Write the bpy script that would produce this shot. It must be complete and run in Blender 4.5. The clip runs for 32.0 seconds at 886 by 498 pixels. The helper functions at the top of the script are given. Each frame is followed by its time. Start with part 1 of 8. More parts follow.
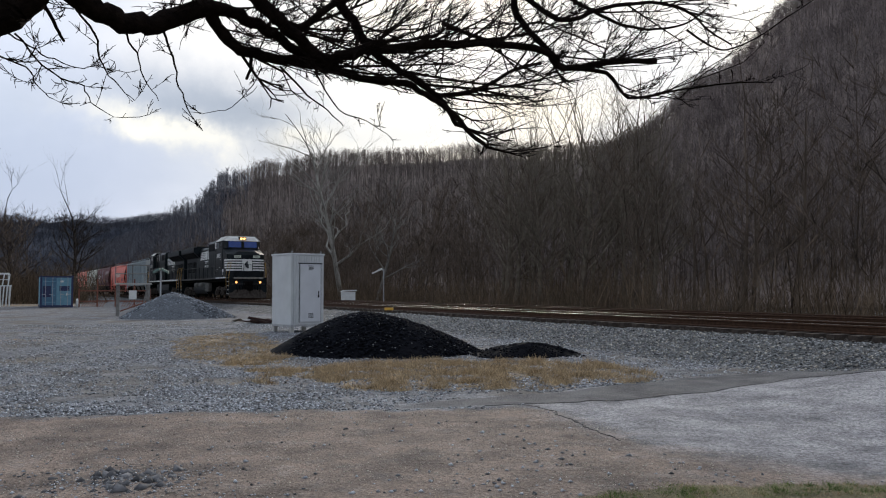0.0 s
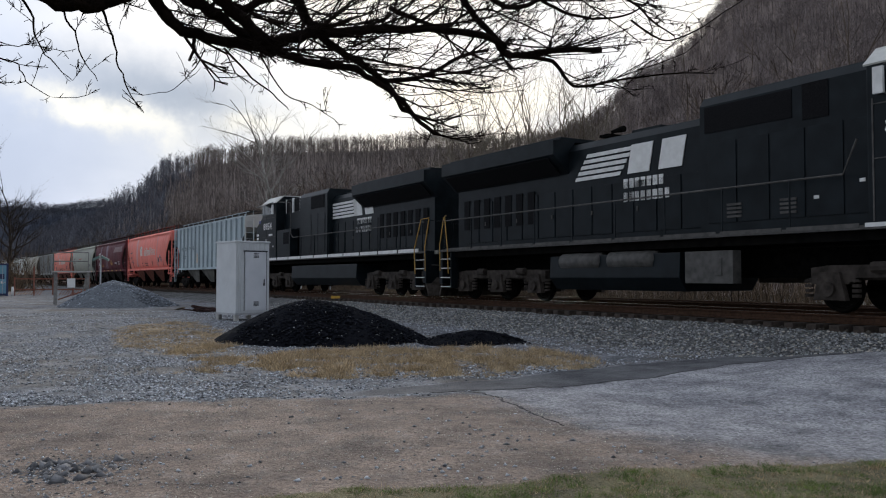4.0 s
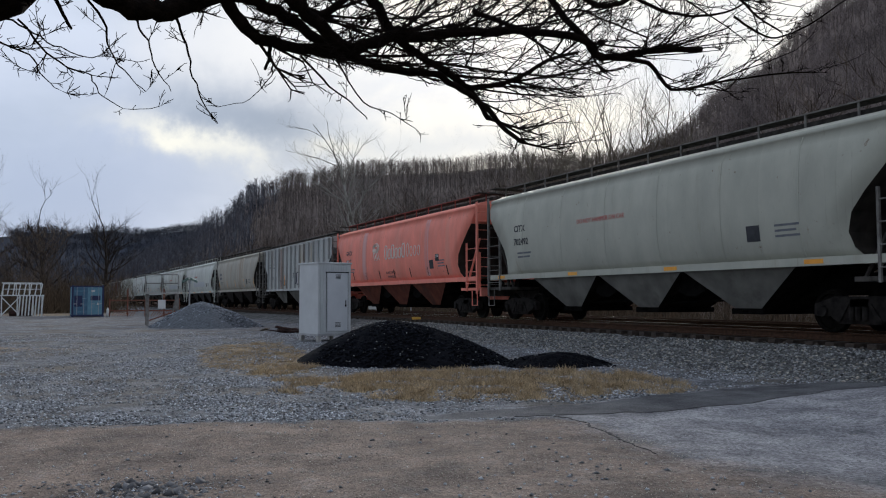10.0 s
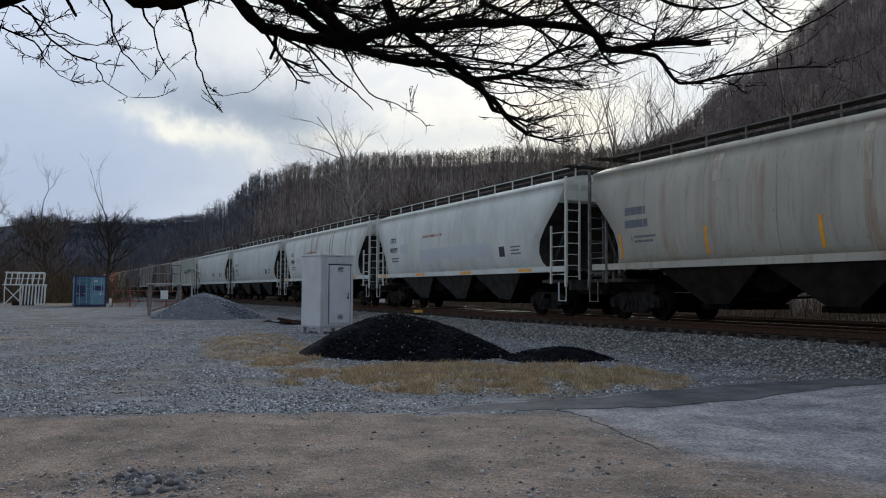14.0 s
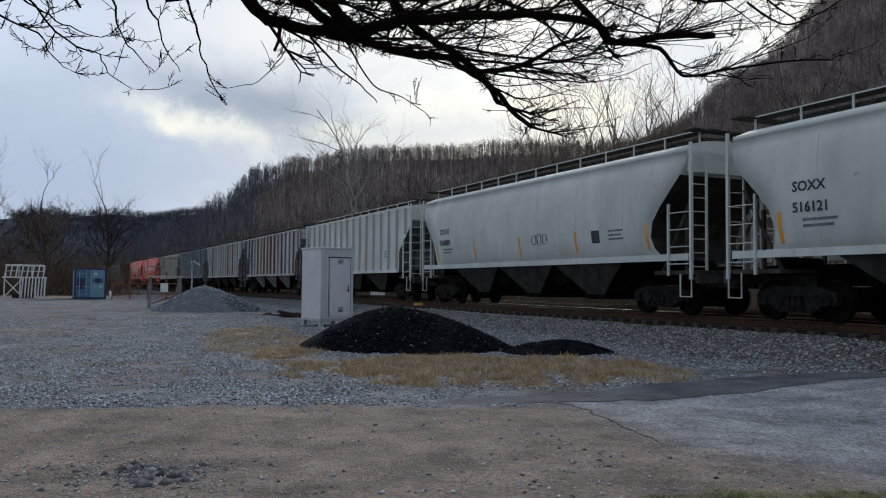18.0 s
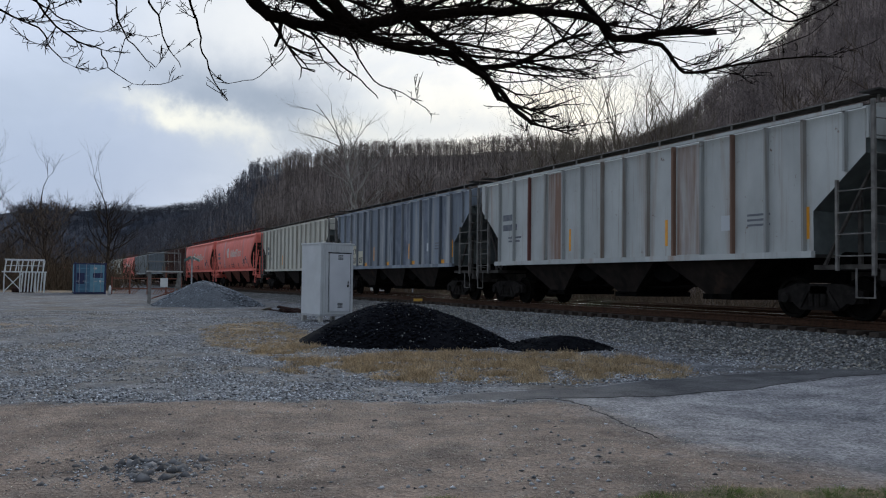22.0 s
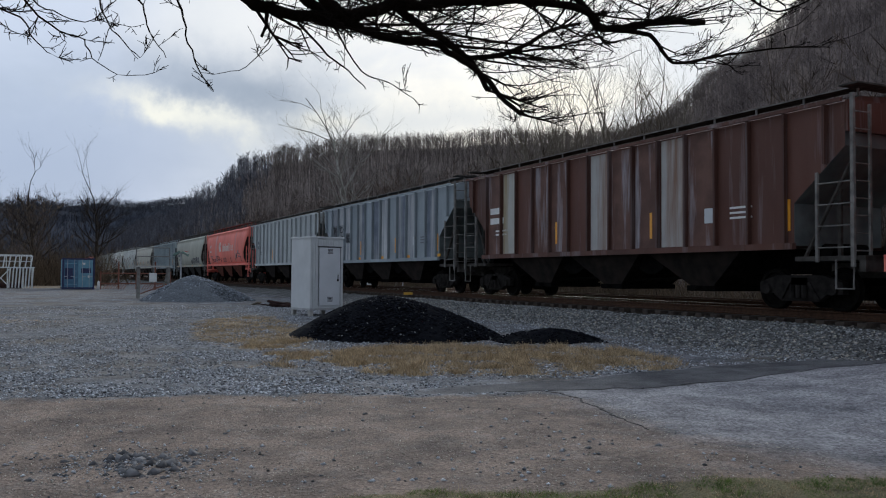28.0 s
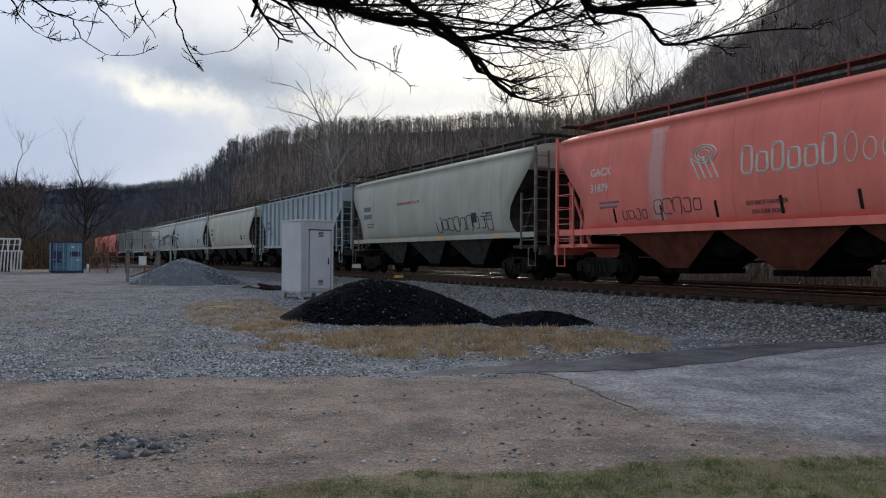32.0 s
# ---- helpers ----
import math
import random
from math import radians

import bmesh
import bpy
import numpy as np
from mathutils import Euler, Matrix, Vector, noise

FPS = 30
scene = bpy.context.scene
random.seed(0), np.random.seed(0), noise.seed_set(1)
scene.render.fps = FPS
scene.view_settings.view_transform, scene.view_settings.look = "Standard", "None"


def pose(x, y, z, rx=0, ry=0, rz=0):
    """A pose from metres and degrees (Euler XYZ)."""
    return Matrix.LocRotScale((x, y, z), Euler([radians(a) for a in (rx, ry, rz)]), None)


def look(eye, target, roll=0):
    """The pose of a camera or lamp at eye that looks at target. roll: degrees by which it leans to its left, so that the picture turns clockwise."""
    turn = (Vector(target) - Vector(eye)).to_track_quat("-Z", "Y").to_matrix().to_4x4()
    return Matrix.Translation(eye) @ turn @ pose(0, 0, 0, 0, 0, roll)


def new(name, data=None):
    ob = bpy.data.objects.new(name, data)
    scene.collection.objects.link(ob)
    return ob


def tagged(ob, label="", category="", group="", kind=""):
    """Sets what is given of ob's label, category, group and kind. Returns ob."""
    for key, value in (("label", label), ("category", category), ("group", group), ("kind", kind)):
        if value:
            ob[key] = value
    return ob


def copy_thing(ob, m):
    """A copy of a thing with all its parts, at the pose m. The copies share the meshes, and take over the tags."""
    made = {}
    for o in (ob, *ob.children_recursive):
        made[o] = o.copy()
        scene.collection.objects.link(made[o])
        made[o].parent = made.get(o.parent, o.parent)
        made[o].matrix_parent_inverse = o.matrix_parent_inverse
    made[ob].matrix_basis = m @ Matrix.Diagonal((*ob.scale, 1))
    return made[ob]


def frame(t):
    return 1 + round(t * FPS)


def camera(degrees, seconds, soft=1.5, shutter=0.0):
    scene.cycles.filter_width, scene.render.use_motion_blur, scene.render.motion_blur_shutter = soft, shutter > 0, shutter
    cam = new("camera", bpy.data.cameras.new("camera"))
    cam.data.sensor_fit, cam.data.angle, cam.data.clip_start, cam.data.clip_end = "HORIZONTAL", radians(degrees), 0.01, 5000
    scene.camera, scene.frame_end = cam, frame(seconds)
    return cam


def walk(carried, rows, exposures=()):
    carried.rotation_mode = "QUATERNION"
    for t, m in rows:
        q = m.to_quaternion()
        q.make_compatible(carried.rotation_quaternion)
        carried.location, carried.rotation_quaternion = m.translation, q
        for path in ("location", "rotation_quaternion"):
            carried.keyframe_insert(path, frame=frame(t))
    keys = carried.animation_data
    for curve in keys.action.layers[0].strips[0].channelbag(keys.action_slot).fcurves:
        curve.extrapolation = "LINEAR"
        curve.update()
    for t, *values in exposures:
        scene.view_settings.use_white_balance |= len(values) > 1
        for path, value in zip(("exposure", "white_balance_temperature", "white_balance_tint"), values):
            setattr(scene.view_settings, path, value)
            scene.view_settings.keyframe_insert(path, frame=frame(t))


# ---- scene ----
cam = camera(55.96, 32.0, soft=1.1)

PATH = [
    (0.0, pose(0.032, -0.225, 1.626, 92.77, 0.11, -0.00)),
    (0.5, pose(0.030, -0.217, 1.625, 92.27, -0.06, -0.22)),
    (1.0, pose(0.029, -0.212, 1.626, 92.39, -0.22, -0.66)),
    (1.5, pose(0.032, -0.214, 1.624, 92.72, -0.33, -1.36)),
    (2.0, pose(0.032, -0.209, 1.620, 92.66, -0.34, -2.09)),
    (2.5, pose(0.042, -0.217, 1.613, 92.68, -0.38, -2.94)),
    (3.0, pose(0.038, -0.221, 1.616, 92.48, -0.48, -3.44)),
    (3.5, pose(0.038, -0.231, 1.615, 91.91, -0.22, -3.63)),
    (5.5, pose(0.004, -0.205, 1.602, 92.40, 0.62, -3.28)),
    (6.0, pose(-0.019, -0.182, 1.600, 92.36, 0.73, -3.28)),
    (6.5, pose(-0.036, -0.148, 1.600, 92.37, 0.93, -2.40)),
    (7.0, pose(0.019, -0.101, 1.599, 92.33, 0.93, 0.78)),
    (7.5, pose(0.080, -0.042, 1.615, 92.51, 0.81, 3.55)),
    (8.0, pose(0.137, -0.011, 1.597, 92.83, 0.28, 4.56)),
    (8.5, pose(0.110, 0.012, 1.602, 93.54, 0.42, 3.39)),
    (9.0, pose(0.055, 0.029, 1.600, 93.20, 0.42, 2.54)),
    (9.5, pose(0.023, 0.034, 1.598, 92.86, 0.24, 2.19)),
    (10.0, pose(0.014, 0.036, 1.601, 93.44, 0.13, 1.87)),
    (10.5, pose(0.015, 0.034, 1.603, 93.70, -0.10, 1.95)),
    (11.0, pose(0.013, 0.037, 1.602, 93.78, -0.40, 1.84)),
    (11.5, pose(0.012, 0.032, 1.602, 93.75, -0.50, 1.72)),
    (12.0, pose(0.010, 0.026, 1.601, 93.62, -0.62, 1.71)),
    (12.5, pose(0.009, 0.040, 1.601, 93.59, -0.70, 1.38)),
    (13.0, pose(0.010, 0.045, 1.597, 93.56, -0.72, 1.49)),
    (13.5, pose(0.006, 0.049, 1.597, 93.28, -0.60, 1.92)),
    (15.5, pose(-0.000, 0.065, 1.596, 92.60, 0.03, 1.78)),
    (16.0, pose(-0.006, 0.068, 1.601, 92.58, -0.01, 1.68)),
    (16.5, pose(-0.011, 0.065, 1.599, 92.64, -0.14, 1.54)),
    (17.0, pose(-0.011, 0.057, 1.592, 92.65, -0.29, 1.78)),
    (17.5, pose(-0.011, 0.049, 1.590, 92.64, -0.47, 1.93)),
    (18.0, pose(-0.016, 0.053, 1.595, 92.51, -0.48, 1.98)),
    (18.5, pose(-0.014, 0.060, 1.594, 91.94, -0.39, 1.91)),
    (19.0, pose(-0.015, 0.065, 1.591, 91.80, -0.55, 1.87)),
    (19.5, pose(-0.019, 0.067, 1.589, 91.92, -0.58, 1.94)),
    (20.0, pose(-0.020, 0.067, 1.591, 92.00, -0.63, 1.98)),
    (20.5, pose(-0.020, 0.060, 1.591, 92.26, -0.68, 2.05)),
    (21.0, pose(-0.022, 0.057, 1.592, 92.43, -0.80, 1.89)),
    (21.5, pose(-0.024, 0.052, 1.594, 92.44, -0.77, 1.83)),
    (22.0, pose(-0.019, 0.054, 1.597, 92.22, -0.65, 1.96)),
    (22.5, pose(-0.020, 0.073, 1.591, 91.98, -0.71, 2.03)),
    (23.0, pose(-0.020, 0.078, 1.591, 91.89, -0.57, 2.31)),
    (23.5, pose(-0.020, 0.077, 1.588, 91.96, -0.54, 2.29)),
    (24.0, pose(-0.014, 0.073, 1.588, 91.93, -0.58, 2.07)),
    (24.5, pose(-0.017, 0.075, 1.588, 91.90, -0.44, 2.12)),
    (25.0, pose(-0.020, 0.072, 1.592, 92.21, -0.42, 2.18)),
    (25.5, pose(-0.017, 0.069, 1.594, 92.43, -0.48, 2.06)),
    (27.5, pose(-0.012, 0.071, 1.591, 91.98, -0.31, 1.57)),
    (28.0, pose(-0.014, 0.071, 1.588, 91.79, -0.37, 1.29)),
    (28.5, pose(-0.014, 0.067, 1.588, 91.47, -0.36, 1.07)),
    (29.0, pose(-0.015, 0.065, 1.584, 91.15, -0.30, 0.88)),
    (29.5, pose(-0.017, 0.069, 1.580, 90.94, -0.27, 0.63)),
    (30.0, pose(-0.019, 0.070, 1.577, 90.59, -0.23, 0.38)),
    (30.5, pose(-0.022, 0.077, 1.575, 90.46, -0.33, 0.21)),
    (31.0, pose(-0.022, 0.075, 1.579, 90.57, -0.41, 0.24)),
    (31.5, pose(-0.018, 0.074, 1.580, 90.61, -0.43, 0.52)),
    (32.0, pose(-0.017, 0.063, 1.580, 90.64, -0.33, 0.64)),
]
# the clip's camera drifts cooler and darker as the train fills the picture, and back
EXPOSURES = [(0.0, 0.4, 6520, 10), (3.0, 0.36, 6520, 10), (6.0, 0.7, 6550, 10), (7.0, 0.64, 6550, 10), (8.0, 0.4, 6450, 10), (9.0, 0.26, 6350, 10), (13.0, 0.14, 6250, 8), (21.0, 0.16, 6200, 8), (28.0, 0.12, 6200, 8), (30.0, 0.17, 6350, 10), (32.0, 0.25, 6400, 10)]
walk(cam, PATH, EXPOSURES)

# ---- light ----
SUN_BEARING, SUN_ELEVATION = radians(5.5), radians(17.5)   # to the right of +y, above the horizon
SUN_DIR = Vector((math.sin(SUN_BEARING) * math.cos(SUN_ELEVATION), math.cos(SUN_BEARING) * math.cos(SUN_ELEVATION), math.sin(SUN_ELEVATION)))
scene.view_settings.exposure = 0.0


def make_world():
    w = bpy.data.worlds.new("sky")
    scene.world = w
    w.use_nodes = True
    nt = w.node_tree
    nt.nodes.clear()
    N, L = nt.nodes.new, nt.links.new
    out, bg = N("ShaderNodeOutputWorld"), N("ShaderNodeBackground")
    sky = N("ShaderNodeTexSky")
    sky.sky_type, sky.sun_disc = "NISHITA", False
    sky.sun_elevation, sky.sun_rotation = SUN_ELEVATION, SUN_BEARING
    sky.air_density, sky.dust_density = 1.0, 2.0
    co = N("ShaderNodeTexCoord")
    # cloud sheet: the direction flattened onto a high plane
    sep = N("ShaderNodeSeparateXYZ")
    L(co.outputs["Generated"], sep.inputs[0])
    up = N("ShaderNodeMath")
    up.operation, up.inputs[1].default_value = "MAXIMUM", 0.0
    L(sep.outputs[2], up.inputs[0])
    lift = N("ShaderNodeMath")
    lift.operation, lift.inputs[1].default_value = "ADD", 0.34
    L(up.outputs[0], lift.inputs[0])
    flat = []
    for i in (0, 1):
        d = N("ShaderNodeMath")
        d.operation = "DIVIDE"
        L(sep.outputs[i], d.inputs[0])
        L(lift.outputs[0], d.inputs[1])
        flat.append(d)
    comb = N("ShaderNodeCombineXYZ")
    L(flat[0].outputs[0], comb.inputs[0])
    L(flat[1].outputs[0], comb.inputs[1])
    noi = N("ShaderNodeTexNoise")
    noi.inputs["Scale"].default_value, noi.inputs["Detail"].default_value, noi.inputs["Roughness"].default_value = 2.5, 6, 0.52
    noi.inputs["Distortion"].default_value = 0.35
    shift = N("ShaderNodeVectorMath")
    shift.operation, shift.inputs[1].default_value = "ADD", (2.35, 0.55, 0.3)
    L(comb.outputs[0], shift.inputs[0])
    L(shift.outputs[0], noi.inputs["Vector"])
    # nearness to the veiled sun
    dot = N("ShaderNodeVectorMath")
    dot.operation, dot.inputs[1].default_value = "DOT_PRODUCT", SUN_DIR
    L(co.outputs["Generated"], dot.inputs[0])
    glow = N("ShaderNodeMapRange")
    glow.interpolation_type = "SMOOTHSTEP"
    glow.inputs["From Min"].default_value, glow.inputs["From Max"].default_value = 0.87, 1.0
    L(dot.outputs["Value"], glow.inputs["Value"])
    thin = N("ShaderNodeValToRGB")          # cloud shade: heavy to thin
    thin.color_ramp.elements[0].position, thin.color_ramp.elements[0].color = 0.36, (0.45, 0.51, 0.605, 1)
    thin.color_ramp.elements[1].position, thin.color_ramp.elements[1].color = 0.6, (0.61, 0.665, 0.785, 1)
    L(noi.outputs["Fac"], thin.inputs[0])
    warm = N("ShaderNodeValToRGB")          # the same sheet lit through by the low sun
    warm.color_ramp.elements[0].position, warm.color_ramp.elements[0].color = 0.36, (0.62, 0.66, 0.72, 1)
    warm.color_ramp.elements[1].position, warm.color_ramp.elements[1].color = 0.6, (0.98, 0.93, 0.82, 1)
    L(noi.outputs["Fac"], warm.inputs[0])
    mix = N("ShaderNodeMixRGB")
    L(glow.outputs[0], mix.inputs[0])
    L(thin.outputs[0], mix.inputs[1])
    L(warm.outputs[0], mix.inputs[2])
    # single clouds ahead: direction as slopes to the side and up, ruffled by the noise
    fwd = N("ShaderNodeMath")
    fwd.operation, fwd.inputs[1].default_value = "MAXIMUM", 0.15
    L(sep.outputs[1], fwd.inputs[0])
    ruffle = N("ShaderNodeTexNoise")
    ruffle.inputs["Scale"].default_value, ruffle.inputs["Detail"].default_value, ruffle.inputs["Roughness"].default_value = 9.0, 6, 0.6
    L(co.outputs["Generated"], ruffle.inputs["Vector"])
    rsep = N("ShaderNodeSeparateColor")
    L(ruffle.outputs["Color"], rsep.inputs[0])

    def calc(op, a, b):
        n = N("ShaderNodeMath")
        n.operation = op
        for k, q in enumerate((a, b)):
            if isinstance(q, (int, float)):
                n.inputs[k].default_value = q
            else:
                L(q, n.inputs[k])
        return n.outputs[0]

    side = calc("ADD", calc("DIVIDE", sep.outputs[0], fwd.outputs[0]), calc("MULTIPLY", calc("SUBTRACT", rsep.outputs[0], 0.5), 0.22))
    rise = calc("ADD", calc("DIVIDE", sep.outputs[2], fwd.outputs[0]), calc("MULTIPLY", calc("SUBTRACT", rsep.outputs[1], 0.5), 0.11))

    def cloud(under, u0, v0, su, sv, slope, colour, amount):
        du = calc("SUBTRACT", side, u0)
        dv = calc("ADD", calc("SUBTRACT", rise, v0), calc("MULTIPLY", du, slope))
        r2 = calc("ADD", calc("POWER", calc("ABSOLUTE", calc("DIVIDE", du, su), 0), 2.0), calc("POWER", calc("ABSOLUTE", calc("DIVIDE", dv, sv), 0), 2.0))
        fac = calc("MULTIPLY", calc("POWER", 2.718, calc("MULTIPLY", r2, -1.0)), amount)
        m = N("ShaderNodeMixRGB")
        L(fac, m.inputs[0])
        L(under, m.inputs[1])
        m.inputs[2].default_value = (*colour, 1)
        return m.outputs[0]

    veil = mix.outputs[0]
    veil = cloud(veil, -0.5, 0.12, 0.24, 0.14, 0.0, (0.385, 0.45, 0.59), 1.0)
    veil = cloud(veil, -0.25, 0.3, 0.16, 0.05, 0.1, (0.84, 0.83, 0.82), 0.8)
    veil = cloud(veil, -0.25, 0.205, 0.14, 0.05, 0.25, (0.25, 0.31, 0.405), 1.0)
    veil = cloud(veil, -0.345, 0.19, 0.075, 0.018, 0.36, (0.9, 0.87, 0.76), 0.95)
    veil = cloud(veil, 0.0, 0.185, 0.2, 0.04, 0.0, (0.47, 0.53, 0.6), 0.85)
    veil = cloud(veil, -0.14, 0.175, 0.06, 0.016, 0.0, (0.8, 0.77, 0.67), 0.55)
    veil = cloud(veil, 0.13, 0.225, 0.09, 0.022, 0.0, (0.84, 0.8, 0.68), 0.6)
    # the sheet is dimmer away from the sun
    away = N("ShaderNodeMapRange")
    away.interpolation_type = "SMOOTHSTEP"
    for key, v in (("From Min", -0.5), ("From Max", 0.45), ("To Min", 0.7), ("To Max", 1.0)):
        away.inputs[key].default_value = v
    L(sep.outputs[1], away.inputs["Value"])
    dim = N("ShaderNodeVectorMath")
    dim.operation = "SCALE"
    L(veil, dim.inputs[0])
    L(away.outputs[0], dim.inputs["Scale"])
    veil = dim.outputs[0]
    add = N("ShaderNodeMixRGB")
    add.blend_type, add.inputs[0].default_value = "ADD", 0.0055
    L(veil, add.inputs[1])
    L(sky.outputs[0], add.inputs[2])
    L(add.outputs[0], bg.inputs["Color"])
    bg.inputs["Strength"].default_value = 0.96
    L(bg.outputs[0], out.inputs["Surface"])


make_world()
sun = new("sun", bpy.data.lights.new("sun", "SUN"))
sun.data.energy, sun.data.angle, sun.data.color = 1.5, radians(14), (1.0, 0.93, 0.82)
sun.matrix_world = look(SUN_DIR * 100, (0, 0, 0))

# ---- materials ----
def mat(name, a, b=None, scale=6.0, rough=0.8, metal=0.0, bump=0.25, fine=60.0, dirt=None, dirt_amount=0.35, dirt_scale=0.8,
        streak=False, spread=0.0, emit=0.0, spec=0.5):
    """A procedural surface: grain between a and b, a second broad scale of dirt (streaked downwards where asked), fine relief."""
    m = bpy.data.materials.new(name)
    m.use_nodes = True
    nt = m.node_tree
    N, L = nt.nodes.new, nt.links.new
    bsdf = nt.nodes["Principled BSDF"]
    co = N("ShaderNodeTexCoord")
    info = N("ShaderNodeObjectInfo")
    shift = N("ShaderNodeVectorMath")
    shift.operation = "MULTIPLY_ADD"
    L(info.outputs["Random"], shift.inputs[0])
    shift.inputs[1].default_value = (37.0, 23.0, 11.0)
    L(co.outputs["Object"], shift.inputs[2])
    n1 = N("ShaderNodeTexNoise")
    n1.inputs["Scale"].default_value, n1.inputs["Detail"].default_value = scale, 6
    L(shift.outputs[0], n1.inputs["Vector"])
    r1 = N("ShaderNodeValToRGB")
    r1.color_ramp.elements[0].position, r1.color_ramp.elements[1].position = 0.32, 0.68
    r1.color_ramp.elements[0].color, r1.color_ramp.elements[1].color = (*a, 1), (*(b or [min(1, v * 1.25) for v in a]), 1)
    L(n1.outputs["Fac"], r1.inputs[0])
    colour = r1.outputs[0]
    if dirt:
        n2 = N("ShaderNodeTexNoise")
        n2.inputs["Scale"].default_value, n2.inputs["Detail"].default_value, n2.inputs["Roughness"].default_value = dirt_scale, 8, 0.62
        if streak:
            mp = N("ShaderNodeMapping")
            mp.inputs["Scale"].default_value = (1.0, 1.0, 0.08)
            L(shift.outputs[0], mp.inputs["Vector"])
            L(mp.outputs[0], n2.inputs["Vector"])
        else:
            L(shift.outputs[0], n2.inputs["Vector"])
        r2 = N("ShaderNodeMapRange")
        r2.inputs["From Min"].default_value, r2.inputs["From Max"].default_value = 0.72 - 0.4 * dirt_amount, 0.92 - 0.4 * dirt_amount
        L(n2.outputs["Fac"], r2.inputs["Value"])
        mx = N("ShaderNodeMixRGB")
        L(r2.outputs[0], mx.inputs[0])
        L(colour, mx.inputs[1])
        mx.inputs[2].default_value = (*dirt, 1)
        colour = mx.outputs[0]
    if spread:
        hv = N("ShaderNodeHueSaturation")
        geo = N("ShaderNodeNewGeometry")
        mr = N("ShaderNodeMapRange")
        mr.inputs["To Min"].default_value, mr.inputs["To Max"].default_value = 1 - spread, 1 + spread
        L(geo.outputs["Random Per Island"], mr.inputs["Value"])
        L(mr.outputs[0], hv.inputs["Value"])
        L(colour, hv.inputs["Color"])
        colour = hv.outputs[0]
    L(colour, bsdf.inputs["Base Color"])
    bsdf.inputs["Roughness"].default_value, bsdf.inputs["Metallic"].default_value = rough, metal
    bsdf.inputs["Specular IOR Level"].default_value = spec
    if bump:
        n3 = N("ShaderNodeTexNoise")
        n3.inputs["Scale"].default_value, n3.inputs["Detail"].default_value = fine, 4
        L(shift.outputs[0], n3.inputs["Vector"])
        bp = N("ShaderNodeBump")
        bp.inputs["Strength"].default_value, bp.inputs["Distance"].default_value = bump, 0.02
        L(n3.outputs["Fac"], bp.inputs["Height"])
        L(bp.outputs[0], bsdf.inputs["Normal"])
    if emit:
        L(colour, bsdf.inputs["Emission Color"])
        bsdf.inputs["Emission Strength"].default_value = emit
    return m


BARK = mat("dark_bark", (0.006, 0.0045, 0.004), (0.017, 0.012, 0.010), 30, 0.95, bump=0.6, fine=90, spec=0.03)
WOOD_TWIG = mat("grey_brown_bark", (0.045, 0.035, 0.028), (0.165, 0.128, 0.1), 0.6, 0.95, bump=0, spread=0.6, spec=0.1)
# hill trees paler than the near wood: haze put into the bark colour
HILL_TWIG = mat("haze_pale_hillside_bark", (0.12, 0.101, 0.097), (0.27, 0.228, 0.218), 0.1, 0.95, bump=0, spread=0.6, spec=0.1)
DARK_TWIG = mat("dark_tree_bark", (0.025, 0.02, 0.017), (0.065, 0.053, 0.046), 3, 0.95, bump=0.2, spec=0.1)
BRUSH = mat("brown_brush", (0.05, 0.036, 0.024), (0.165, 0.12, 0.08), 0.5, 0.95, bump=0, spread=0.6, spec=0.1)
PALE_BARK = mat("pale_sycamore_bark", (0.22, 0.21, 0.185), (0.36, 0.345, 0.31), 4, 0.9, bump=0.3, dirt=(0.12, 0.1, 0.08), dirt_amount=0.5)
# far hill: bluish distance haze put into the ground and bark colours
FAR_LITTER = mat("haze_blue_hill", (0.026, 0.032, 0.046), (0.056, 0.064, 0.086), 0.03, 0.97, bump=0.8, fine=0.3, spec=0.1)
FAR_TWIG = mat("haze_blue_bark", (0.03, 0.035, 0.048), (0.07, 0.078, 0.1), 0.25, 0.95, bump=0, spread=0.6, spec=0.1)
# ridge litter lightened for the haze in front of it
RIDGE_LITTER = mat("haze_pale_ridge_litter", (0.11, 0.09, 0.081), (0.22, 0.177, 0.157), 0.35, 0.97, bump=0.8, fine=1.5, spec=0.1)
LITTER = mat("leaf_litter", (0.12, 0.096, 0.086), (0.24, 0.192, 0.172), 0.35, 0.97, bump=0.8, fine=1.5, dirt=(0.12, 0.1, 0.09), dirt_amount=0.45, dirt_scale=0.03, spec=0.1)
STEEL_RAIL = mat("polished_rail", (0.45, 0.43, 0.41), (0.56, 0.54, 0.52), 8, 0.32, 1.0, 0.03)
BRIGHT_RAIL = mat("bright_rail_head", (0.66, 0.65, 0.63), (0.78, 0.77, 0.75), 8, 0.16, 1.0, 0.02)
RUST_RAIL = mat("rusty_rail_side", (0.04, 0.022, 0.014), (0.08, 0.042, 0.025), 12, 0.9, 0.1, 0.4, spec=0.2)
TIE_WOOD = mat("creosoted_tie", (0.028, 0.021, 0.017), (0.07, 0.052, 0.04), 9, 0.95, bump=0.6, fine=40)
STONE = mat("ballast_stone", (0.115, 0.12, 0.122), (0.33, 0.335, 0.335), 14, 0.9, bump=0.2, spread=0.8, spec=0.25)
BLACK_STONE = mat("black_cinders", (0.004, 0.0045, 0.007), (0.012, 0.0135, 0.019), 12, 0.9, bump=0.8, fine=30, spread=0.5, spec=0.08)
BLUE_STONE = mat("blue_grey_crushed_stone", (0.09, 0.102, 0.118), (0.28, 0.305, 0.34), 14, 0.9, bump=0.8, fine=14, spread=0.65, spec=0.25)
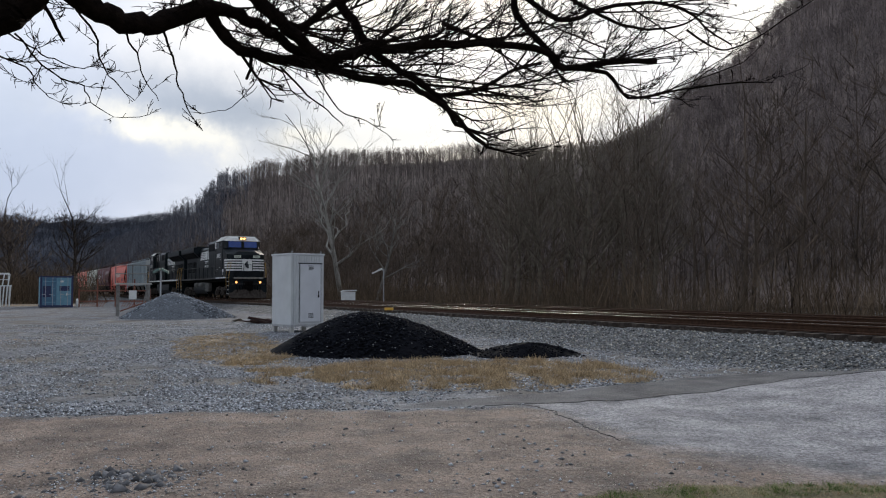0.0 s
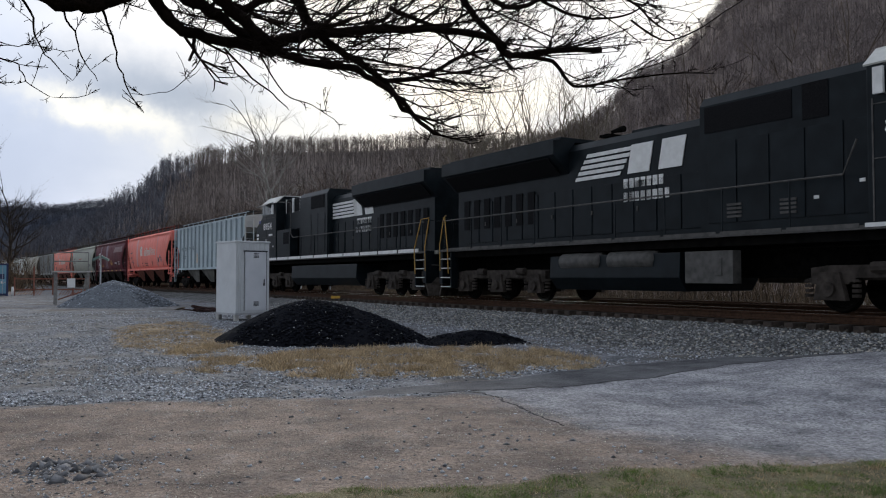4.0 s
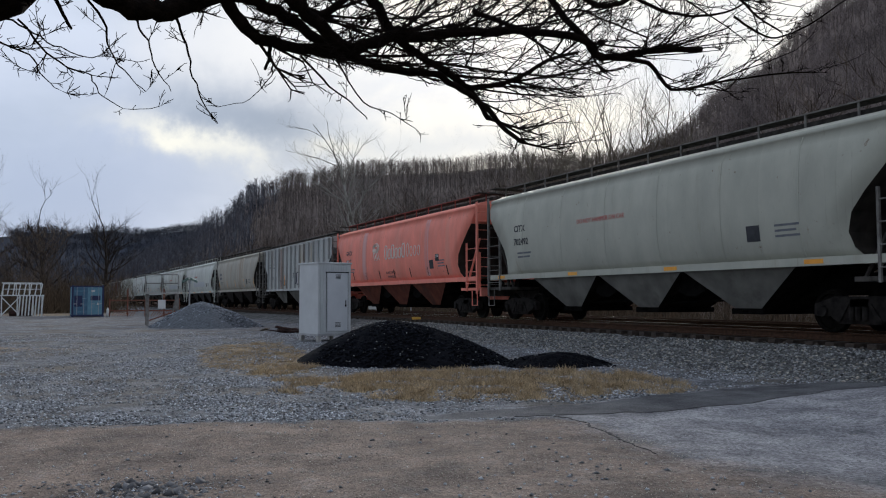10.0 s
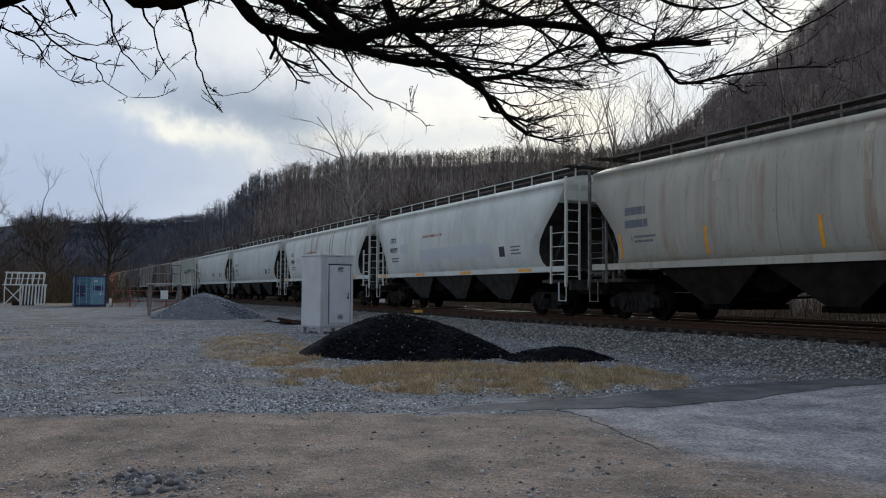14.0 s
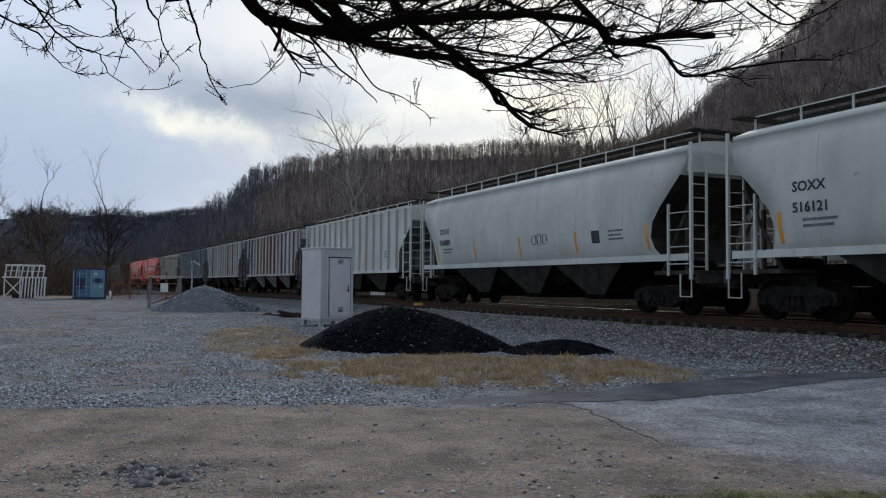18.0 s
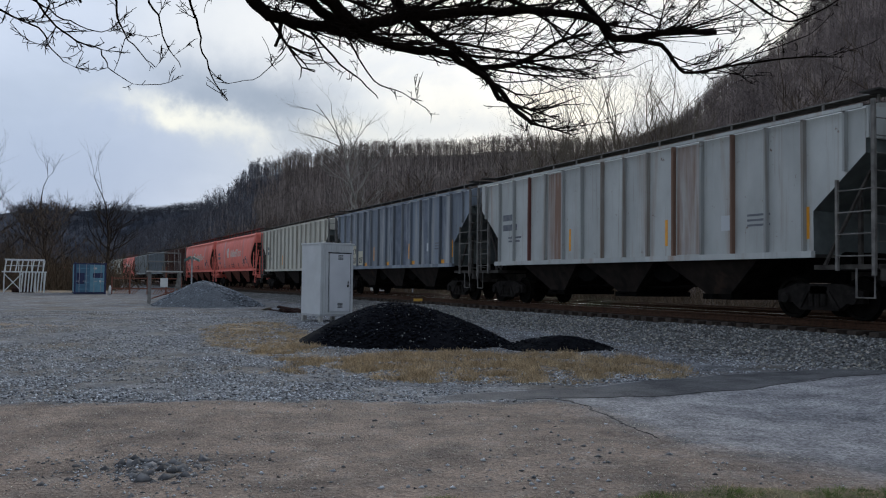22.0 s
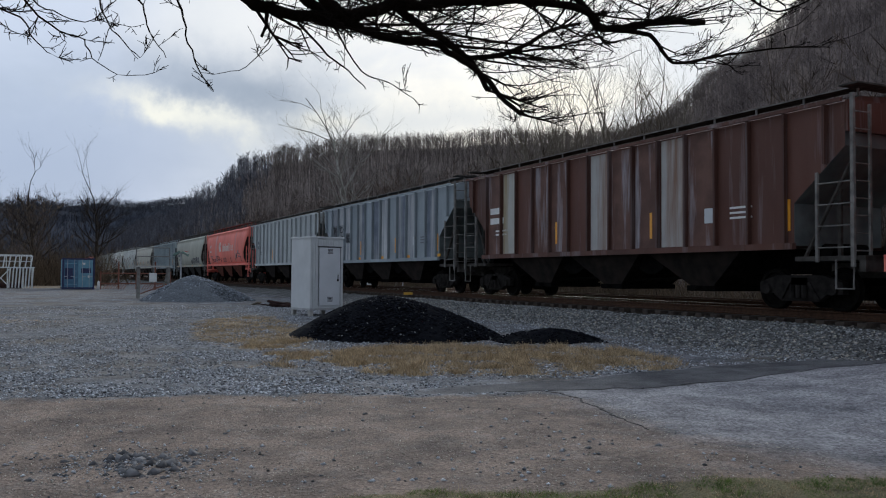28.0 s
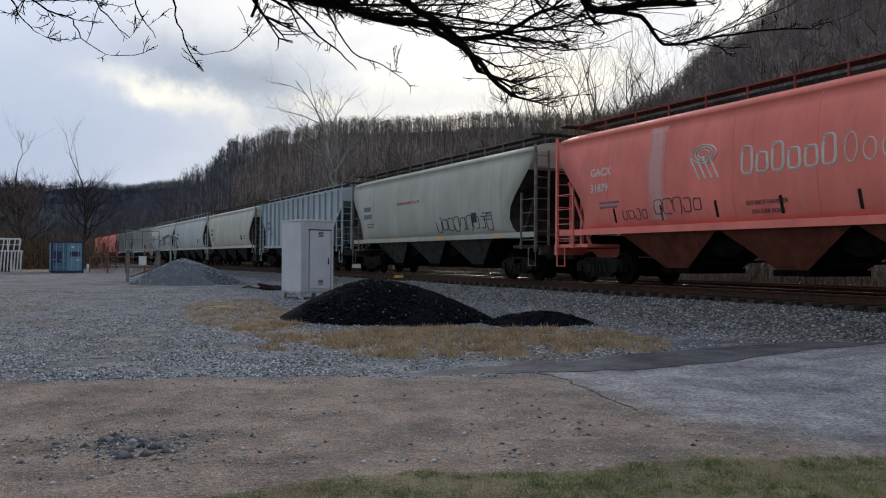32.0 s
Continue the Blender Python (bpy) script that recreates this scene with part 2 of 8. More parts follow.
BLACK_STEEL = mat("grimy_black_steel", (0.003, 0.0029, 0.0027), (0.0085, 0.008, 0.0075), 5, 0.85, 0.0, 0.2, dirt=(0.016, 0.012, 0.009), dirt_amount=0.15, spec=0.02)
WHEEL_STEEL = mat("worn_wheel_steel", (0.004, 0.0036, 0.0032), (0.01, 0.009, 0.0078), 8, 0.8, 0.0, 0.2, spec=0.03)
LOCO_BLACK = mat("black_locomotive_paint", (0.0035, 0.006, 0.0078), (0.009, 0.0135, 0.0165), 2, 0.42, 0, 0.05, dirt=(0.024, 0.026, 0.026), dirt_amount=0.16, streak=True, spec=0.12)
LOCO_WHITE = mat("white_marking_paint", (0.62, 0.62, 0.6), (0.75, 0.75, 0.73), 5, 0.6, bump=0, dirt=(0.35, 0.33, 0.3), dirt_amount=0.25)
YELLOW = mat("yellow_marking_paint", (0.6, 0.33, 0.04), (0.72, 0.42, 0.06), 5, 0.6, bump=0)
BLACK_MARK = mat("black_marking_paint", (0.02, 0.022, 0.028), (0.04, 0.042, 0.05), 6, 0.7, bump=0)
GALV = mat("galvanised_steel", (0.33, 0.34, 0.35), (0.48, 0.49, 0.5), 12, 0.5, 0.5, 0.1)
# windscreen: the sky's blue reflection put into the base colour
GLASS = mat("sky_tinted_cab_glass", (0.014, 0.045, 0.2), (0.022, 0.065, 0.27), 3, 0.05, 0, 0, spec=0.4)
LAMP_GLOW = mat("lit_headlight", (1.0, 0.5, 0.15), (1.0, 0.58, 0.22), 3, 0.3, bump=0, emit=2.0)
DITCH_GLOW = mat("lit_ditch_light", (1.0, 0.42, 0.12), (1.0, 0.46, 0.15), 3, 0.3, bump=0, emit=1.6)
REAR_GLOW = mat("lit_orange_lamp", (1.0, 0.42, 0.08), (1.0, 0.47, 0.1), 3, 0.3, bump=0, emit=34.0)
AMBER = mat("amber_reflector", (0.75, 0.3, 0.02), (0.85, 0.4, 0.03), 5, 0.4, bump=0)


class Mesh:
    """Gathers faces for one mesh."""

    def __init__(self):
        self.v, self.f = [], []

    def add(self, verts, faces):
        k = len(self.v)
        self.v += [tuple(p) for p in verts]
        self.f += [tuple(i + k for i in q) for q in faces]
        return self

    def box(self, x0, x1, y0, y1, z0, z1):
        v = [(x, y, z) for z in (z0, z1) for y in (y0, y1) for x in (x0, x1)]
        return self.add(v, [(0, 2, 3, 1), (4, 5, 7, 6), (0, 1, 5, 4), (2, 6, 7, 3), (0, 4, 6, 2), (1, 3, 7, 5)])

    def prism(self, pts, axis, a, b):
        """A polygon of 2D points drawn out along an axis from a to b ('y': points are x, z; 'x': y, z; 'z': x, y)."""
        n = len(pts)
        put = {"y": lambda p, d: (p[0], d, p[1]), "x": lambda p, d: (d, p[0], p[1]), "z": lambda p, d: (p[0], p[1], d)}[axis]
        v = [put(p, a) for p in pts] + [put(p, b) for p in pts]
        return self.add(v, [tuple(range(n)), tuple(range(2 * n - 1, n - 1, -1))] + [(i, i + n, (i + 1) % n + n, (i + 1) % n) for i in range(n)])

    def tube(self, pts, radii, sides=6, cap=True):
        pts = [Vector(p) for p in pts]
        if not hasattr(radii, "__len__"):
            radii = [radii] * len(pts)
        rings, ref = [], Vector((0.13, 0.21, 0.97))
        for i, p in enumerate(pts):
            d = (pts[min(i + 1, len(pts) - 1)] - pts[max(i - 1, 0)]).normalized()
            u = d.cross(ref)
            if u.length < 0.1:
                u = d.cross(Vector((1, 0, 0)))
            u.normalize()
            w = d.cross(u)
            rings.append([p + (u * math.cos(a) + w * math.sin(a)) * radii[i] for a in (2 * math.pi * k / sides for k in range(sides))])
        n = len(pts)
        f = [(r * sides + k, r * sides + (k + 1) % sides, (r + 1) * sides + (k + 1) % sides, (r + 1) * sides + k) for r in range(n - 1) for k in range(sides)]
        if cap:
            f += [tuple(range(sides - 1, -1, -1)), tuple(range((n - 1) * sides, n * sides))]
        return self.add([p for r in rings for p in r], f)

    def rod(self, a, b, r=0.02, sides=6):
        return self.tube([a, b], r, sides)

    def data(self, name, material, bevel=0.0, smooth=False):
        me = bpy.data.meshes.new(name)
        me.from_pydata(self.v, [], self.f)
        bm = bmesh.new()
        bm.from_mesh(me)
        bmesh.ops.recalc_face_normals(bm, faces=bm.faces)
        if bevel:
            bmesh.ops.bevel(bm, geom=bm.edges[:], offset=bevel, segments=2, profile=0.7, affect="EDGES", clamp_overlap=True)
        bm.to_mesh(me)
        bm.free()
        for m in (material if isinstance(material, (list, tuple)) else [material]):
            me.materials.append(m)
        if smooth:
            me.shade_smooth()
        return me


def part(name, mesh, material, parent, label="", bevel=0.0, smooth=False, at=None):
    """One mesh object under a thing or a part."""
    ob = new(name, mesh.data(name, material, bevel, smooth) if isinstance(mesh, Mesh) else mesh)
    ob.parent = parent
    if at is not None:
        ob.matrix_basis = at
    if label:
        tagged(ob, label)
    return ob


def thing(name, label, category, m=None, group=""):
    ob = new(name)
    if m is not None:
        ob.matrix_basis = m
    return tagged(ob, label, category, group)


def letters(name, body, size, material, parent, m, align="LEFT", squeeze=1.0, bold=0.0):
    """Lettering as a thin raised mesh."""
    cu = bpy.data.curves.new(name, "FONT")
    cu.body, cu.size, cu.extrude, cu.align_x, cu.offset = body, size, 0.002, align, bold
    cu.resolution_u = 2
    tmp = new(name, cu)
    me = bpy.data.meshes.new_from_object(tmp)
    bpy.data.objects.remove(tmp)
    me.transform(Matrix.Diagonal((squeeze, 1, 1, 1)))
    me.materials.clear()
    me.materials.append(material)
    ob = new(name, me)
    ob.parent = parent
    ob.matrix_basis = m
    return ob

# ---- lie of the land ----
TURN, BEND = 0.463491, -0.000238554          # heading of the line and its slight curve
NEAR_LAT, TRACK_LAT, GAP = 14.667, 16.2, 4.3  # train's near side, middle of the near track, spacing to the far track
RAIL_Z, SPEED = 0.86, 15.3
ALONG, ACROSS = Vector((math.sin(TURN), -math.cos(TURN), 0)), Vector((math.cos(TURN), math.sin(TURN), 0))


def line(s, c=0.0, z=0.0):
    """A place s metres along the track (growing towards the train's way), c metres beyond the near track's middle, at height z."""
    q = max(-420.0, min(420.0, s))
    bow = BEND * q * q / 2 + BEND * q * (s - q)
    return ALONG * s + ACROSS * (TRACK_LAT + c + bow) + Vector((0, 0, z))


def step(a, b, v):
    v = max(0.0, min(1.0, (v - a) / (b - a)))
    return v * v * (3 - 2 * v)


def beyond(x, y):
    """Metres beyond the near track's middle line."""
    s = ALONG.x * x + ALONG.y * y
    q = max(-420.0, min(420.0, s))
    return ACROSS.x * x + ACROSS.y * y - TRACK_LAT - (BEND * q * q / 2 + BEND * q * (s - q))


def toe(s):
    """Foot of the ballast; towards the road crossing the asphalt climbs to the ties."""
    return -3.25 + 1.3 * step(-11.5, -8.0, s)


def yard(x, y):
    c, s = beyond(x, y), ALONG.x * x + ALONG.y * y
    return 0.16 * step(12, 30, y) + 0.06 * step(40, 75, y) - 0.5 * step(120, 300, y) + 0.36 * step(-12, -7.5, s) * step(-8, -2, c)


def land(x, y):
    c = beyond(x, y)
    z = yard(x, y)
    far = -0.35 + 0.25 * noise.noise((x * 0.05, y * 0.05, 3.0))
    base = z + (far - z) * step(5.5, 12, c)
    top = RAIL_Z - 0.3
    if c < GAP / 2:
        b = top + (base - top) * max(0.0, min(1.0, (-1.42 - c) / (-1.42 - toe(ALONG.x * x + ALONG.y * y))))
    else:
        b = top + (base - top) * max(0.0, min(1.0, (c - GAP - 1.9) / 1.6))
    rough = 0.022 * noise.noise((x * 1.3, y * 1.3, 0)) + 0.012 * noise.noise((x * 3.4, y * 3.4, 2)) + 0.03 * noise.noise((x * 0.35, y * 0.35, 5))
    return b + rough


# zones of the yard: brown dirt lane, asphalt, dry grass, green grass
def near_line(pts, x):
    """y of a bent line at x."""
    if x <= pts[0][0]:
        return pts[0][1]
    for (x0, y0), (x1, y1) in zip(pts, pts[1:]):
        if x <= x1:
            return y0 + (y1 - y0) * (x - x0) / (x1 - x0)
    return pts[-1][1] + (x - pts[-1][0]) * (pts[-1][1] - pts[-2][1]) / (pts[-1][0] - pts[-2][0])


ROAD_FAR = [(-1.5, 11.3), (0.7, 12.4), (1.77, 12.95), (3.0, 14.0), (4.37, 14.9), (6.48, 15.58), (10.0, 16.5)]
STRIP_NEAR = [(-1.5, 11.0), (0.8, 11.5), (1.6, 11.63), (2.9, 12.25), (4.18, 12.99), (5.97, 14.0), (7.4, 13.9), (9.0, 14.2)]
GRASS_EDGE = [(-1.8, 5.4), (-1.0, 6.05), (0.2, 6.3), (0.8, 6.2), (1.8, 6.55), (3.6, 6.9)]
DIRT_FAR = [(-9, 10.0), (-5.5, 10.3), (-3.6, 10.8), (-1.4, 10.9), (1.2, 11.3)]
CRACK = [(6.5, 3.6), (7.5, 2.35), (7.8, 2.1), (8.8, 1.9), (9.7, 1.7), (10.9, 1.45), (11.4, 1.2)]   # y, x


def zones(x, y):
    w = 0.35 * noise.noise((x * 0.7, y * 0.7, 9)) + 0.15 * noise.noise((x * 2.6, y * 2.6, 2))
    crack_x = near_line(CRACK, y) + 0.25 * noise.noise((x * 2, y * 2, 4))
    loose = step(9.2, 7.2, y)
    asphalt = step(-0.6 - 0.3 * loose, 0.8 + 2.2 * loose, x - crack_x + (0.5 + 0.8 * loose) * w) * step(-0.1, 0.1, near_line(ROAD_FAR, x) - y + 0.12 * w)
    strip = step(-0.08, 0.08, near_line(ROAD_FAR, x) - y + 0.15 * w) * step(-0.08, 0.08, y - near_line(STRIP_NEAR, x) + 0.25 * w) * step(-1.6, 0.6, x)
    dirt = step(-0.5, 0.5, near_line(DIRT_FAR, x) - y + 1.4 * w) * (1 - asphalt)
    green = step(-0.15, 0.25, near_line(GRASS_EDGE, x) - y + 0.5 * w)
    # dry grass: a tongue before the black heap, another running back to the steel cabin, thin tufts by the far fence
    u, v = (x - 0.2) / 3.9, (y - 15.9 - 0.05 * x) / 2.8
    dry = step(1.15, 0.55, u * u + v * v + 1.3 * w)
    u, v = (x + 5.6 + 0.28 * (y - 22)) / 1.7, (y - 22.5) / 6.0
    dry = max(dry, 0.9 * step(1.2, 0.4, u * u + v * v + 1.5 * w))
    u, v = (x + 16.5) / 5.0, (y - 24) / 3.0
    dry = max(dry, 0.55 * step(1.2, 0.3, u * u + v * v + 1.5 * w))
    dry = max(dry, 0.8 * step(70, 75, y + 3 * w) * step(-2.0, -6.0, beyond(x, y) - -6))
    return dirt, max(asphalt, strip), dry, green, strip


def sheet(name, xs, ys, height, material, colours=None):
    nx, ny = len(xs), len(ys)
    v = [(x, y, height(x, y)) for y in ys for x in xs]
    f = [(j * nx + i, j * nx + i + 1, (j + 1) * nx + i + 1, (j + 1) * nx + i) for j in range(ny - 1) for i in range(nx - 1)]
    me = bpy.data.meshes.new(name)
    me.from_pydata(v, [], f)
    me.materials.append(material)
    me.shade_smooth()
    if colours:
        za = me.color_attributes.new("zone", "FLOAT_COLOR", "POINT")
        zb = me.color_attributes.new("zone2", "FLOAT_COLOR", "POINT")
        for i, (x, y, z) in enumerate(v):
            d, a, r, g, s = colours(x, y)
            za.data[i].color, zb.data[i].color = (d, a, r, 1), (g, s, step(-0.35, 0.35, beyond(x, y) - toe(ALONG.x * x + ALONG.y * y)) * step(5.5, 4.6, beyond(x, y) - GAP), 1)
    return new(name, me)


def ground_material():
    m = bpy.data.materials.new("yard_ground")
    m.use_nodes = True
    nt = m.node_tree
    N, L = nt.nodes.new, nt.links.new
    bsdf = nt.nodes["Principled BSDF"]
    co = N("ShaderNodeTexCoord")

    def tex(kind, scale, detail=5, rough=0.6):
        n = N(kind)
        n.inputs["Scale"].default_value = scale
        if kind == "ShaderNodeTexNoise":
            n.inputs["Detail"].default_value, n.inputs["Roughness"].default_value = detail, rough
        L(co.outputs["Object"], n.inputs["Vector"])
        return n

    def ramp(src, a, b, p0=0.3, p1=0.7):
        r = N("ShaderNodeValToRGB")
        r.color_ramp.elements[0].position, r.color_ramp.elements[1].position = p0, p1
        r.color_ramp.elements[0].color, r.color_ramp.elements[1].color = (*a, 1), (*b, 1)
        L(src, r.inputs[0])
        return r.outputs[0]

    def mix(fac, a, b, mode="MIX"):
        x = N("ShaderNodeMixRGB")
        x.blend_type = mode
        if isinstance(fac, float):
            x.inputs[0].default_value = fac
        else:
            L(fac, x.inputs[0])
        L(a, x.inputs[1])
        L(b, x.inputs[2])
        return x.outputs[0]

    cells = tex("ShaderNodeTexVoronoi", 34)
    cells2 = tex("ShaderNodeTexVoronoi", 19)
    grain, mid, broad = tex("ShaderNodeTexNoise", 60, 3, 0.7), tex("ShaderNodeTexNoise", 2.6, 10, 0.78), tex("ShaderNodeTexNoise", 0.45, 6)
    patch = tex("ShaderNodeTexNoise", 1.1, 12, 0.72)
    sepc = N("ShaderNodeSeparateColor")
    L(cells.outputs["Color"], sepc.inputs[0])
    sepg = N("ShaderNodeSeparateColor")
    L(cells2.outputs["Color"], sepg.inputs[0])
    gravel = ramp(sepg.outputs[0], (0.02, 0.022, 0.027), (0.4, 0.42, 0.455), 0.0, 1.0)
    gravel = mix(0.4, gravel, ramp(sepc.outputs[0], (0.035, 0.039, 0.046), (0.35, 0.366, 0.394), 0.05, 1.0))
    gravel = mix(ramp(mid.outputs["Fac"], (0, 0, 0), (0.8, 0.8, 0.8), 0.47, 0.62), gravel, ramp(grain.outputs["Fac"], (0.043, 0.044, 0.047), (0.29, 0.3, 0.315)))
    gravel = mix(ramp(broad.outputs["Fac"], (0, 0, 0), (0.8, 0.8, 0.8), 0.45, 0.65), gravel, ramp(grain.outputs["Fac"], (0.07, 0.058, 0.045), (0.23, 0.195, 0.15)))
    dirt = ramp(grain.outputs["Fac"], (0.122, 0.092, 0.077), (0.37, 0.292, 0.242), 0.3, 0.72)
    dirt = mix(ramp(mid.outputs["Fac"], (0, 0, 0), (0.7, 0.7, 0.7), 0.5, 0.7), dirt, ramp(sepc.outputs[1], (0.17, 0.16, 0.15), (0.4, 0.375, 0.35), 0, 1))
    asphalt = ramp(grain.outputs["Fac"], (0.19, 0.192, 0.205), (0.54, 0.54, 0.56), 0.3, 0.72)
    asphalt = mix(ramp(mid.outputs["Fac"], (0, 0, 0), (0.5, 0.5, 0.5), 0.4, 0.75), asphalt, ramp(grain.outputs["Fac"], (0.24, 0.222, 0.205), (0.4, 0.378, 0.355)))
    asphalt = mix(0.6, asphalt, ramp(sepc.outputs[2], (0.11, 0.111, 0.121), (0.57, 0.572, 0.6), 0.05, 1.0))
    dirt = mix(0.35, dirt, ramp(sepc.outputs[2], (0.085, 0.064, 0.052), (0.45, 0.36, 0.295), 0.05, 1.0))
    fresh = ramp(grain.outputs["Fac"], (0.085, 0.087, 0.094), (0.17, 0.173, 0.182), 0.3, 0.7)
    dry = ramp(grain.outputs["Fac"], (0.13, 0.09, 0.048), (0.46, 0.33, 0.18), 0.3, 0.7)
    green = ramp(grain.outputs["Fac"], (0.05, 0.055, 0.024), (0.25, 0.215, 0.12), 0.3, 0.7)
    ballast = ramp(sepc.outputs[0], (0.045, 0.046, 0.046), (0.23, 0.232, 0.228), 0.0, 1.0)
    za, zb = N("ShaderNodeVertexColor"), N("ShaderNodeVertexColor")
    za.layer_name, zb.layer_name = "zone", "zone2"
    sa, sb = N("ShaderNodeSeparateColor"), N("ShaderNodeSeparateColor")
    L(za.outputs[0], sa.inputs[0])
    L(zb.outputs[0], sb.inputs[0])

    def edge(src, amount=0.5, lo=0.38, hi=0.62):
        """Ragged edge of a zone."""
        a = N("ShaderNodeMath")
        a.operation, a.inputs[1].default_value = "MULTIPLY_ADD", amount
        s = N("ShaderNodeMath")
        s.operation, s.inputs[1].default_value = "SUBTRACT", 0.5
        L(mid.outputs["Fac"], s.inputs[0])
        L(s.outputs[0], a.inputs[0])
        L(src, a.inputs[2])
        r = N("ShaderNodeMapRange")
        r.inputs["From Min"].default_value, r.inputs["From Max"].default_value = lo, hi
        L(a.outputs[0], r.inputs["Value"])
        return r.outputs[0]

    c = mix(edge(sa.outputs[0], 2.2), gravel, dirt)
    c = mix(edge(sa.outputs[1], 1.3, 0.05, 0.95), c, asphalt)
    c = mix(edge(sb.outputs[1], 0.7), c, fresh)
    bare = N("ShaderNodeMath")       # earth and stones show through the straw
    bare.operation = "MULTIPLY"
    L(edge(sa.outputs[2], 3.2), bare.inputs[0])
    clump = tex("ShaderNodeTexNoise", 6.0, 8, 0.75)
    L(ramp(clump.outputs["Fac"], (0.1, 0.1, 0.1), (1, 1, 1), 0.38, 0.56), bare.inputs[1])
    c = mix(bare.outputs[0], c, dry)
    c = mix(edge(sb.outputs[0], 2.2), c, green)
    c = mix(edge(sb.outputs[2], 0.2), c, ballast)
    L(c, bsdf.inputs["Base Color"])
    bsdf.inputs["Roughness"].default_value = 0.92
    bsdf.inputs["Specular IOR Level"].default_value = 0.25
    bp, bp2 = N("ShaderNodeBump"), N("ShaderNodeBump")
    bp.inputs["Strength"].default_value, bp.inputs["Distance"].default_value = 0.7, 0.02
    L(cells.outputs["Distance"], bp.inputs["Height"])
    bp2.inputs["Strength"].default_value, bp2.inputs["Distance"].default_value = 0.6, 0.07
    L(mid.outputs["Fac"], bp2.inputs["Height"])
    L(bp.outputs[0], bp2.inputs["Normal"])
    blot = N("ShaderNodeMixRGB")      # damp and dusty patches over everything
    blot.blend_type, blot.inputs[0].default_value = "MULTIPLY", 1.0
    L(c, blot.inputs[1])
    L(ramp(patch.outputs["Fac"], (0.43, 0.43, 0.45), (1.1, 1.085, 1.07), 0.36, 0.6), blot.inputs[2])
    L(blot.outputs[0], bsdf.inputs["Base Color"])
    L(bp2.outputs[0], bsdf.inputs["Normal"])
    return m


def spaced(a, b, first, growth):
    out, d = [a], first
    while out[-1] + d < b:
        out.append(out[-1] + d)
        d *= growth
    return out + [b]


GROUND = ground_material()
xs = [-v for v in reversed(spaced(12, 2500, 0.5, 1.16))] + [-12 + 0.16 * i for i in range(1, 163)] + spaced(14.2, 2500, 0.5, 1.16)
ys = [-v for v in reversed(spaced(-2.0, 2500, 0.6, 1.25))] + [2.0 + 0.16 * i for i in range(1, 170)] + spaced(29.4, 3500, 0.4, 1.06)
tagged(sheet("ground", xs, ys, land, GROUND, zones), "gravel yard with brown dirt lane, worn asphalt and tufts of dry grass", "ground", kind="structure")


# ---- wooded hills ----
def curve_at(pts, b):
    for (x0, y0), (x1, y1) in zip(pts, pts[1:]):
        if b <= x1:
            u = max(0.0, (b - x0) / (x1 - x0))
            u = u * u * (3 - 2 * u)
            return y0 + (y1 - y0) * u
    return pts[-1][1]


# name, first and last bearing, foot and crest distance, crest slope by bearing (degrees)
HILLS = [
    ("hill_far", -62, 12, 620, 1050, [(-62, 0.066), (-30, 0.068), (-26, 0.071), (-18, 0.078), (-12, 0.085), (0, 0.08), (12, 0.07)]),
    ("hill_ridge", -24, 40, 170, 430, [(-24, 0.02), (-20, 0.046), (-17, 0.079), (-14.5, 0.116), (-11.5, 0.136), (-8, 0.146), (-2, 0.15), (5, 0.152), (14, 0.158), (40, 0.18)]),
    ("hill_near", 3, 100, 100, 430, [(3, 0.03), (6, 0.06), (9.5, 0.115), (13, 0.165), (18, 0.232), (24, 0.31), (30, 0.375), (45, 0.47), (100, 0.42)]),
]


def hill_point(h, b, u):
    """Bearing b in degrees, u from 0 at the foot to 1 on the crest and on behind it."""
    r = h[3] + (h[4] - h[3]) * u
    rise = curve_at(h[5], b) * h[4] + 1.6
    p = step(-0.1, 1.12, u) / step(-0.1, 1.12, 1.0) if u <= 1 else 1 - 0.35 * (u - 1)
    z = -1.0 + (rise + 1.0) * p
    x, y = r * math.sin(radians(b)), r * math.cos(radians(b))
    z += (noise.noise((x * 0.02, y * 0.02, 7)) * 4 + noise.noise((x * 0.07, y * 0.07, 1)) * 1.2) * min(1, u * 2) * h[4] / 450
    return Vector((x, y, z))


def hill(h):
    name, b0, b1 = h[:3]
    nb, nu = int((b1 - b0) / 0.7), 44
    v, f = [], []
    for j in range(nu + 1):
        for i in range(nb + 1):
            v.append(hill_point(h, b0 + (b1 - b0) * i / nb, 1.6 * j / nu - 0.05))
    for j in range(nu):
        for i in range(nb):
            a = j * (nb + 1) + i
            f.append((a, a + 1, a + nb + 2, a + nb + 1))
    me = bpy.data.meshes.new(name)
    me.from_pydata(v, [], f)
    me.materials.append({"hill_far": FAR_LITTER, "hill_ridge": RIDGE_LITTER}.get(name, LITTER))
    me.shade_smooth()
    tagged(new(name, me), "wooded hillside with brown leaf litter in late winter", "hill", kind="structure")


for h in HILLS:
    hill(h)

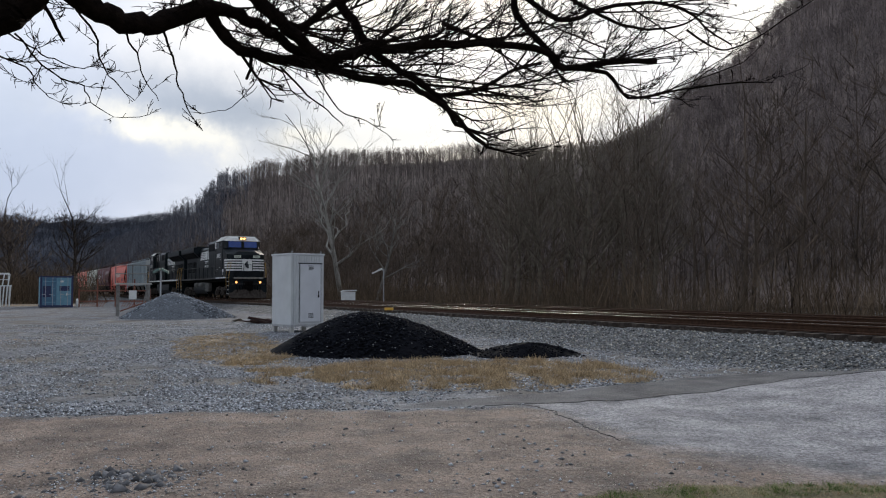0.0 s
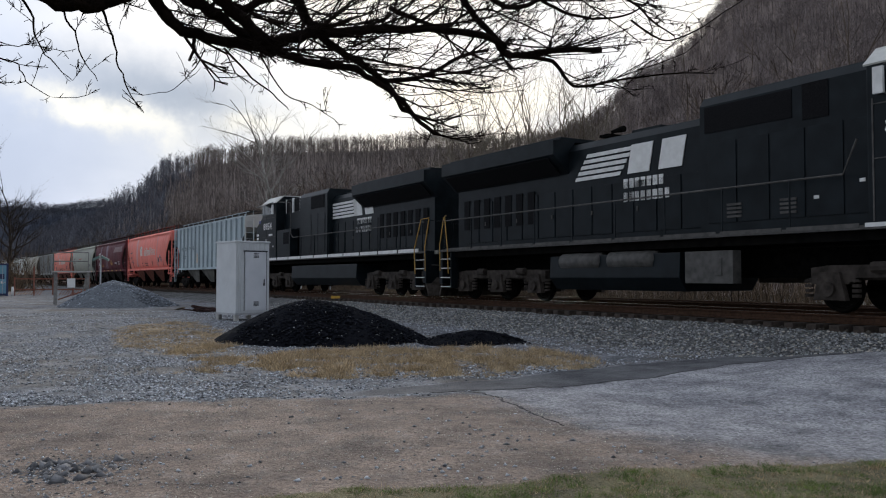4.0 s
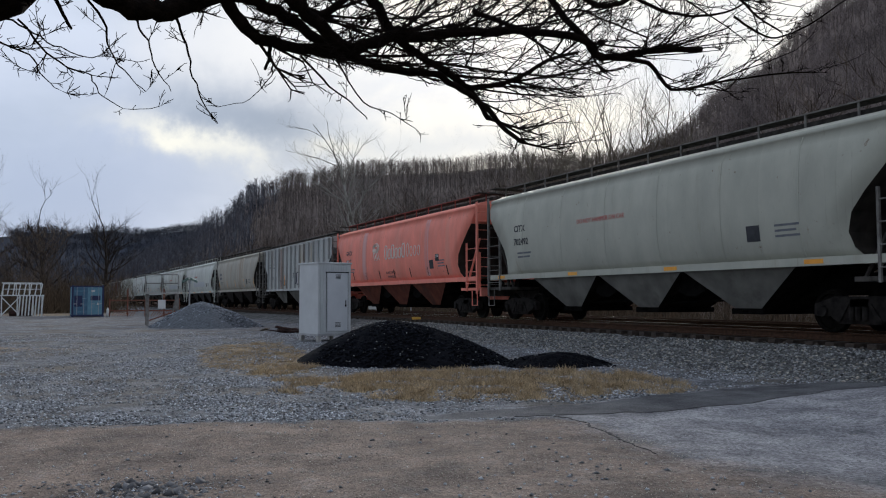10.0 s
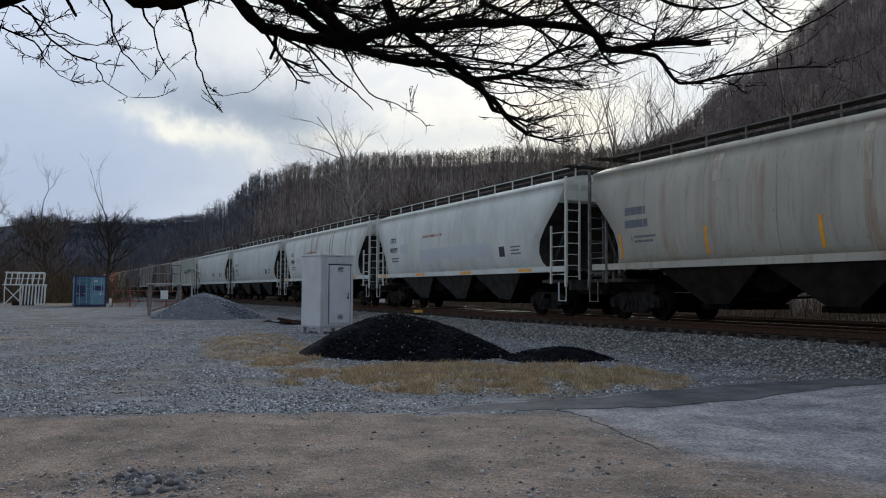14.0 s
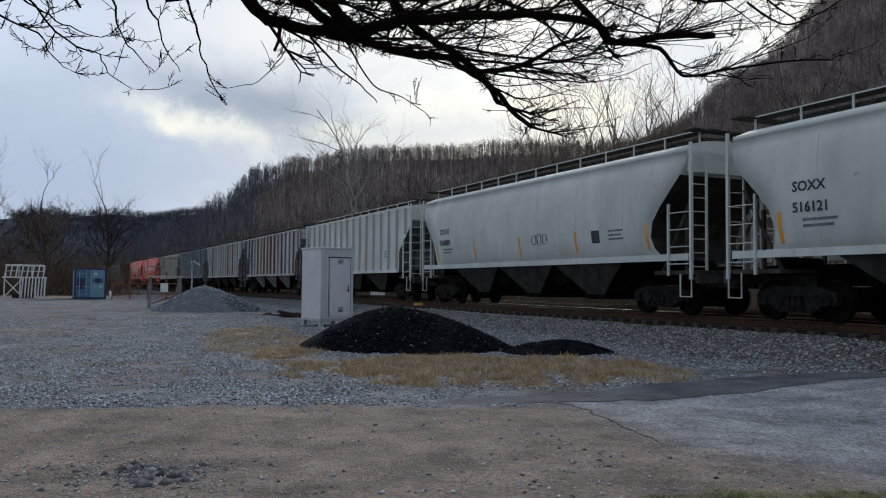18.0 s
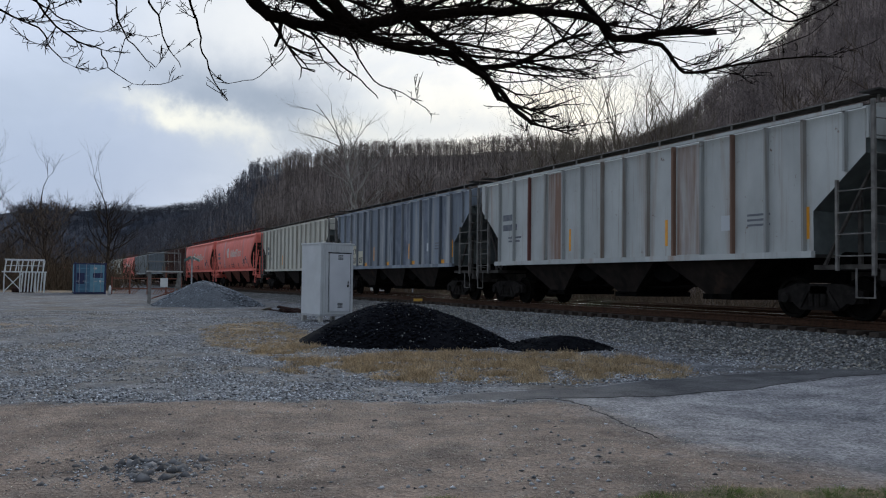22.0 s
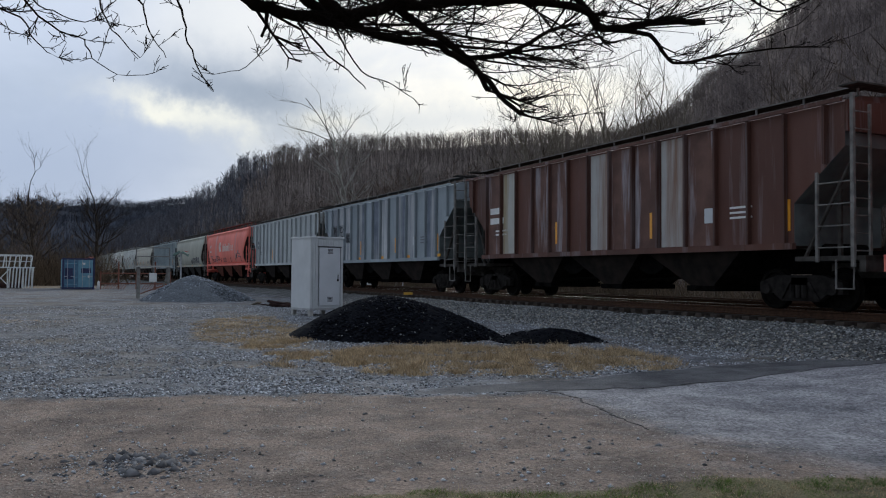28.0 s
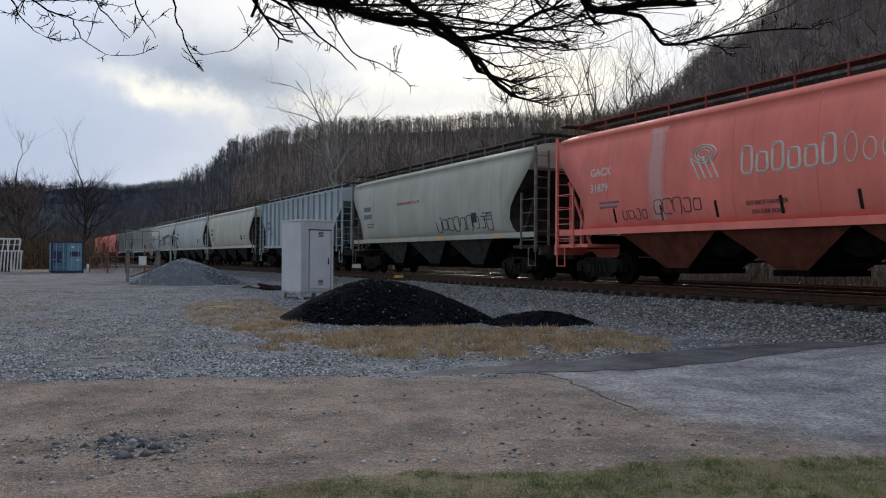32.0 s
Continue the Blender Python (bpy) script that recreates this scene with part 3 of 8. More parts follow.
# ---- tracks ----
def rail_mesh(c, head=None):
    """One rail along the line: head, web and foot."""
    prof = [(-0.07, 0.0), (-0.07, 0.02), (-0.012, 0.04), (-0.012, 0.125), (-0.036, 0.14), (-0.036, 0.162), (-0.026, 0.18), (0.026, 0.18), (0.036, 0.162), (0.036, 0.14), (0.012, 0.125), (0.012, 0.04), (0.07, 0.02), (0.07, 0.0)]
    ss = [-900, -700] + [-560 + 20 * i for i in range(23)] + [-115 + 15 * i for i in range(22)] + [260, 400, 560, 800]
    v, f, n = [], [], len(prof)
    for s in ss:
        v += [line(s, c + a, RAIL_Z - 0.18 + b) for a, b in prof]
    for j in range(len(ss) - 1):
        for i in range(n):
            f.append((j * n + i, j * n + (i + 1) % n, (j + 1) * n + (i + 1) % n, (j + 1) * n + i))
    me = bpy.data.meshes.new("rail")
    me.from_pydata(v, [], f)
    me.materials.append(RUST_RAIL)
    me.materials.append(head or STEEL_RAIL)
    for p in me.polygons:
        p.material_index = 1 if p.index % n == 6 else 0
    return me


def track(name, c, label):
    ob = tagged(new(name), label, "railway track", kind="structure")
    for side in (-0.7535, 0.7535):
        part("rail", rail_mesh(c + side, BRIGHT_RAIL if c else None), None, ob)
    tie = Mesh().box(-0.11, 0.11, -1.3, 1.3, -0.16, 0.0).data("tie", TIE_WOOD, 0.012)
    rest = Mesh()
    k = 0
    for i in range(700):
        s = -240 + 0.52 * i
        p = line(s, c, RAIL_Z - 0.185 + 0.012 * noise.noise((s * 3, c, 0)))
        turn = TURN - math.pi / 2 + radians(1.2) * noise.noise((s * 2, c, 5))
        m = Matrix.Translation(p) @ Matrix.Rotation(turn, 4, "Z")
        if -52 < s < 26 and c == 0:
            o = new("tie", tie)
            o.parent, o.matrix_basis = ob, m
        else:
            b = Mesh().box(-0.11, 0.11, -1.3, 1.3, -0.16, 0.0)
            rest.add([m @ Vector(q) for q in b.v], b.f)
    tagged(part("far_ties", rest, TIE_WOOD, ob), kind="stuff")
    return ob


track("track_near", 0.0, "near railway track with polished rails on dark ties and ballast")
track("track_far", GAP, "second railway track with polished rails beyond the train")

# ---- train ----
def paint(name, c, dirt=(0.12, 0.08, 0.055), amount=0.2, bump=0.04, panels=0.06):
    """Weathered car paint: tone that differs from panel to panel, wide and fine streaks running down, rust specks, faint dents."""
    m = bpy.data.materials.new(name)
    m.use_nodes = True
    nt = m.node_tree
    N, L = nt.nodes.new, nt.links.new
    bsdf = nt.nodes["Principled BSDF"]
    co, info = N("ShaderNodeTexCoord"), N("ShaderNodeObjectInfo")
    shift = N("ShaderNodeVectorMath")
    shift.operation, shift.inputs[1].default_value = "MULTIPLY_ADD", (37.0, 23.0, 11.0)
    L(info.outputs["Random"], shift.inputs[0])
    L(co.outputs["Object"], shift.inputs[2])

    def cloud(scale, size, detail=6, rough=0.6):
        mp, n = N("ShaderNodeMapping"), N("ShaderNodeTexNoise")
        mp.inputs["Scale"].default_value = scale
        n.inputs["Scale"].default_value, n.inputs["Detail"].default_value, n.inputs["Roughness"].default_value = size, detail, rough
        L(shift.outputs[0], mp.inputs["Vector"])
        L(mp.outputs[0], n.inputs["Vector"])
        return n.outputs["Fac"]

    def span(src, lo, hi, a=0.0, b=1.0):
        r = N("ShaderNodeMapRange")
        r.inputs["From Min"].default_value, r.inputs["From Max"].default_value = lo, hi
        r.inputs["To Min"].default_value, r.inputs["To Max"].default_value = a, b
        L(src, r.inputs["Value"])
        return r.outputs[0]

    def blend(fac, under, colour):
        x = N("ShaderNodeMixRGB")
        L(fac, x.inputs[0])
        L(under, x.inputs[1])
        x.inputs[2].default_value = (*colour, 1)
        return x.outputs[0]

    # one tone a panel
    sep, pan, wn = N("ShaderNodeSeparateXYZ"), N("ShaderNodeMath"), N("ShaderNodeTexWhiteNoise")
    L(co.outputs["Object"], sep.inputs[0])
    pan.operation, pan.inputs[1].default_value, pan.inputs[2].default_value = "MULTIPLY_ADD", 0.9434, 0.5
    L(sep.outputs[0], pan.inputs[0])
    whole, mixed = N("ShaderNodeMath"), N("ShaderNodeMath")
    whole.operation = "FLOOR"
    L(pan.outputs[0], whole.inputs[0])
    mixed.operation, mixed.inputs[1].default_value = "MULTIPLY_ADD", 91.7
    L(info.outputs["Random"], mixed.inputs[0])
    L(whole.outputs[0], mixed.inputs[2])
    wn.noise_dimensions = "1D"
    L(mixed.outputs[0], wn.inputs["W"])
    r1 = N("ShaderNodeValToRGB")
    r1.color_ramp.elements[0].position, r1.color_ramp.elements[1].position = 0.3, 0.7
    r1.color_ramp.elements[0].color = (*[v * 0.86 for v in c], 1)
    r1.color_ramp.elements[1].color = (*[min(1, v * 1.1) for v in c], 1)
    L(cloud((1, 1, 0.5), 1.3), r1.inputs[0])
    hv = N("ShaderNodeHueSaturation")
    L(span(wn.outputs["Value"], 0, 1, 1 - panels * 1.3, 1 + panels), hv.inputs["Value"])
    L(r1.outputs[0], hv.inputs["Color"])
    colour = hv.outputs[0]
    lo = 0.7 - 0.42 * amount
    colour = blend(span(cloud((1, 1, 0.07), 1.5, 8, 0.65), lo, lo + 0.2, 0, 0.85), colour, dirt)
    colour = blend(span(cloud((1, 1, 0.03), 9.0, 4, 0.7), lo + 0.04, lo + 0.22, 0, 0.5), colour, [v * 0.75 for v in dirt])
    colour = blend(span(cloud((1, 1, 1), 4.5, 8, 0.7), 0.68 - 0.1 * amount, 0.74 - 0.1 * amount, 0, 0.8), colour, (0.14, 0.075, 0.045))
    L(colour, bsdf.inputs["Base Color"])
    L(span(cloud((1, 1, 0.2), 3.0), 0.3, 0.7, 0.5, 0.72), bsdf.inputs["Roughness"])
    bsdf.inputs["Specular IOR Level"].default_value = 0.3
    bp = N("ShaderNodeBump")
    bp.inputs["Strength"].default_value, bp.inputs["Distance"].default_value = bump * 5, 0.03
    L(cloud((1, 1, 1), 1.8, 5, 0.55), bp.inputs["Height"])
    L(bp.outputs[0], bsdf.inputs["Normal"])
    return m


COLOURS = {   # paint, its dirt, how much of it, how far panels differ
    "cool_grey": ((0.42, 0.49, 0.515), (0.27, 0.27, 0.26), 0.25, 0.05),
    "red": ((0.82, 0.225, 0.175), (0.74, 0.32, 0.26), 0.26, 0.03),
    "orange_red": ((0.86, 0.265, 0.195), (0.72, 0.31, 0.23), 0.4, 0.04),
    "maroon": ((0.105, 0.018, 0.026), (0.19, 0.12, 0.13), 0.26, 0.1),
    "sage_grey": ((0.43, 0.435, 0.37), (0.28, 0.24, 0.17), 0.28, 0.04),
    "rusty_grey": ((0.47, 0.49, 0.48), (0.29, 0.17, 0.10), 0.4, 0.08),
    "beige": ((0.41, 0.39, 0.33), (0.28, 0.17, 0.095), 0.42, 0.05),
    "white": ((0.62, 0.64, 0.595), (0.4, 0.34, 0.27), 0.26, 0.04),
    "pale": ((0.55, 0.58, 0.55), (0.36, 0.33, 0.29), 0.26, 0.04),
    "brown_white": ((0.47, 0.475, 0.475), (0.21, 0.125, 0.095), 0.5, 0.16),
    "blue_grey": ((0.2, 0.235, 0.285), (0.42, 0.42, 0.4), 0.5, 0.26),
    "cream": ((0.57, 0.555, 0.48), (0.36, 0.27, 0.2), 0.3, 0.07),
    "slate_grey": ((0.3, 0.345, 0.375), (0.22, 0.23, 0.24), 0.35, 0.09),
    "mid_grey": ((0.47, 0.505, 0.51), (0.26, 0.25, 0.24), 0.36, 0.1),
    "brown": ((0.1, 0.042, 0.03), (0.3, 0.27, 0.28), 0.34, 0.14),
}
PAINT = {k: paint(k + "_paint", c, d, a, panels=p) for k, (c, d, a, p) in COLOURS.items()}
# ribs: dirtier body paint, darkened for the shade line beside each rib
SHADED_RIB_PAINT = {k: paint(k + "_rib_paint", [v * 0.74 for v in COLOURS[k][0]], [v * 0.6 for v in COLOURS[k][1]], COLOURS[k][2] + 0.1, panels=COLOURS[k][3])
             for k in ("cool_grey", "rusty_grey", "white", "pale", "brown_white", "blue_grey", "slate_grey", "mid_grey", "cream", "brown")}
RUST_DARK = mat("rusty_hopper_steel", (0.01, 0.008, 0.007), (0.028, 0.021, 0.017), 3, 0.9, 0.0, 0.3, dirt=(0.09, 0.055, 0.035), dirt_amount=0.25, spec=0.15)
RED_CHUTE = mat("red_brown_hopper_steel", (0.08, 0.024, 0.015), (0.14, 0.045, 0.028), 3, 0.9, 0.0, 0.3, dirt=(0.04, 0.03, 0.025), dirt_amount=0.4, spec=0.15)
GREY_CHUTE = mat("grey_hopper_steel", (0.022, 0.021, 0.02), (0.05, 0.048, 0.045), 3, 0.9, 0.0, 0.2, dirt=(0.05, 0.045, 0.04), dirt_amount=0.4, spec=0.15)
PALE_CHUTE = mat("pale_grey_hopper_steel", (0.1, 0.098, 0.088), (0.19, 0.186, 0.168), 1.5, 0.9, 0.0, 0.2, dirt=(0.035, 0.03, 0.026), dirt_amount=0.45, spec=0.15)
BAY_DARK = mat("dust_and_bay_shade", (0.007, 0.006, 0.0055), (0.02, 0.017, 0.015), 3, 0.95, 0.0, 0.2, dirt=(0.04, 0.03, 0.024), dirt_amount=0.2, spec=0.04)
GREY_SLOPE = mat("greenish_grey_slope_sheet", (0.09, 0.105, 0.105), (0.15, 0.17, 0.168), 2, 0.8, 0.0, 0.1, dirt=(0.06, 0.055, 0.05), dirt_amount=0.4, spec=0.15)
END_DARK = mat("dark_slope_sheet", (0.022, 0.02, 0.019), (0.055, 0.048, 0.042), 2, 0.9, 0.0, 0.2, dirt=(0.07, 0.055, 0.045), dirt_amount=0.2, spec=0.06)


def shell(rows, cols):
    """A closed body: rows (z, half width, half length) from the side's foot to the roof's middle."""
    me = Mesh()
    ring = [(z, -y, e) for z, y, e in rows] + [(z, y, e) for z, y, e in reversed(rows) if y > 1e-6]
    n = len(ring)
    for z, y, e in ring:
        me.v += [(e * (2 * i / cols - 1), y, z) for i in range(cols + 1)]
    w = cols + 1
    for j in range(n):
        k = (j + 1) % n
        for i in range(cols):
            me.f.append((j * w + i, j * w + i + 1, k * w + i + 1, k * w + i))
    me.dark = len(me.f)
    me.ends = []
    for j in range(n // 2):      # ends: the slope sheets
        a, b = j, n - 1 - j
        if b - 1 > a + 1 or b - 1 == a + 1:
            for i in (0, cols):
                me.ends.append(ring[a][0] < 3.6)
                me.f.append((a * w + i, (a + 1) * w + i, (b - 1) * w + i, b * w + i) if b - 1 != a + 1 else (a * w + i, (a + 1) * w + i, b * w + i))
    return me


def ladder(x0, x1, y, z0, z1, rungs):
    me = Mesh()
    for x in (x0, x1):
        me.box(x - 0.03, x + 0.03, y - 0.025, y + 0.025, z0, z1)
    for i in range(rungs):
        z = z0 + (z1 - z0) * (i + 0.5) / rungs
        me.rod((x0, y - 0.02, z), (x1, y - 0.02, z), 0.014, 5)
    return me


def wheel_mesh(r=0.46):
    me = Mesh()
    me.rod((0, -1.05, 0), (0, 1.05, 0), 0.08, 8)
    for s in (-1, 1):
        prof = [(0.76, r + 0.03), (0.79, r), (0.87, r - 0.005), (0.87, r - 0.07), (0.82, r - 0.09), (0.82, 0.16), (0.88, 0.13), (0.7, 0.13), (0.75, 0.16), (0.75, r - 0.05)]
        v, f, n, k = [], [], len(prof), 20
        for a in range(k):
            t = 2 * math.pi * a / k
            v += [(q * math.cos(t), s * p, q * math.sin(t)) for p, q in prof]
        for a in range(k):
            for i in range(n):
                f.append((a * n + i, a * n + (i + 1) % n, (a + 1) % k * n + (i + 1) % n, (a + 1) % k * n + i))
        me.add(v, f)
    for a in range(3):      # bolts of the bearing cap, which show the turning
        t = 2 * math.pi * a / 3
        for s in (-1, 1):
            me.box(0.05 * math.cos(t) - 0.015, 0.05 * math.cos(t) + 0.015, s * 1.06 - 0.02, s * 1.06 + 0.02, 0.05 * math.sin(t) - 0.015, 0.05 * math.sin(t) + 0.015)
    return me


WHEEL = wheel_mesh().data("wheelset", WHEEL_STEEL)


def freight_bogie_mesh():
    me = Mesh()
    for s in (-1, 1):
        y0, y1 = s * 0.93, s * 1.1
        me.prism([(-1.12, 0.36), (-1.12, 0.62), (-0.6, 0.78), (0.6, 0.78), (1.12, 0.62), (1.12, 0.36), (0.72, 0.36), (0.5, 0.2), (-0.5, 0.2), (-0.72, 0.36)], "y", y0, y1)
        for x in (-0.16, 0.0, 0.16):
            me.tube([(x, s * 1.13, 0.28), (x, s * 1.13, 0.56)], 0.065, 8)
        for x in (-0.89, 0.89):
            me.tube([(x, s * 1.1, 0.46), (x, s * 1.17, 0.46)], 0.12, 10)
        me.prism([(-0.55, 0.25), (-0.3, 0.62), (-0.22, 0.62), (-0.45, 0.25)], "y", s * 1.1, s * 1.14)
        me.prism([(0.55, 0.25), (0.3, 0.62), (0.22, 0.62), (0.45, 0.25)], "y", s * 1.1, s * 1.14)
    me.box(-0.22, 0.22, -1.1, 1.1, 0.45, 0.72)
    return me


TRUCK_STEEL = mat("dusty_truck_steel", (0.008, 0.007, 0.0065), (0.026, 0.023, 0.021), 5, 0.85, 0, 0.2, dirt=(0.06, 0.045, 0.035), dirt_amount=0.2, spec=0.08)
BOGIE = freight_bogie_mesh().data("bogie", TRUCK_STEEL)


def bogie(parent, x, mesh=None, axles=(-0.89, 0.89), r=0.46):
    b = part("bogie", mesh or BOGIE, None, parent, at=pose(x, 0, 0))
    for a in axles:
        part("wheelset", WHEEL, None, b, at=pose(a, 0, r))
    return b


RIBBED_ROWS = [(1.42, 1.41, 7.1), (1.9, 1.41, 7.1), (2.35, 1.41, 7.1), (3.45, 1.41, 8.4), (3.9, 1.41, 8.4), (4.36, 1.41, 8.4), (4.52, 0.95, 8.38), (4.6, 0.0, 8.35)]
SMOOTH_ROWS = [(1.58, 1.34, 7.35), (1.78, 1.45, 7.18), (2.1, 1.535, 7.1), (2.5, 1.58, 7.22), (2.9, 1.59, 7.55), (3.3, 1.58, 7.95), (3.68, 1.55, 8.3), (4.05, 1.48, 8.45), (4.28, 1.38, 8.5),
               (4.3, 1.42, 8.5), (4.4, 1.4, 8.5), (4.42, 1.33, 8.48), (4.57, 0.95, 8.45), (4.63, 0.5, 8.42), (4.65, 0.0, 8.4)]


GRATE = mat("grimy_walkway_grate", (0.03, 0.028, 0.026), (0.08, 0.075, 0.07), 6, 0.9, bump=0.3, spec=0.1)
BRACKET = Mesh().box(-0.02, 0.02, -0.02, 0.02, -0.17, 0.2).data("board_bracket", PAINT["cool_grey"])


def hopper(kind):
    ribbed = kind == "ribbed"
    ob = thing("hopper_car", "covered hopper car", "freight car")
    P = PAINT["cool_grey"]
    TOP = 4.74 if ribbed else 4.88
    sh = shell(RIBBED_ROWS if ribbed else SMOOTH_ROWS, 20)
    body = part("body", sh, [P, END_DARK], ob)
    # end faces that start below 3.6 m take the dark material
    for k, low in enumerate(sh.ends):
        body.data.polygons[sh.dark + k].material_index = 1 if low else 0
    if not ribbed:
        for p in body.data.polygons[:sh.dark]:
            p.use_smooth = True
    if ribbed:
        for s in (-1, 1):
            for i in range(16):
                x = -7.95 + 15.9 * i / 15
                z0 = 1.42 if abs(x) < 7.05 else 2.35 + 1.1 * (abs(x) - 7.05) / 1.3
                part("rib", Mesh().prism([(x - 0.036, s * 1.41), (x - 0.03, s * 1.52), (x + 0.03, s * 1.52), (x + 0.036, s * 1.41)], "z", z0, 4.36), P, ob)
            part("top_chord", Mesh().box(-8.42, 8.42, s * 1.52 - 0.06, s * 1.52 + 0.005, 4.355, 4.43), P, ob)
            part("side_sill", Mesh().prism([(-7.15, 1.34), (-7.15, 1.48), (7.15, 1.48), (7.15, 1.34)], "y", s * 1.42, s * 1.54), P, ob)
    else:
        for s in (-1, 1):
            part("side_sill", Mesh().box(-8.5, 8.5, s * 1.4 - 0.06, s * 1.4 + 0.06, 1.44, 1.62), P, ob)
            for i in range(6):
                part("seam", Mesh().tube([(-5.9 + 11.8 * i / 5, s * y, z) for z, y, e in SMOOTH_ROWS[:9]], 0.012, 4), P, ob)
    for s in (-1, 1):
        x0, x1 = sorted((s * 7.1, s * 8.85))
        part("end_platform", Mesh().box(x0, x1, -1.4, 1.4, 1.08, 1.18).box(x0, x1, -0.25, 0.25, 0.72, 1.05).box(*sorted((s * 8.7, s * 8.85)), -1.4, 1.4, 0.85, 1.16), P, ob)
        part("roof_crosswalk", Mesh().box(*sorted((s * 8.2, s * 8.66)), -1.35, 1.35, TOP - 0.03, TOP), GRATE, ob)
        part("end_panel", Mesh().box(*sorted((s * 8.4, s * 8.46)), -1.4, 1.4, 3.75, 4.4), P, ob)
        for q in (-1, 1):
            # corner: tall post, ladder round on the end, wide rungs along the side, stirrup below
            part("corner_post", Mesh().box(*sorted((s * 8.58, s * 8.66)), q * 1.47 - 0.03, q * 1.47 + 0.03, 0.95, 4.5), P, ob)
            part("end_ladder", ladder(*sorted((q * 0.95, q * 1.44)), 0, 1.1, 4.3, 9), P, ob, at=pose(s * 8.62, 0, 0, 0, 0, 90))
            rungs = Mesh().box(*sorted((s * 7.72, s * 7.78)), q * 1.47 - 0.03, q * 1.47 + 0.03, 1.05, 2.95)
            for k in range(4):
                rungs.rod((s * 7.75, q * 1.5, 1.35 + 0.45 * k), (s * 8.62, q * 1.5, 1.35 + 0.45 * k), 0.015, 5)
            part("ladder", rungs, P, ob)
            part("stirrup", Mesh().tube([(s * 8.2, q * 1.46, 1.1), (s * 8.2, q * 1.46, 0.5), (s * 8.62, q * 1.46, 0.5), (s * 8.62, q * 1.46, 1.1)], 0.025, 5), P, ob)
            part("slope_brace", Mesh().rod((s * 7.2, q * 1.2, 1.15), (s * 8.35, q * 1.2, 3.1), 0.045).box(*sorted((s * 7.9, s * 7.98)), q * 1.0 - 0.04, q * 1.0 + 0.04, 1.15, 2.6), P, ob)
        part("coupler", Mesh().box(*sorted((s * 8.8, s * 9.28)), -0.09, 0.09, 0.78, 0.95).box(*sorted((s * 9.1, s * 9.3)), -0.16, 0.16, 0.72, 1.0), BLACK_STEEL, ob)
        part("brake_gear" if s < 0 else "air_reservoir", Mesh().tube([(s * 7.5, -0.9, 1.3), (s * 7.5, 0.3, 1.3)], 0.17, 10), BLACK_STEEL, ob)
        bogie(ob, s * 6.95)
    for i, x in enumerate((-3.75, 0.0, 3.75)):
        h = 1.85
        m = Mesh()
        a = [(x - h, y, 1.46) for y in (-1.36, 1.36)] + [(x + h, y, 1.46) for y in (1.36, -1.36)]
        b = [(x - 0.42, y, 0.5) for y in (-0.95, 0.95)] + [(x + 0.42, y, 0.5) for y in (0.95, -0.95)]
        m.add(a + b, [(0, 1, 2, 3), (7, 6, 5, 4)] + [(k, k + 4, (k + 1) % 4 + 4, (k + 1) % 4) for k in range(4)])
        chute = part("chute", m, [RUST_DARK, BAY_DARK], ob)
        for k in (2, 4):        # slope sheets between the bays: brake dust, with the shade there put into the colour
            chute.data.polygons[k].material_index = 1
        part("outlet_gate", Mesh().box(x - 0.5, x + 0.5, -1.0, 1.0, 0.36, 0.5), BLACK_STEEL, chute)
        if i < 2:
            # solid dark block added to stand for the shade between two chutes
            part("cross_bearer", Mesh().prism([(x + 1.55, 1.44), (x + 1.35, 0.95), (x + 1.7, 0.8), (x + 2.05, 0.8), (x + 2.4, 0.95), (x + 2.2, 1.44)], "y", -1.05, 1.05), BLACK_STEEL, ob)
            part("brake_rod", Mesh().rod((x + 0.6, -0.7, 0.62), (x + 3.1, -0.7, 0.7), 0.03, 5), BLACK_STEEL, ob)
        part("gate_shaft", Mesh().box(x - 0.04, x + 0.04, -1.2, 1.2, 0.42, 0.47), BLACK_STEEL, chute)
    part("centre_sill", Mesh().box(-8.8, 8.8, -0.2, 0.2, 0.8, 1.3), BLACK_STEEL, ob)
    part("hatch_cover", Mesh().prism([(-0.42, 4.52), (-0.36, TOP - 0.05), (0.36, TOP - 0.05), (0.42, 4.52)], "x", -7.9, 7.9), GRATE, ob)
    for s in (-1, 1):
        part("running_board", Mesh().box(-8.6, 8.6, s * 0.68 - 0.22, s * 0.68 + 0.22, TOP, TOP + 0.03), GRATE, ob)
        part("board_edge", Mesh().box(-8.6, 8.6, s * 0.905 - 0.012, s * 0.905 + 0.012, TOP, TOP + 0.03), P, ob)
        for i in range(13):
            x = -8.3 + 16.6 * i / 12
            part("board_bracket", BRACKET, None, ob, at=pose(x, s * 0.88, TOP - 0.19 if not ribbed else TOP - 0.2))
    return ob


PAINTED = ("body", "rib", "top_chord", "side_sill", "seam", "end_panel")
BOARDS = ("board_bracket", "board_edge")
IRONWORK = ("end_platform", "ladder", "corner_post", "end_ladder", "stirrup", "slope_brace")
RED_BOARD = mat("grimy_red_walkway", (0.2, 0.05, 0.04), (0.34, 0.09, 0.075), 5, 0.8, 0, 0.2, dirt=(0.07, 0.04, 0.035), dirt_amount=0.4, spec=0.2)
WORN = mat("worn_grey_ironwork", (0.1, 0.095, 0.09), (0.24, 0.23, 0.215), 4, 0.85, 0, 0.2, dirt=(0.1, 0.06, 0.04), dirt_amount=0.3, spec=0.2)
DULL = mat("dull_dark_ironwork", (0.03, 0.027, 0.024), (0.085, 0.077, 0.07), 4, 0.85, 0, 0.2, spec=0.2)


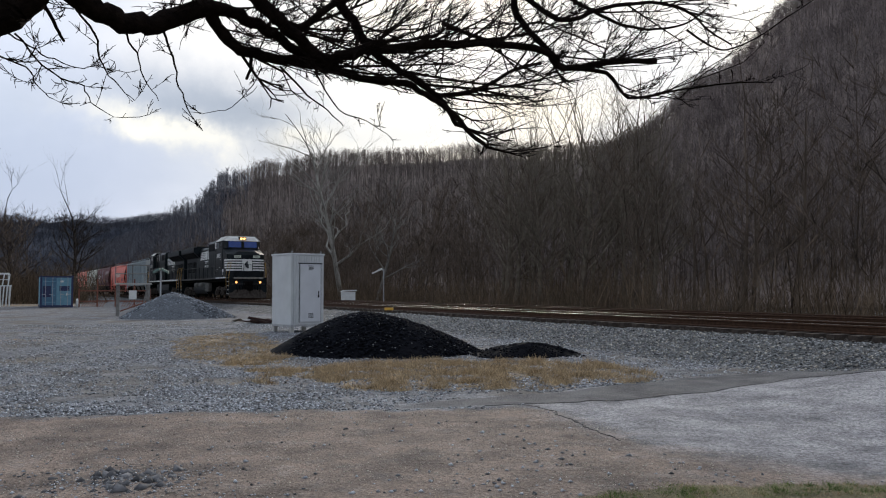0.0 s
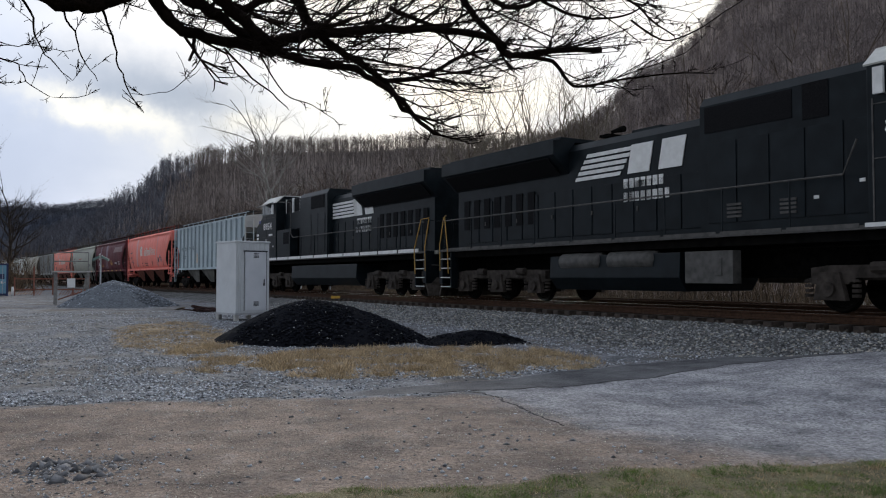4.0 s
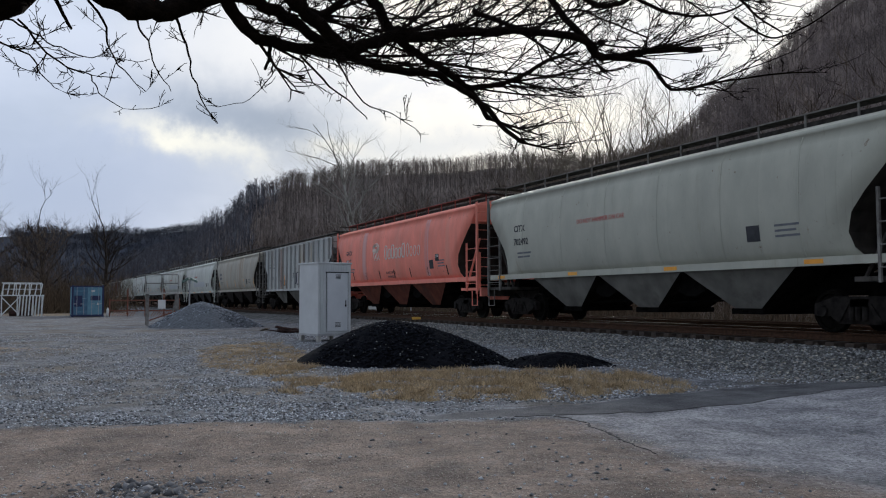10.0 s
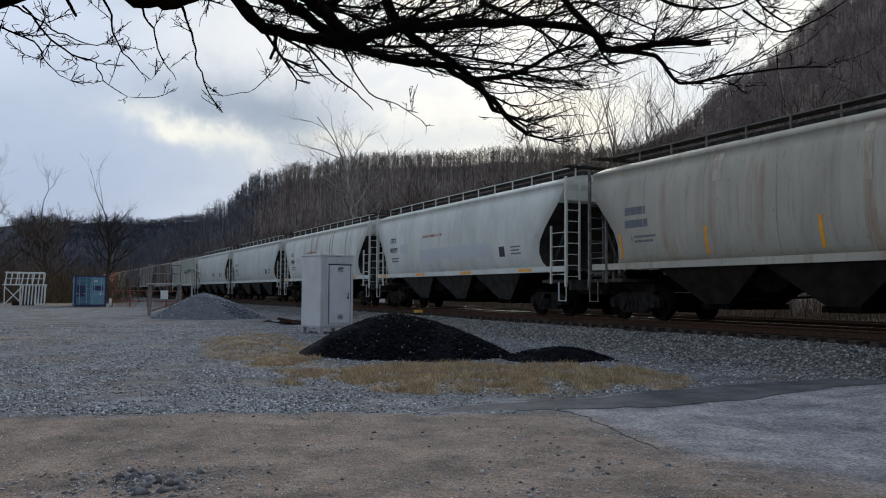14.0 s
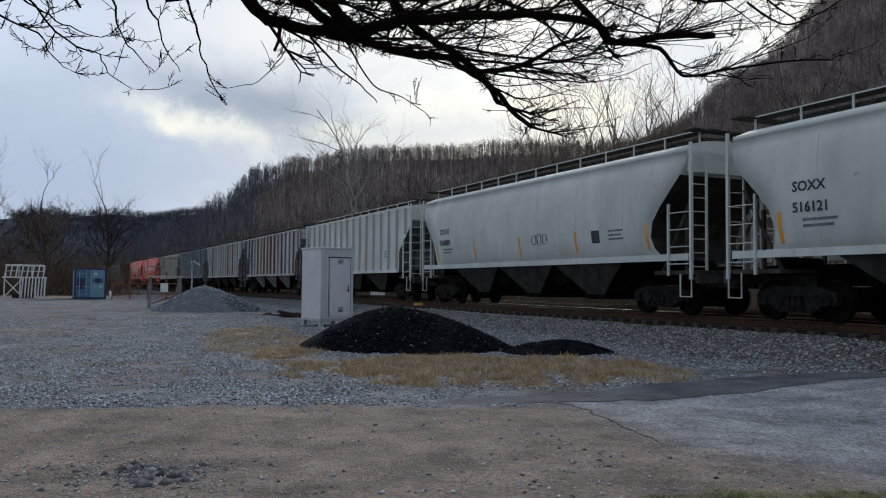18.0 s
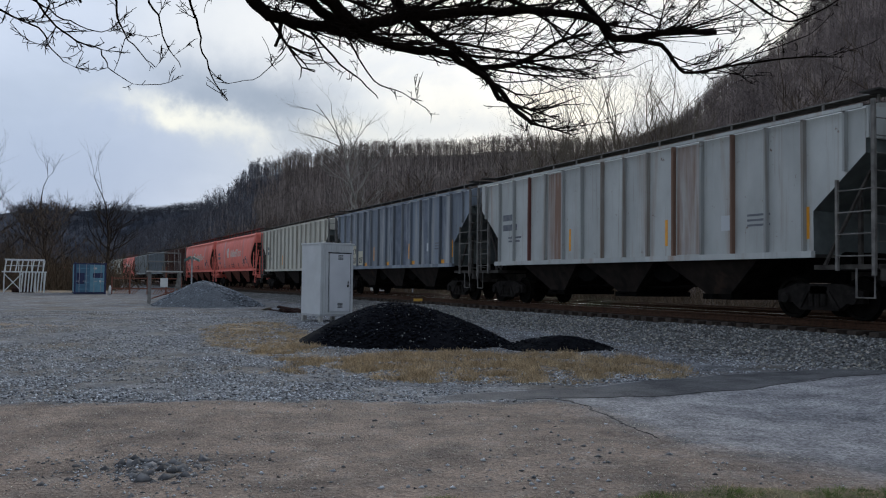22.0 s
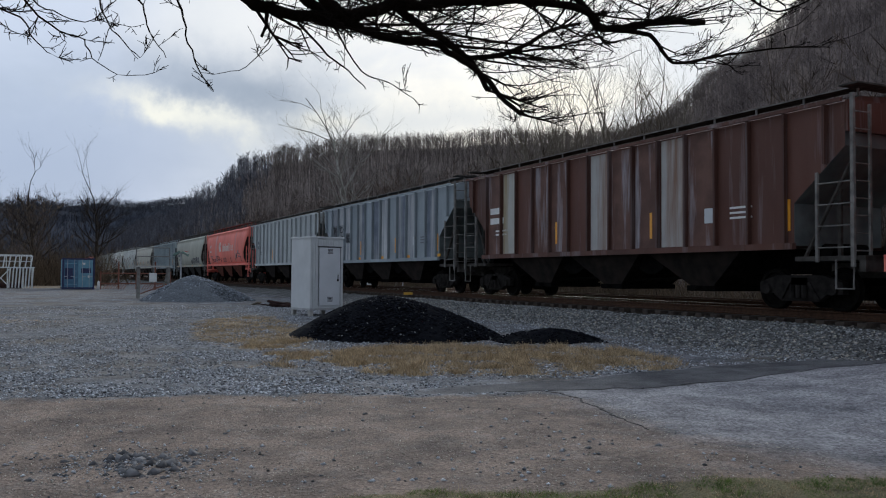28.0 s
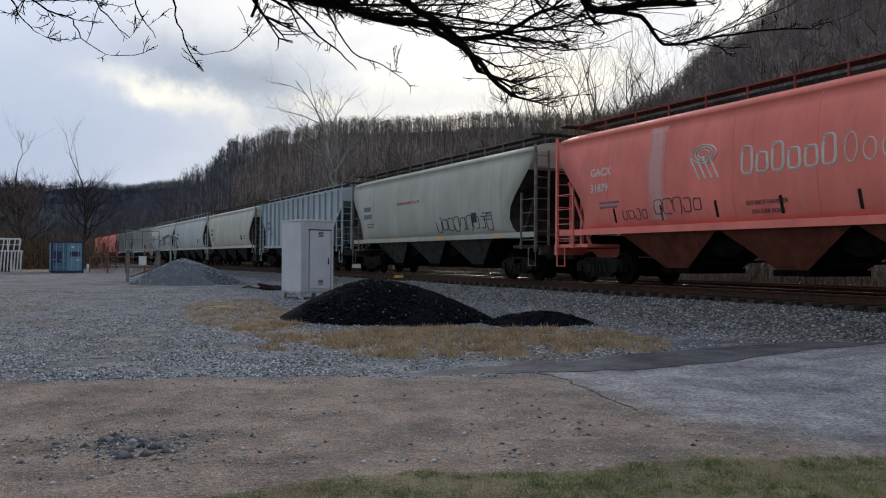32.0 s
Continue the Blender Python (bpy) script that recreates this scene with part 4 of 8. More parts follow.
def base_name(o):
    return o.name.split(".")[0]


def repaint(ob, p, chute, iron, rib, boards):
    """The car's own colours on its parts; dark ironwork low on the ends."""
    red = chute is RED_CHUTE
    for o in ob.children:
        kind_of = base_name(o)
        own = p if kind_of in PAINTED else boards if kind_of in BOARDS else iron if kind_of in IRONWORK else chute if kind_of == "chute" else None
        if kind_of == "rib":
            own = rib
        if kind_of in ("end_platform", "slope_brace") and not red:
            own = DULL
        if own:
            o.material_slots[0].link = "OBJECT"
            o.material_slots[0].material = own


TRAIN = []      # thing, middle's place along the train at 7 s


CARS = [  # kind, paint, front and rear along the train, label
    ("ribbed", "cool_grey", -1.6, -19.6, "light grey ribbed covered hopper car behind the locomotives"),
    ("smooth", "red", -19.6, -38.2, "faded red covered hopper car with white emblem"),
    ("smooth", "maroon", -38.2, -56.0, "dark maroon covered hopper car with pale streaks"),
    ("smooth", "sage_grey", -56.0, -74.0, "sage grey covered hopper car with red warning line"),
    ("smooth", "orange_red", -74.0, -92.4, "sun-bleached orange-red covered hopper car"),
    ("ribbed", "rusty_grey", -92.4, -110.5, "grey ribbed hopper car with rust stains and graffiti"),
    ("smooth", "beige", -110.5, -129.2, "beige grey covered hopper car with rust patches"),
    ("smooth", "white", -129.2, -147.6, "dirty white covered hopper car with yellow sill marks"),
    ("smooth", "white", -147.6, -166.0, "white covered hopper car with brown streaks from the roof"),
    ("smooth", "pale", -166.0, -184.5, "pale grey covered hopper car with yellow marks"),
    ("smooth", "pale", -184.5, -203.1, "pale grey covered hopper car with small graffiti"),
    ("ribbed", "white", -203.1, -221.9, "white ribbed covered hopper car"),
    ("ribbed", "brown_white", -221.9, -240.6, "white ribbed hopper car heavily streaked with rust"),
    ("ribbed", "rusty_grey", -240.6, -258.8, "light grey ribbed hopper car with rusty ribs"),
    ("ribbed", "blue_grey", -258.8, -276.5, "dirty blue-grey ribbed covered hopper car"),
    ("ribbed", "cream", -276.5, -296.0, "cream ribbed covered hopper car"),
    ("smooth", "red", -296.0, -314.6, "faded red covered hopper car with white emblem"),
    ("smooth", "red", -314.6, -332.6, "faded red covered hopper car with white emblem"),
    ("ribbed", "brown", -332.6, -350.8, "rust-brown ribbed hopper car with pale streaks"),
    ("ribbed", "slate_grey", -350.8, -369.0, "light grey ribbed covered hopper car with yellow marks"),
    ("ribbed", "mid_grey", -369.0, -386.8, "pale grey ribbed covered hopper car"),
    ("smooth", "red", -386.8, -405.1, "faded red covered hopper car with graffiti"),
    ("smooth", "sage_grey", -405.1, -423.8, "sage grey covered hopper car with black graffiti"),
    ("ribbed", "cool_grey", -423.8, -442.9, "cool grey ribbed covered hopper car"),
    ("smooth", "cream", -442.9, -461.0, "cream covered hopper car"),
    ("smooth", "pale", -461.0, -478.2, "pale covered hopper car"),
    ("smooth", "white", -478.2, -496.0, "white covered hopper car"),
    ("ribbed", "pale", -496.0, -514.4, "pale ribbed covered hopper car"),
    ("ribbed", "rusty_grey", -514.4, -532.8, "grey ribbed covered hopper car"),
    ("smooth", "red", -532.8, -551.2, "faded red covered hopper car"),
    ("smooth", "red", -551.2, -569.6, "faded red covered hopper car"),
    ("smooth", "maroon", -569.6, -588.0, "maroon covered hopper car"),
    ("ribbed", "brown", -588.0, -606.4, "brown ribbed covered hopper car"),
    ("ribbed", "cool_grey", -606.4, -624.8, "grey ribbed covered hopper car"),
    ("smooth", "white", -624.8, -643.2, "white covered hopper car"),
    ("ribbed", "blue_grey", -643.2, -661.6, "blue-grey ribbed covered hopper car"),
    ("smooth", "beige", -661.6, -680.0, "beige covered hopper car"),
]
MASTER = {}
for i, (kind, colour, front, rear, label) in enumerate(CARS):
    if kind not in MASTER:
        car = MASTER[kind] = hopper(kind)
    else:
        car = copy_thing(MASTER[kind], Matrix())
    repaint(car, PAINT[colour], RED_CHUTE if "red" in colour else PALE_CHUTE if i in (0, 3, 5, 12) else GREY_CHUTE if colour in ("cool_grey", "white", "pale", "sage_grey") else RUST_DARK, PAINT[colour] if colour in ("red", "orange_red", "maroon", "cool_grey", "white", "pale") else WORN, SHADED_RIB_PAINT.get(colour),
            RED_BOARD if "red" in colour else PAINT[colour] if colour in ("maroon", "white", "pale", "cool_grey") else WORN)
    if i == 0:
        for o in car.children:
            if base_name(o) == "body":
                o.material_slots[1].link = "OBJECT"
                o.material_slots[1].material = GREY_SLOPE
    tagged(car, label, "freight car", "hopper cars of the train")
    TRAIN.append((car, (front + rear) / 2))

# ---- lettering and marks on the cars ----
RED_MARK = mat("red_lettering", (0.4, 0.04, 0.04), (0.5, 0.06, 0.05), 6, 0.7, bump=0)
GREY_MARK = mat("faded_dark_lettering", (0.1, 0.11, 0.13), (0.17, 0.18, 0.2), 6, 0.7, bump=0)
PATCH = mat("repainted_patch", (0.5, 0.53, 0.55), (0.55, 0.58, 0.6), 2, 0.6, bump=0)
SPRAY = mat("dark_spray_paint", (0.03, 0.03, 0.055), (0.06, 0.06, 0.1), 6, 0.6, bump=0)
PALE_MARK = mat("chalky_white_lettering", (0.6, 0.56, 0.5), (0.7, 0.66, 0.6), 4, 0.7, bump=0, dirt=(0.6, 0.3, 0.25), dirt_amount=0.4, dirt_scale=2)


BLEACHED = mat("sun_bleached_maroon", (0.2, 0.13, 0.13), (0.27, 0.18, 0.18), 2, 0.7, bump=0)
MAROON_STREAK = mat("streaked_maroon", (0.085, 0.014, 0.02), (0.1, 0.02, 0.026), 2, 0.65, bump=0, dirt=(0.26, 0.2, 0.25), dirt_amount=0.85, dirt_scale=2.5, streak=True)
RED_STREAK = mat("streaked_red", (0.66, 0.2, 0.16), (0.72, 0.24, 0.2), 2, 0.65, bump=0, dirt=(0.64, 0.35, 0.32), dirt_amount=0.8, dirt_scale=2.5, streak=True)
RUST_STREAK = mat("rust_streaked_panel", (0.38, 0.37, 0.36), (0.44, 0.43, 0.41), 2, 0.7, bump=0, dirt=(0.22, 0.13, 0.09), dirt_amount=0.75, dirt_scale=2.0, streak=True)
OCHRE_STREAK = mat("ochre_streaked_panel", (0.4, 0.4, 0.37), (0.46, 0.45, 0.42), 2, 0.7, bump=0, dirt=(0.31, 0.24, 0.13), dirt_amount=0.75, dirt_scale=2.0, streak=True)
RIB_RUST = [paint("stained_rib_paint", c, (0.1, 0.06, 0.05), 0.5) for c in ((0.15, 0.06, 0.05), (0.1, 0.1, 0.14), (0.2, 0.12, 0.085), (0.15, 0.14, 0.15))]


def stain(car, seed, panels, ribs):
    """Rust running down single panels and ribs."""
    r = random.Random(seed)
    for k in r.sample(range(14), panels):
        x = -7.95 + 15.9 * k / 15
        if abs(x + 0.53) < 6.3:
            slab(car, "ribbed", "stained_panel", x + 0.1, x + 0.96, 1.5, 4.32, r.choice((RUST_STREAK, OCHRE_STREAK)), "rust-stained panel")
    for o in car.children:
        if base_name(o) == "rib" and r.random() < ribs:
            o.material_slots[0].material = r.choice(RIB_RUST)


def side_y(kind, z):
    if kind == "under":
        return -1.4135
    if kind == "patch":
        return -1.4165
    if kind == "ribbed":
        return -1.4205
    for (z0, y0, _), (z1, y1, _) in zip(SMOOTH_ROWS, SMOOTH_ROWS[1:]):
        if z <= z1:
            return -(y0 + (y1 - y0) * (z - z0) / (z1 - z0)) - 0.008
    return -1.4


def lean_at(kind, z):
    if kind == "ribbed":
        return 0.0
    a, b = side_y(kind, z - 0.1), side_y(kind, z + 0.1)
    return math.degrees(math.atan2(b - a, 0.2))


def write(car, kind, body, x, z, size, material, squeeze=0.95, bold=0.0):
    letters("lettering", body, size, material, car, pose(x, side_y(kind, z + size * 0.35), z, 90 - lean_at(kind, z + size * 0.35), 0, 0), squeeze=squeeze, bold=bold)


def slab(car, kind, name, x0, x1, z0, z1, material, label=""):
    """A thin painted rectangle that follows the side."""
    zs = [z0] + [r[0] for r in SMOOTH_ROWS if z0 + 0.02 < r[0] < z1 - 0.02] + [z1] if kind == "smooth" else [z0, z1]
    me, n = Mesh(), len(zs)
    for z in zs:
        y = side_y(kind, z)
        me.v += [(x0, y, z), (x1, y, z), (x1, y + 0.006, z), (x0, y + 0.006, z)]
    for k in range(n - 1):
        me.f += [(4 * k + q, 4 * k + (q + 1) % 4, 4 * k + 4 + (q + 1) % 4, 4 * k + 4 + q) for q in range(4)]
    me.f += [(3, 2, 1, 0), (4 * n - 4, 4 * n - 3, 4 * n - 2, 4 * n - 1)]
    part(name, me, material, car, label)


def small_lines(car, kind, x, z, widths, material, h=0.05, gap=0.1):
    for i, w in enumerate(widths):
        slab(car, kind, "text_bar", x, x + w, z - gap * i, z - gap * i + h, material)


def squiggle(car, kind, x, z, count, size, material, seed):
    """Spray-painted loops that spell nothing."""
    r = random.Random(seed)
    for i in range(count):
        cx, pts = x + size * 0.85 * i, []
        h, w = size * r.uniform(0.4, 0.6), size * r.uniform(0.28, 0.42)
        a0, turn = r.uniform(0, 6), r.uniform(4.2, 6.6)
        for k in range(12):
            t = a0 + turn * k / 11
            px, pz = cx + w * math.cos(t), z + h * math.sin(t) + 0.1 * size * math.sin(3 * t)
            pts.append((px, side_y(kind, pz), pz))
        part("graffiti_stroke", Mesh().tube(pts, 0.022 * size / 0.7, 4), material, car)


def company_mark(car):
    """A ribbon emblem and a row of upright bars in place of the owner's name."""
    for k in range(4):
        x = -2.55 + 0.13 * k
        pts = [(x + 0.32 * u, side_y("smooth", 2.68 + 0.55 * (1 - u)), 2.68 + 0.55 * (1 - u)) for u in (0, 0.35, 0.7, 1.0)]
        part("emblem", Mesh().tube([(p[0] + 0.08 * k, p[1], p[2]) for p in pts], 0.026, 4), PALE_MARK, car)
    for r in (1.0, 0.72, 0.45):
        part("emblem", Mesh().tube([(-2.1 + 0.42 * r * math.cos(t), side_y("smooth", 3.3 + 0.22 * r * math.sin(t)), 3.3 + 0.22 * r * math.sin(t)) for t in (0.2 * k for k in range(32))], 0.022, 4), PALE_MARK, car)
    tall = (1, 0, 1, 0, 0, 1)
    for i, t in enumerate(tall):
        x = -0.88 + 0.44 * i
        h = 0.31 if t else 0.22
        ring = [(x + 0.16 + 0.15 * math.copysign(abs(math.cos(a)) ** 0.5, math.cos(a)), 2.7 + h + h * math.copysign(abs(math.sin(a)) ** 0.5, math.sin(a))) for a in (2 * math.pi * k / 20 for k in range(21))]
        part("name_shape", Mesh().tube([(px, side_y("smooth", pz) + 0.02, pz) for px, pz in ring], 0.042, 4, cap=False), PALE_MARK, car)
    for i in range(4):
        x = 1.85 + 0.42 * i
        h = 0.3 if i == 0 else 0.22
        ring = [(x + 0.14 + 0.14 * math.cos(a), 2.7 + h + h * math.sin(a)) for a in (2 * math.pi * k / 20 for k in range(21))]
        part("name_shape", Mesh().tube([(px, side_y("smooth", pz) + 0.006, pz) for px, pz in ring], 0.02, 4, cap=False), PALE_MARK, car)


MARKS = {  # number on the train: reporting mark, number, lettering
    0: ("PLCX", "19942", GREY_MARK), 1: ("GACX", "14175", GREY_MARK), 2: ("SOXX", "484593", LOCO_WHITE), 3: ("CITX", "702492", BLACK_MARK), 4: ("GACX", "14117", BLACK_MARK),
    5: ("GCCX", "", GREY_MARK), 7: ("CITX", "702397", BLACK_MARK), 8: ("CITX", "702634", BLACK_MARK), 9: ("SOXX", "516121", BLACK_MARK),
    10: ("SOXX", "516029", BLACK_MARK), 11: ("FURX", "828932", GREY_MARK), 14: ("NDYX", "825007", BLACK_MARK), 17: ("GACX", "14179", BLACK_MARK), 19: ("MWCX", "462817", BLACK_MARK), 21: ("GACX", "31879", PALE_MARK),
}
for i, (car, offset) in enumerate(TRAIN[:28]):
    kind, colour = CARS[i][0], CARS[i][1]
    light = colour in ("maroon", "brown")
    ink = LOCO_WHITE if light else GREY_MARK
    if i in MARKS:
        a, b, m = MARKS[i]
        if kind == "ribbed":
            drop = {14: 0.85, 11: 0.3}.get(i, 0.0)
            rows = [(["PL", "CX", "199", "42"], 2.75, 0.36)] if i == 0 else [([a[:2], a[2:]], 3.0 - drop, 0.46), ([b[:2], b[2:4], b[4:]], 2.5 - drop, 0.46)]
            for bits, z, size in rows:
                for k, bit in enumerate(bits):
                    if bit:
                        write(car, kind, bit, -6.72 + 1.06 * k, z, size, m, 1.15, 0.005)
        else:
            size, x, z = {"SOXX": (0.31, -6.55, 2.86), "GACX": (0.32, -6.7, 3.12)}.get(a, (0.31, -6.5, 3.08))
            if i == 1:
                size, x, z = 0.24, -6.6, 2.95
            if i == 2:
                size, x, z = 0.42, -6.1, 3.12
            write(car, kind, a, x, z, size * (1.15 if i == 2 else 1.0), m, 1.05, 0.02 if i == 2 else 0.008)
            write(car, kind, b, x, z - 0.46, size, m, 1.05, 0.006)
    else:
        small_lines(car, kind, -6.7, 2.95, (0.9, 1.0), ink, 0.22, 0.36)
    if i not in (11, 14, 19):
        small_lines(car, kind, -6.3, 2.3 if i not in (9, 10) else 2.2, (0.9, 0.8), ink, 0.06, 0.13)
    if colour in ("red", "orange_red"):
        company_mark(car)
        slab(car, kind, "bleached_streak", -4.15, -3.5, 1.75, 4.2, RED_STREAK, "pale weathered streak")
        slab(car, kind, "bleached_streak", 3.9, 4.3, 1.75, 4.2, RED_STREAK, "pale weathered streak")
        write(car, kind, "DO NOT HAMMER", -0.8, 1.98, 0.15, BLACK_MARK)
        write(car, kind, "ON CAR BODY", -0.68, 1.78, 0.15, BLACK_MARK)
        for k in range(7):
            slab(car, kind, "reflector", -5.7 + 1.95 * k, -5.62 + 1.95 * k, 1.75, 2.15, RUST_DARK)
        slab(car, kind, "tag_plate", 5.0, 5.35, 2.35, 2.65, BLACK_MARK)
        for k in range(3):
            slab(car, kind, "tag_mark", 5.03 + 0.11 * k, 5.1 + 0.11 * k, 2.5, 2.62, LOCO_WHITE)
    elif colour == "white" and kind == "smooth":
        slab(car, kind, "repaint_patch", -5.2, -4.3, 2.55, 2.95, PATCH, "bluish repainted patch")
        slab(car, kind, "repaint_patch", -2.9, 3.6, 2.1, 2.62, PATCH, "bluish repainted patch")
        write(car, kind, "DO NOT HAMMER ON CAR", -2.6, 3.12, 0.17, RED_MARK)
        for k in range(4):
            part("reflector", Mesh().box(-8.2 + 4.6 * k, -7.3 + 4.6 * k, -1.468, -1.461, 1.48, 1.58), AMBER, car)
    elif colour == "sage_grey":
        write(car, kind, "DO NOT HAMMER ON CAR", -2.6, 3.05, 0.2, RED_MARK)
        for k in range(4):
            part("reflector", Mesh().box(-7.9 + 4.6 * k, -7.4 + 4.6 * k, -1.468, -1.461, 1.48, 1.58), AMBER, car)
    elif colour == "maroon":
        slab(car, kind, "load_stencil", -4.2, -3.75, 2.95, 3.3, LOCO_WHITE)
        slab(car, kind, "load_stencil", -4.16, -3.79, 2.99, 3.26, PAINT["maroon"])
        small_lines(car, kind, -4.1, 2.15, (0.7, 0.9, 0.9), YELLOW, 0.05, 0.1)
        small_lines(car, kind, 0.9, 2.5, (0.8, 1.1, 1.0, 1.1), YELLOW, 0.06, 0.13)
        small_lines(car, kind, 3.3, 2.3, (1.0, 0.9), LOCO_WHITE, 0.05, 0.12)
        for k in range(7):
            part("reflector", Mesh().box(-8.1 + 2.3 * k, -7.65 + 2.3 * k, -1.468, -1.461, 1.48, 1.58), YELLOW, car)
        for k in range(4):
            slab(car, kind, "bleached_panel", 2.6 + 0.18 * k, 7.0, 3.35 + 0.13 * k, 3.48 + 0.13 * k, BLEACHED, "sun-bleached panel")
        slab(car, kind, "bleached_streak", -1.7, -0.5, 1.75, 4.2, MAROON_STREAK, "pale weathered streak")
        slab(car, kind, "bleached_streak", -5.0, -4.5, 1.75, 4.2, MAROON_STREAK, "pale weathered streak")
    else:
        n = 5 if kind == "smooth" else 4
        for k in range(n):
            x = -6.95 + 13.9 * k / (n - 1)
            slab(car, kind, "reflector", x - 0.05, x + 0.05, 1.75, 2.45, AMBER)
    slab(car, kind, "load_plate", 4.35, 4.75, 2.05, 2.42, BLACK_MARK if kind == "smooth" else PATCH)
    small_lines(car, kind, 5.2, 2.35, (0.7, 0.6, 0.7), ink, 0.05, 0.12)
squiggle(TRAIN[5][0], "ribbed", 0.3, 2.15, 5, 0.95, SPRAY, 1)
squiggle(TRAIN[5][0], "ribbed", -3.6, 1.9, 5, 0.4, SPRAY, 2)
squiggle(TRAIN[10][0], "smooth", 1.0, 2.3, 3, 0.4, SPRAY, 3)
squiggle(TRAIN[21][0], "smooth", -5.2, 1.95, 4, 0.32, SPRAY, 4)
squiggle(TRAIN[21][0], "smooth", -3.8, 2.1, 5, 0.42, SPRAY, 5)
squiggle(TRAIN[22][0], "smooth", 1.6, 2.05, 9, 0.6, SPRAY, 6)
squiggle(TRAIN[26][0], "smooth", -1.5, 2.4, 7, 0.8, SPRAY, 7)
for i, panels, ribs in ((5, 3, 0.0), (12, 5, 0.7), (13, 3, 0.2), (18, 4, 0.0)):
    stain(TRAIN[i][0], i, panels, ribs)
for k in range(3):
    slab(TRAIN[19][0], "under", "stencil_patch", -6.8 + 1.06 * k, -6.02 + 1.06 * k, 2.4 if k < 2 else 2.42, 3.42 if k < 2 else 2.95, GREY_MARK, "dark stencil patch")
SLATE_STREAK = mat("slate_streaked_panel", (0.085, 0.105, 0.145), (0.17, 0.2, 0.25), 2, 0.7, bump=0.05, dirt=(0.4, 0.41, 0.41), dirt_amount=0.7, dirt_scale=1.8, streak=True)
CHALK_STREAK = mat("chalky_streaked_panel", (0.47, 0.49, 0.5), (0.6, 0.61, 0.61), 2, 0.7, bump=0.05, dirt=(0.2, 0.22, 0.25), dirt_amount=0.7, dirt_scale=1.8, streak=True)
CREAM_PATCH = mat("cream_number_patch", (0.5, 0.47, 0.36), (0.58, 0.55, 0.43), 2, 0.7, bump=0, dirt=(0.35, 0.33, 0.28), dirt_amount=0.5, streak=True)
BROWN_STREAK = mat("pale_streaked_brown_panel", (0.085, 0.04, 0.03), (0.15, 0.075, 0.055), 2, 0.75, bump=0.05, dirt=(0.4, 0.385, 0.42), dirt_amount=0.5, dirt_scale=3.0, streak=True)
for i, kinds, seed in ((14, (SLATE_STREAK, CHALK_STREAK, SLATE_STREAK), 3), (18, (BROWN_STREAK,), 4), (19, (CHALK_STREAK, SLATE_STREAK), 8)):
    r = random.Random(seed)
    for k in range(15):
        x = -7.95 + 1.06 * k
        if abs(x + 0.53) < 6.6 and r.random() < (0.62 if i != 18 else 0.45):
            slab(TRAIN[i][0], "under", "weathered_panel", x + 0.06, x + 1.0, 1.5, 4.32, r.choice(kinds), "streaked and faded side panel")
for k in range(3):
    slab(TRAIN[14][0], "patch", "number_patch", -6.84 + 1.06 * k, -5.94 + 1.06 * k, 1.56, 2.62 if k < 2 else 2.3, CREAM_PATCH, "cream repainted number patch")
for k in (0, 3, 6, 9, 12):
    slab(TRAIN[14][0], "patch", "reflector", -7.0 + 1.06 * k, -6.55 + 1.06 * k, 1.5, 1.66, AMBER)
    slab(TRAIN[19][0], "patch", "reflector", -5.9 + 1.06 * k, -5.5 + 1.06 * k, 1.5, 1.62, AMBER)
DRIP = mat("brown_drip_stain", (0.5, 0.48, 0.42), (0.56, 0.54, 0.48), 2, 0.7, bump=0, dirt=(0.3, 0.22, 0.13), dirt_amount=0.8, dirt_scale=3.0, streak=True)
r = random.Random(5)
for i, (car, offset) in enumerate(TRAIN[:28]):     # stains running down from the hatches
    if i in (6, 8):
        for k in range(5):
            x, w, z = r.uniform(-3.5, 6.2), r.uniform(0.16, 0.42), r.uniform(2.4, 3.6)
            slab(car, "smooth", "drip_stain", x, x + w, z, 4.22, DRIP, "brown stain running down from the roof")

# ---- locomotives ----
LOCO_DARK = mat("dark_grille", (0.004, 0.004, 0.005), (0.01, 0.01, 0.011), 30, 0.8, 0, 0.3, spec=0.1)
LOCO_GREY = mat("grimy_grey_steel", (0.05, 0.048, 0.045), (0.1, 0.095, 0.088), 6, 0.75, 0.2, 0.2)
CAB_ROOF = mat("pale_cab_roof", (0.45, 0.45, 0.42), (0.6, 0.6, 0.56), 3, 0.6, bump=0.05, dirt=(0.2, 0.18, 0.15), dirt_amount=0.35)
SIDE_PANEL = mat("grey_window_panel", (0.06, 0.07, 0.078), (0.12, 0.135, 0.145), 1.2, 0.12, bump=0)
PALE_EDGE = mat("worn_buffer_edge", (0.12, 0.115, 0.1), (0.26, 0.25, 0.22), 6, 0.8, 0, 0.2)
NAVY_MARK = mat("blue_flag_sticker", (0.05, 0.06, 0.2), (0.1, 0.12, 0.3), 8, 0.6, bump=0)
NUMBER_BOARD = mat("lit_number_board", (0.45, 0.5, 0.42), (0.55, 0.6, 0.5), 3, 0.4, bump=0)


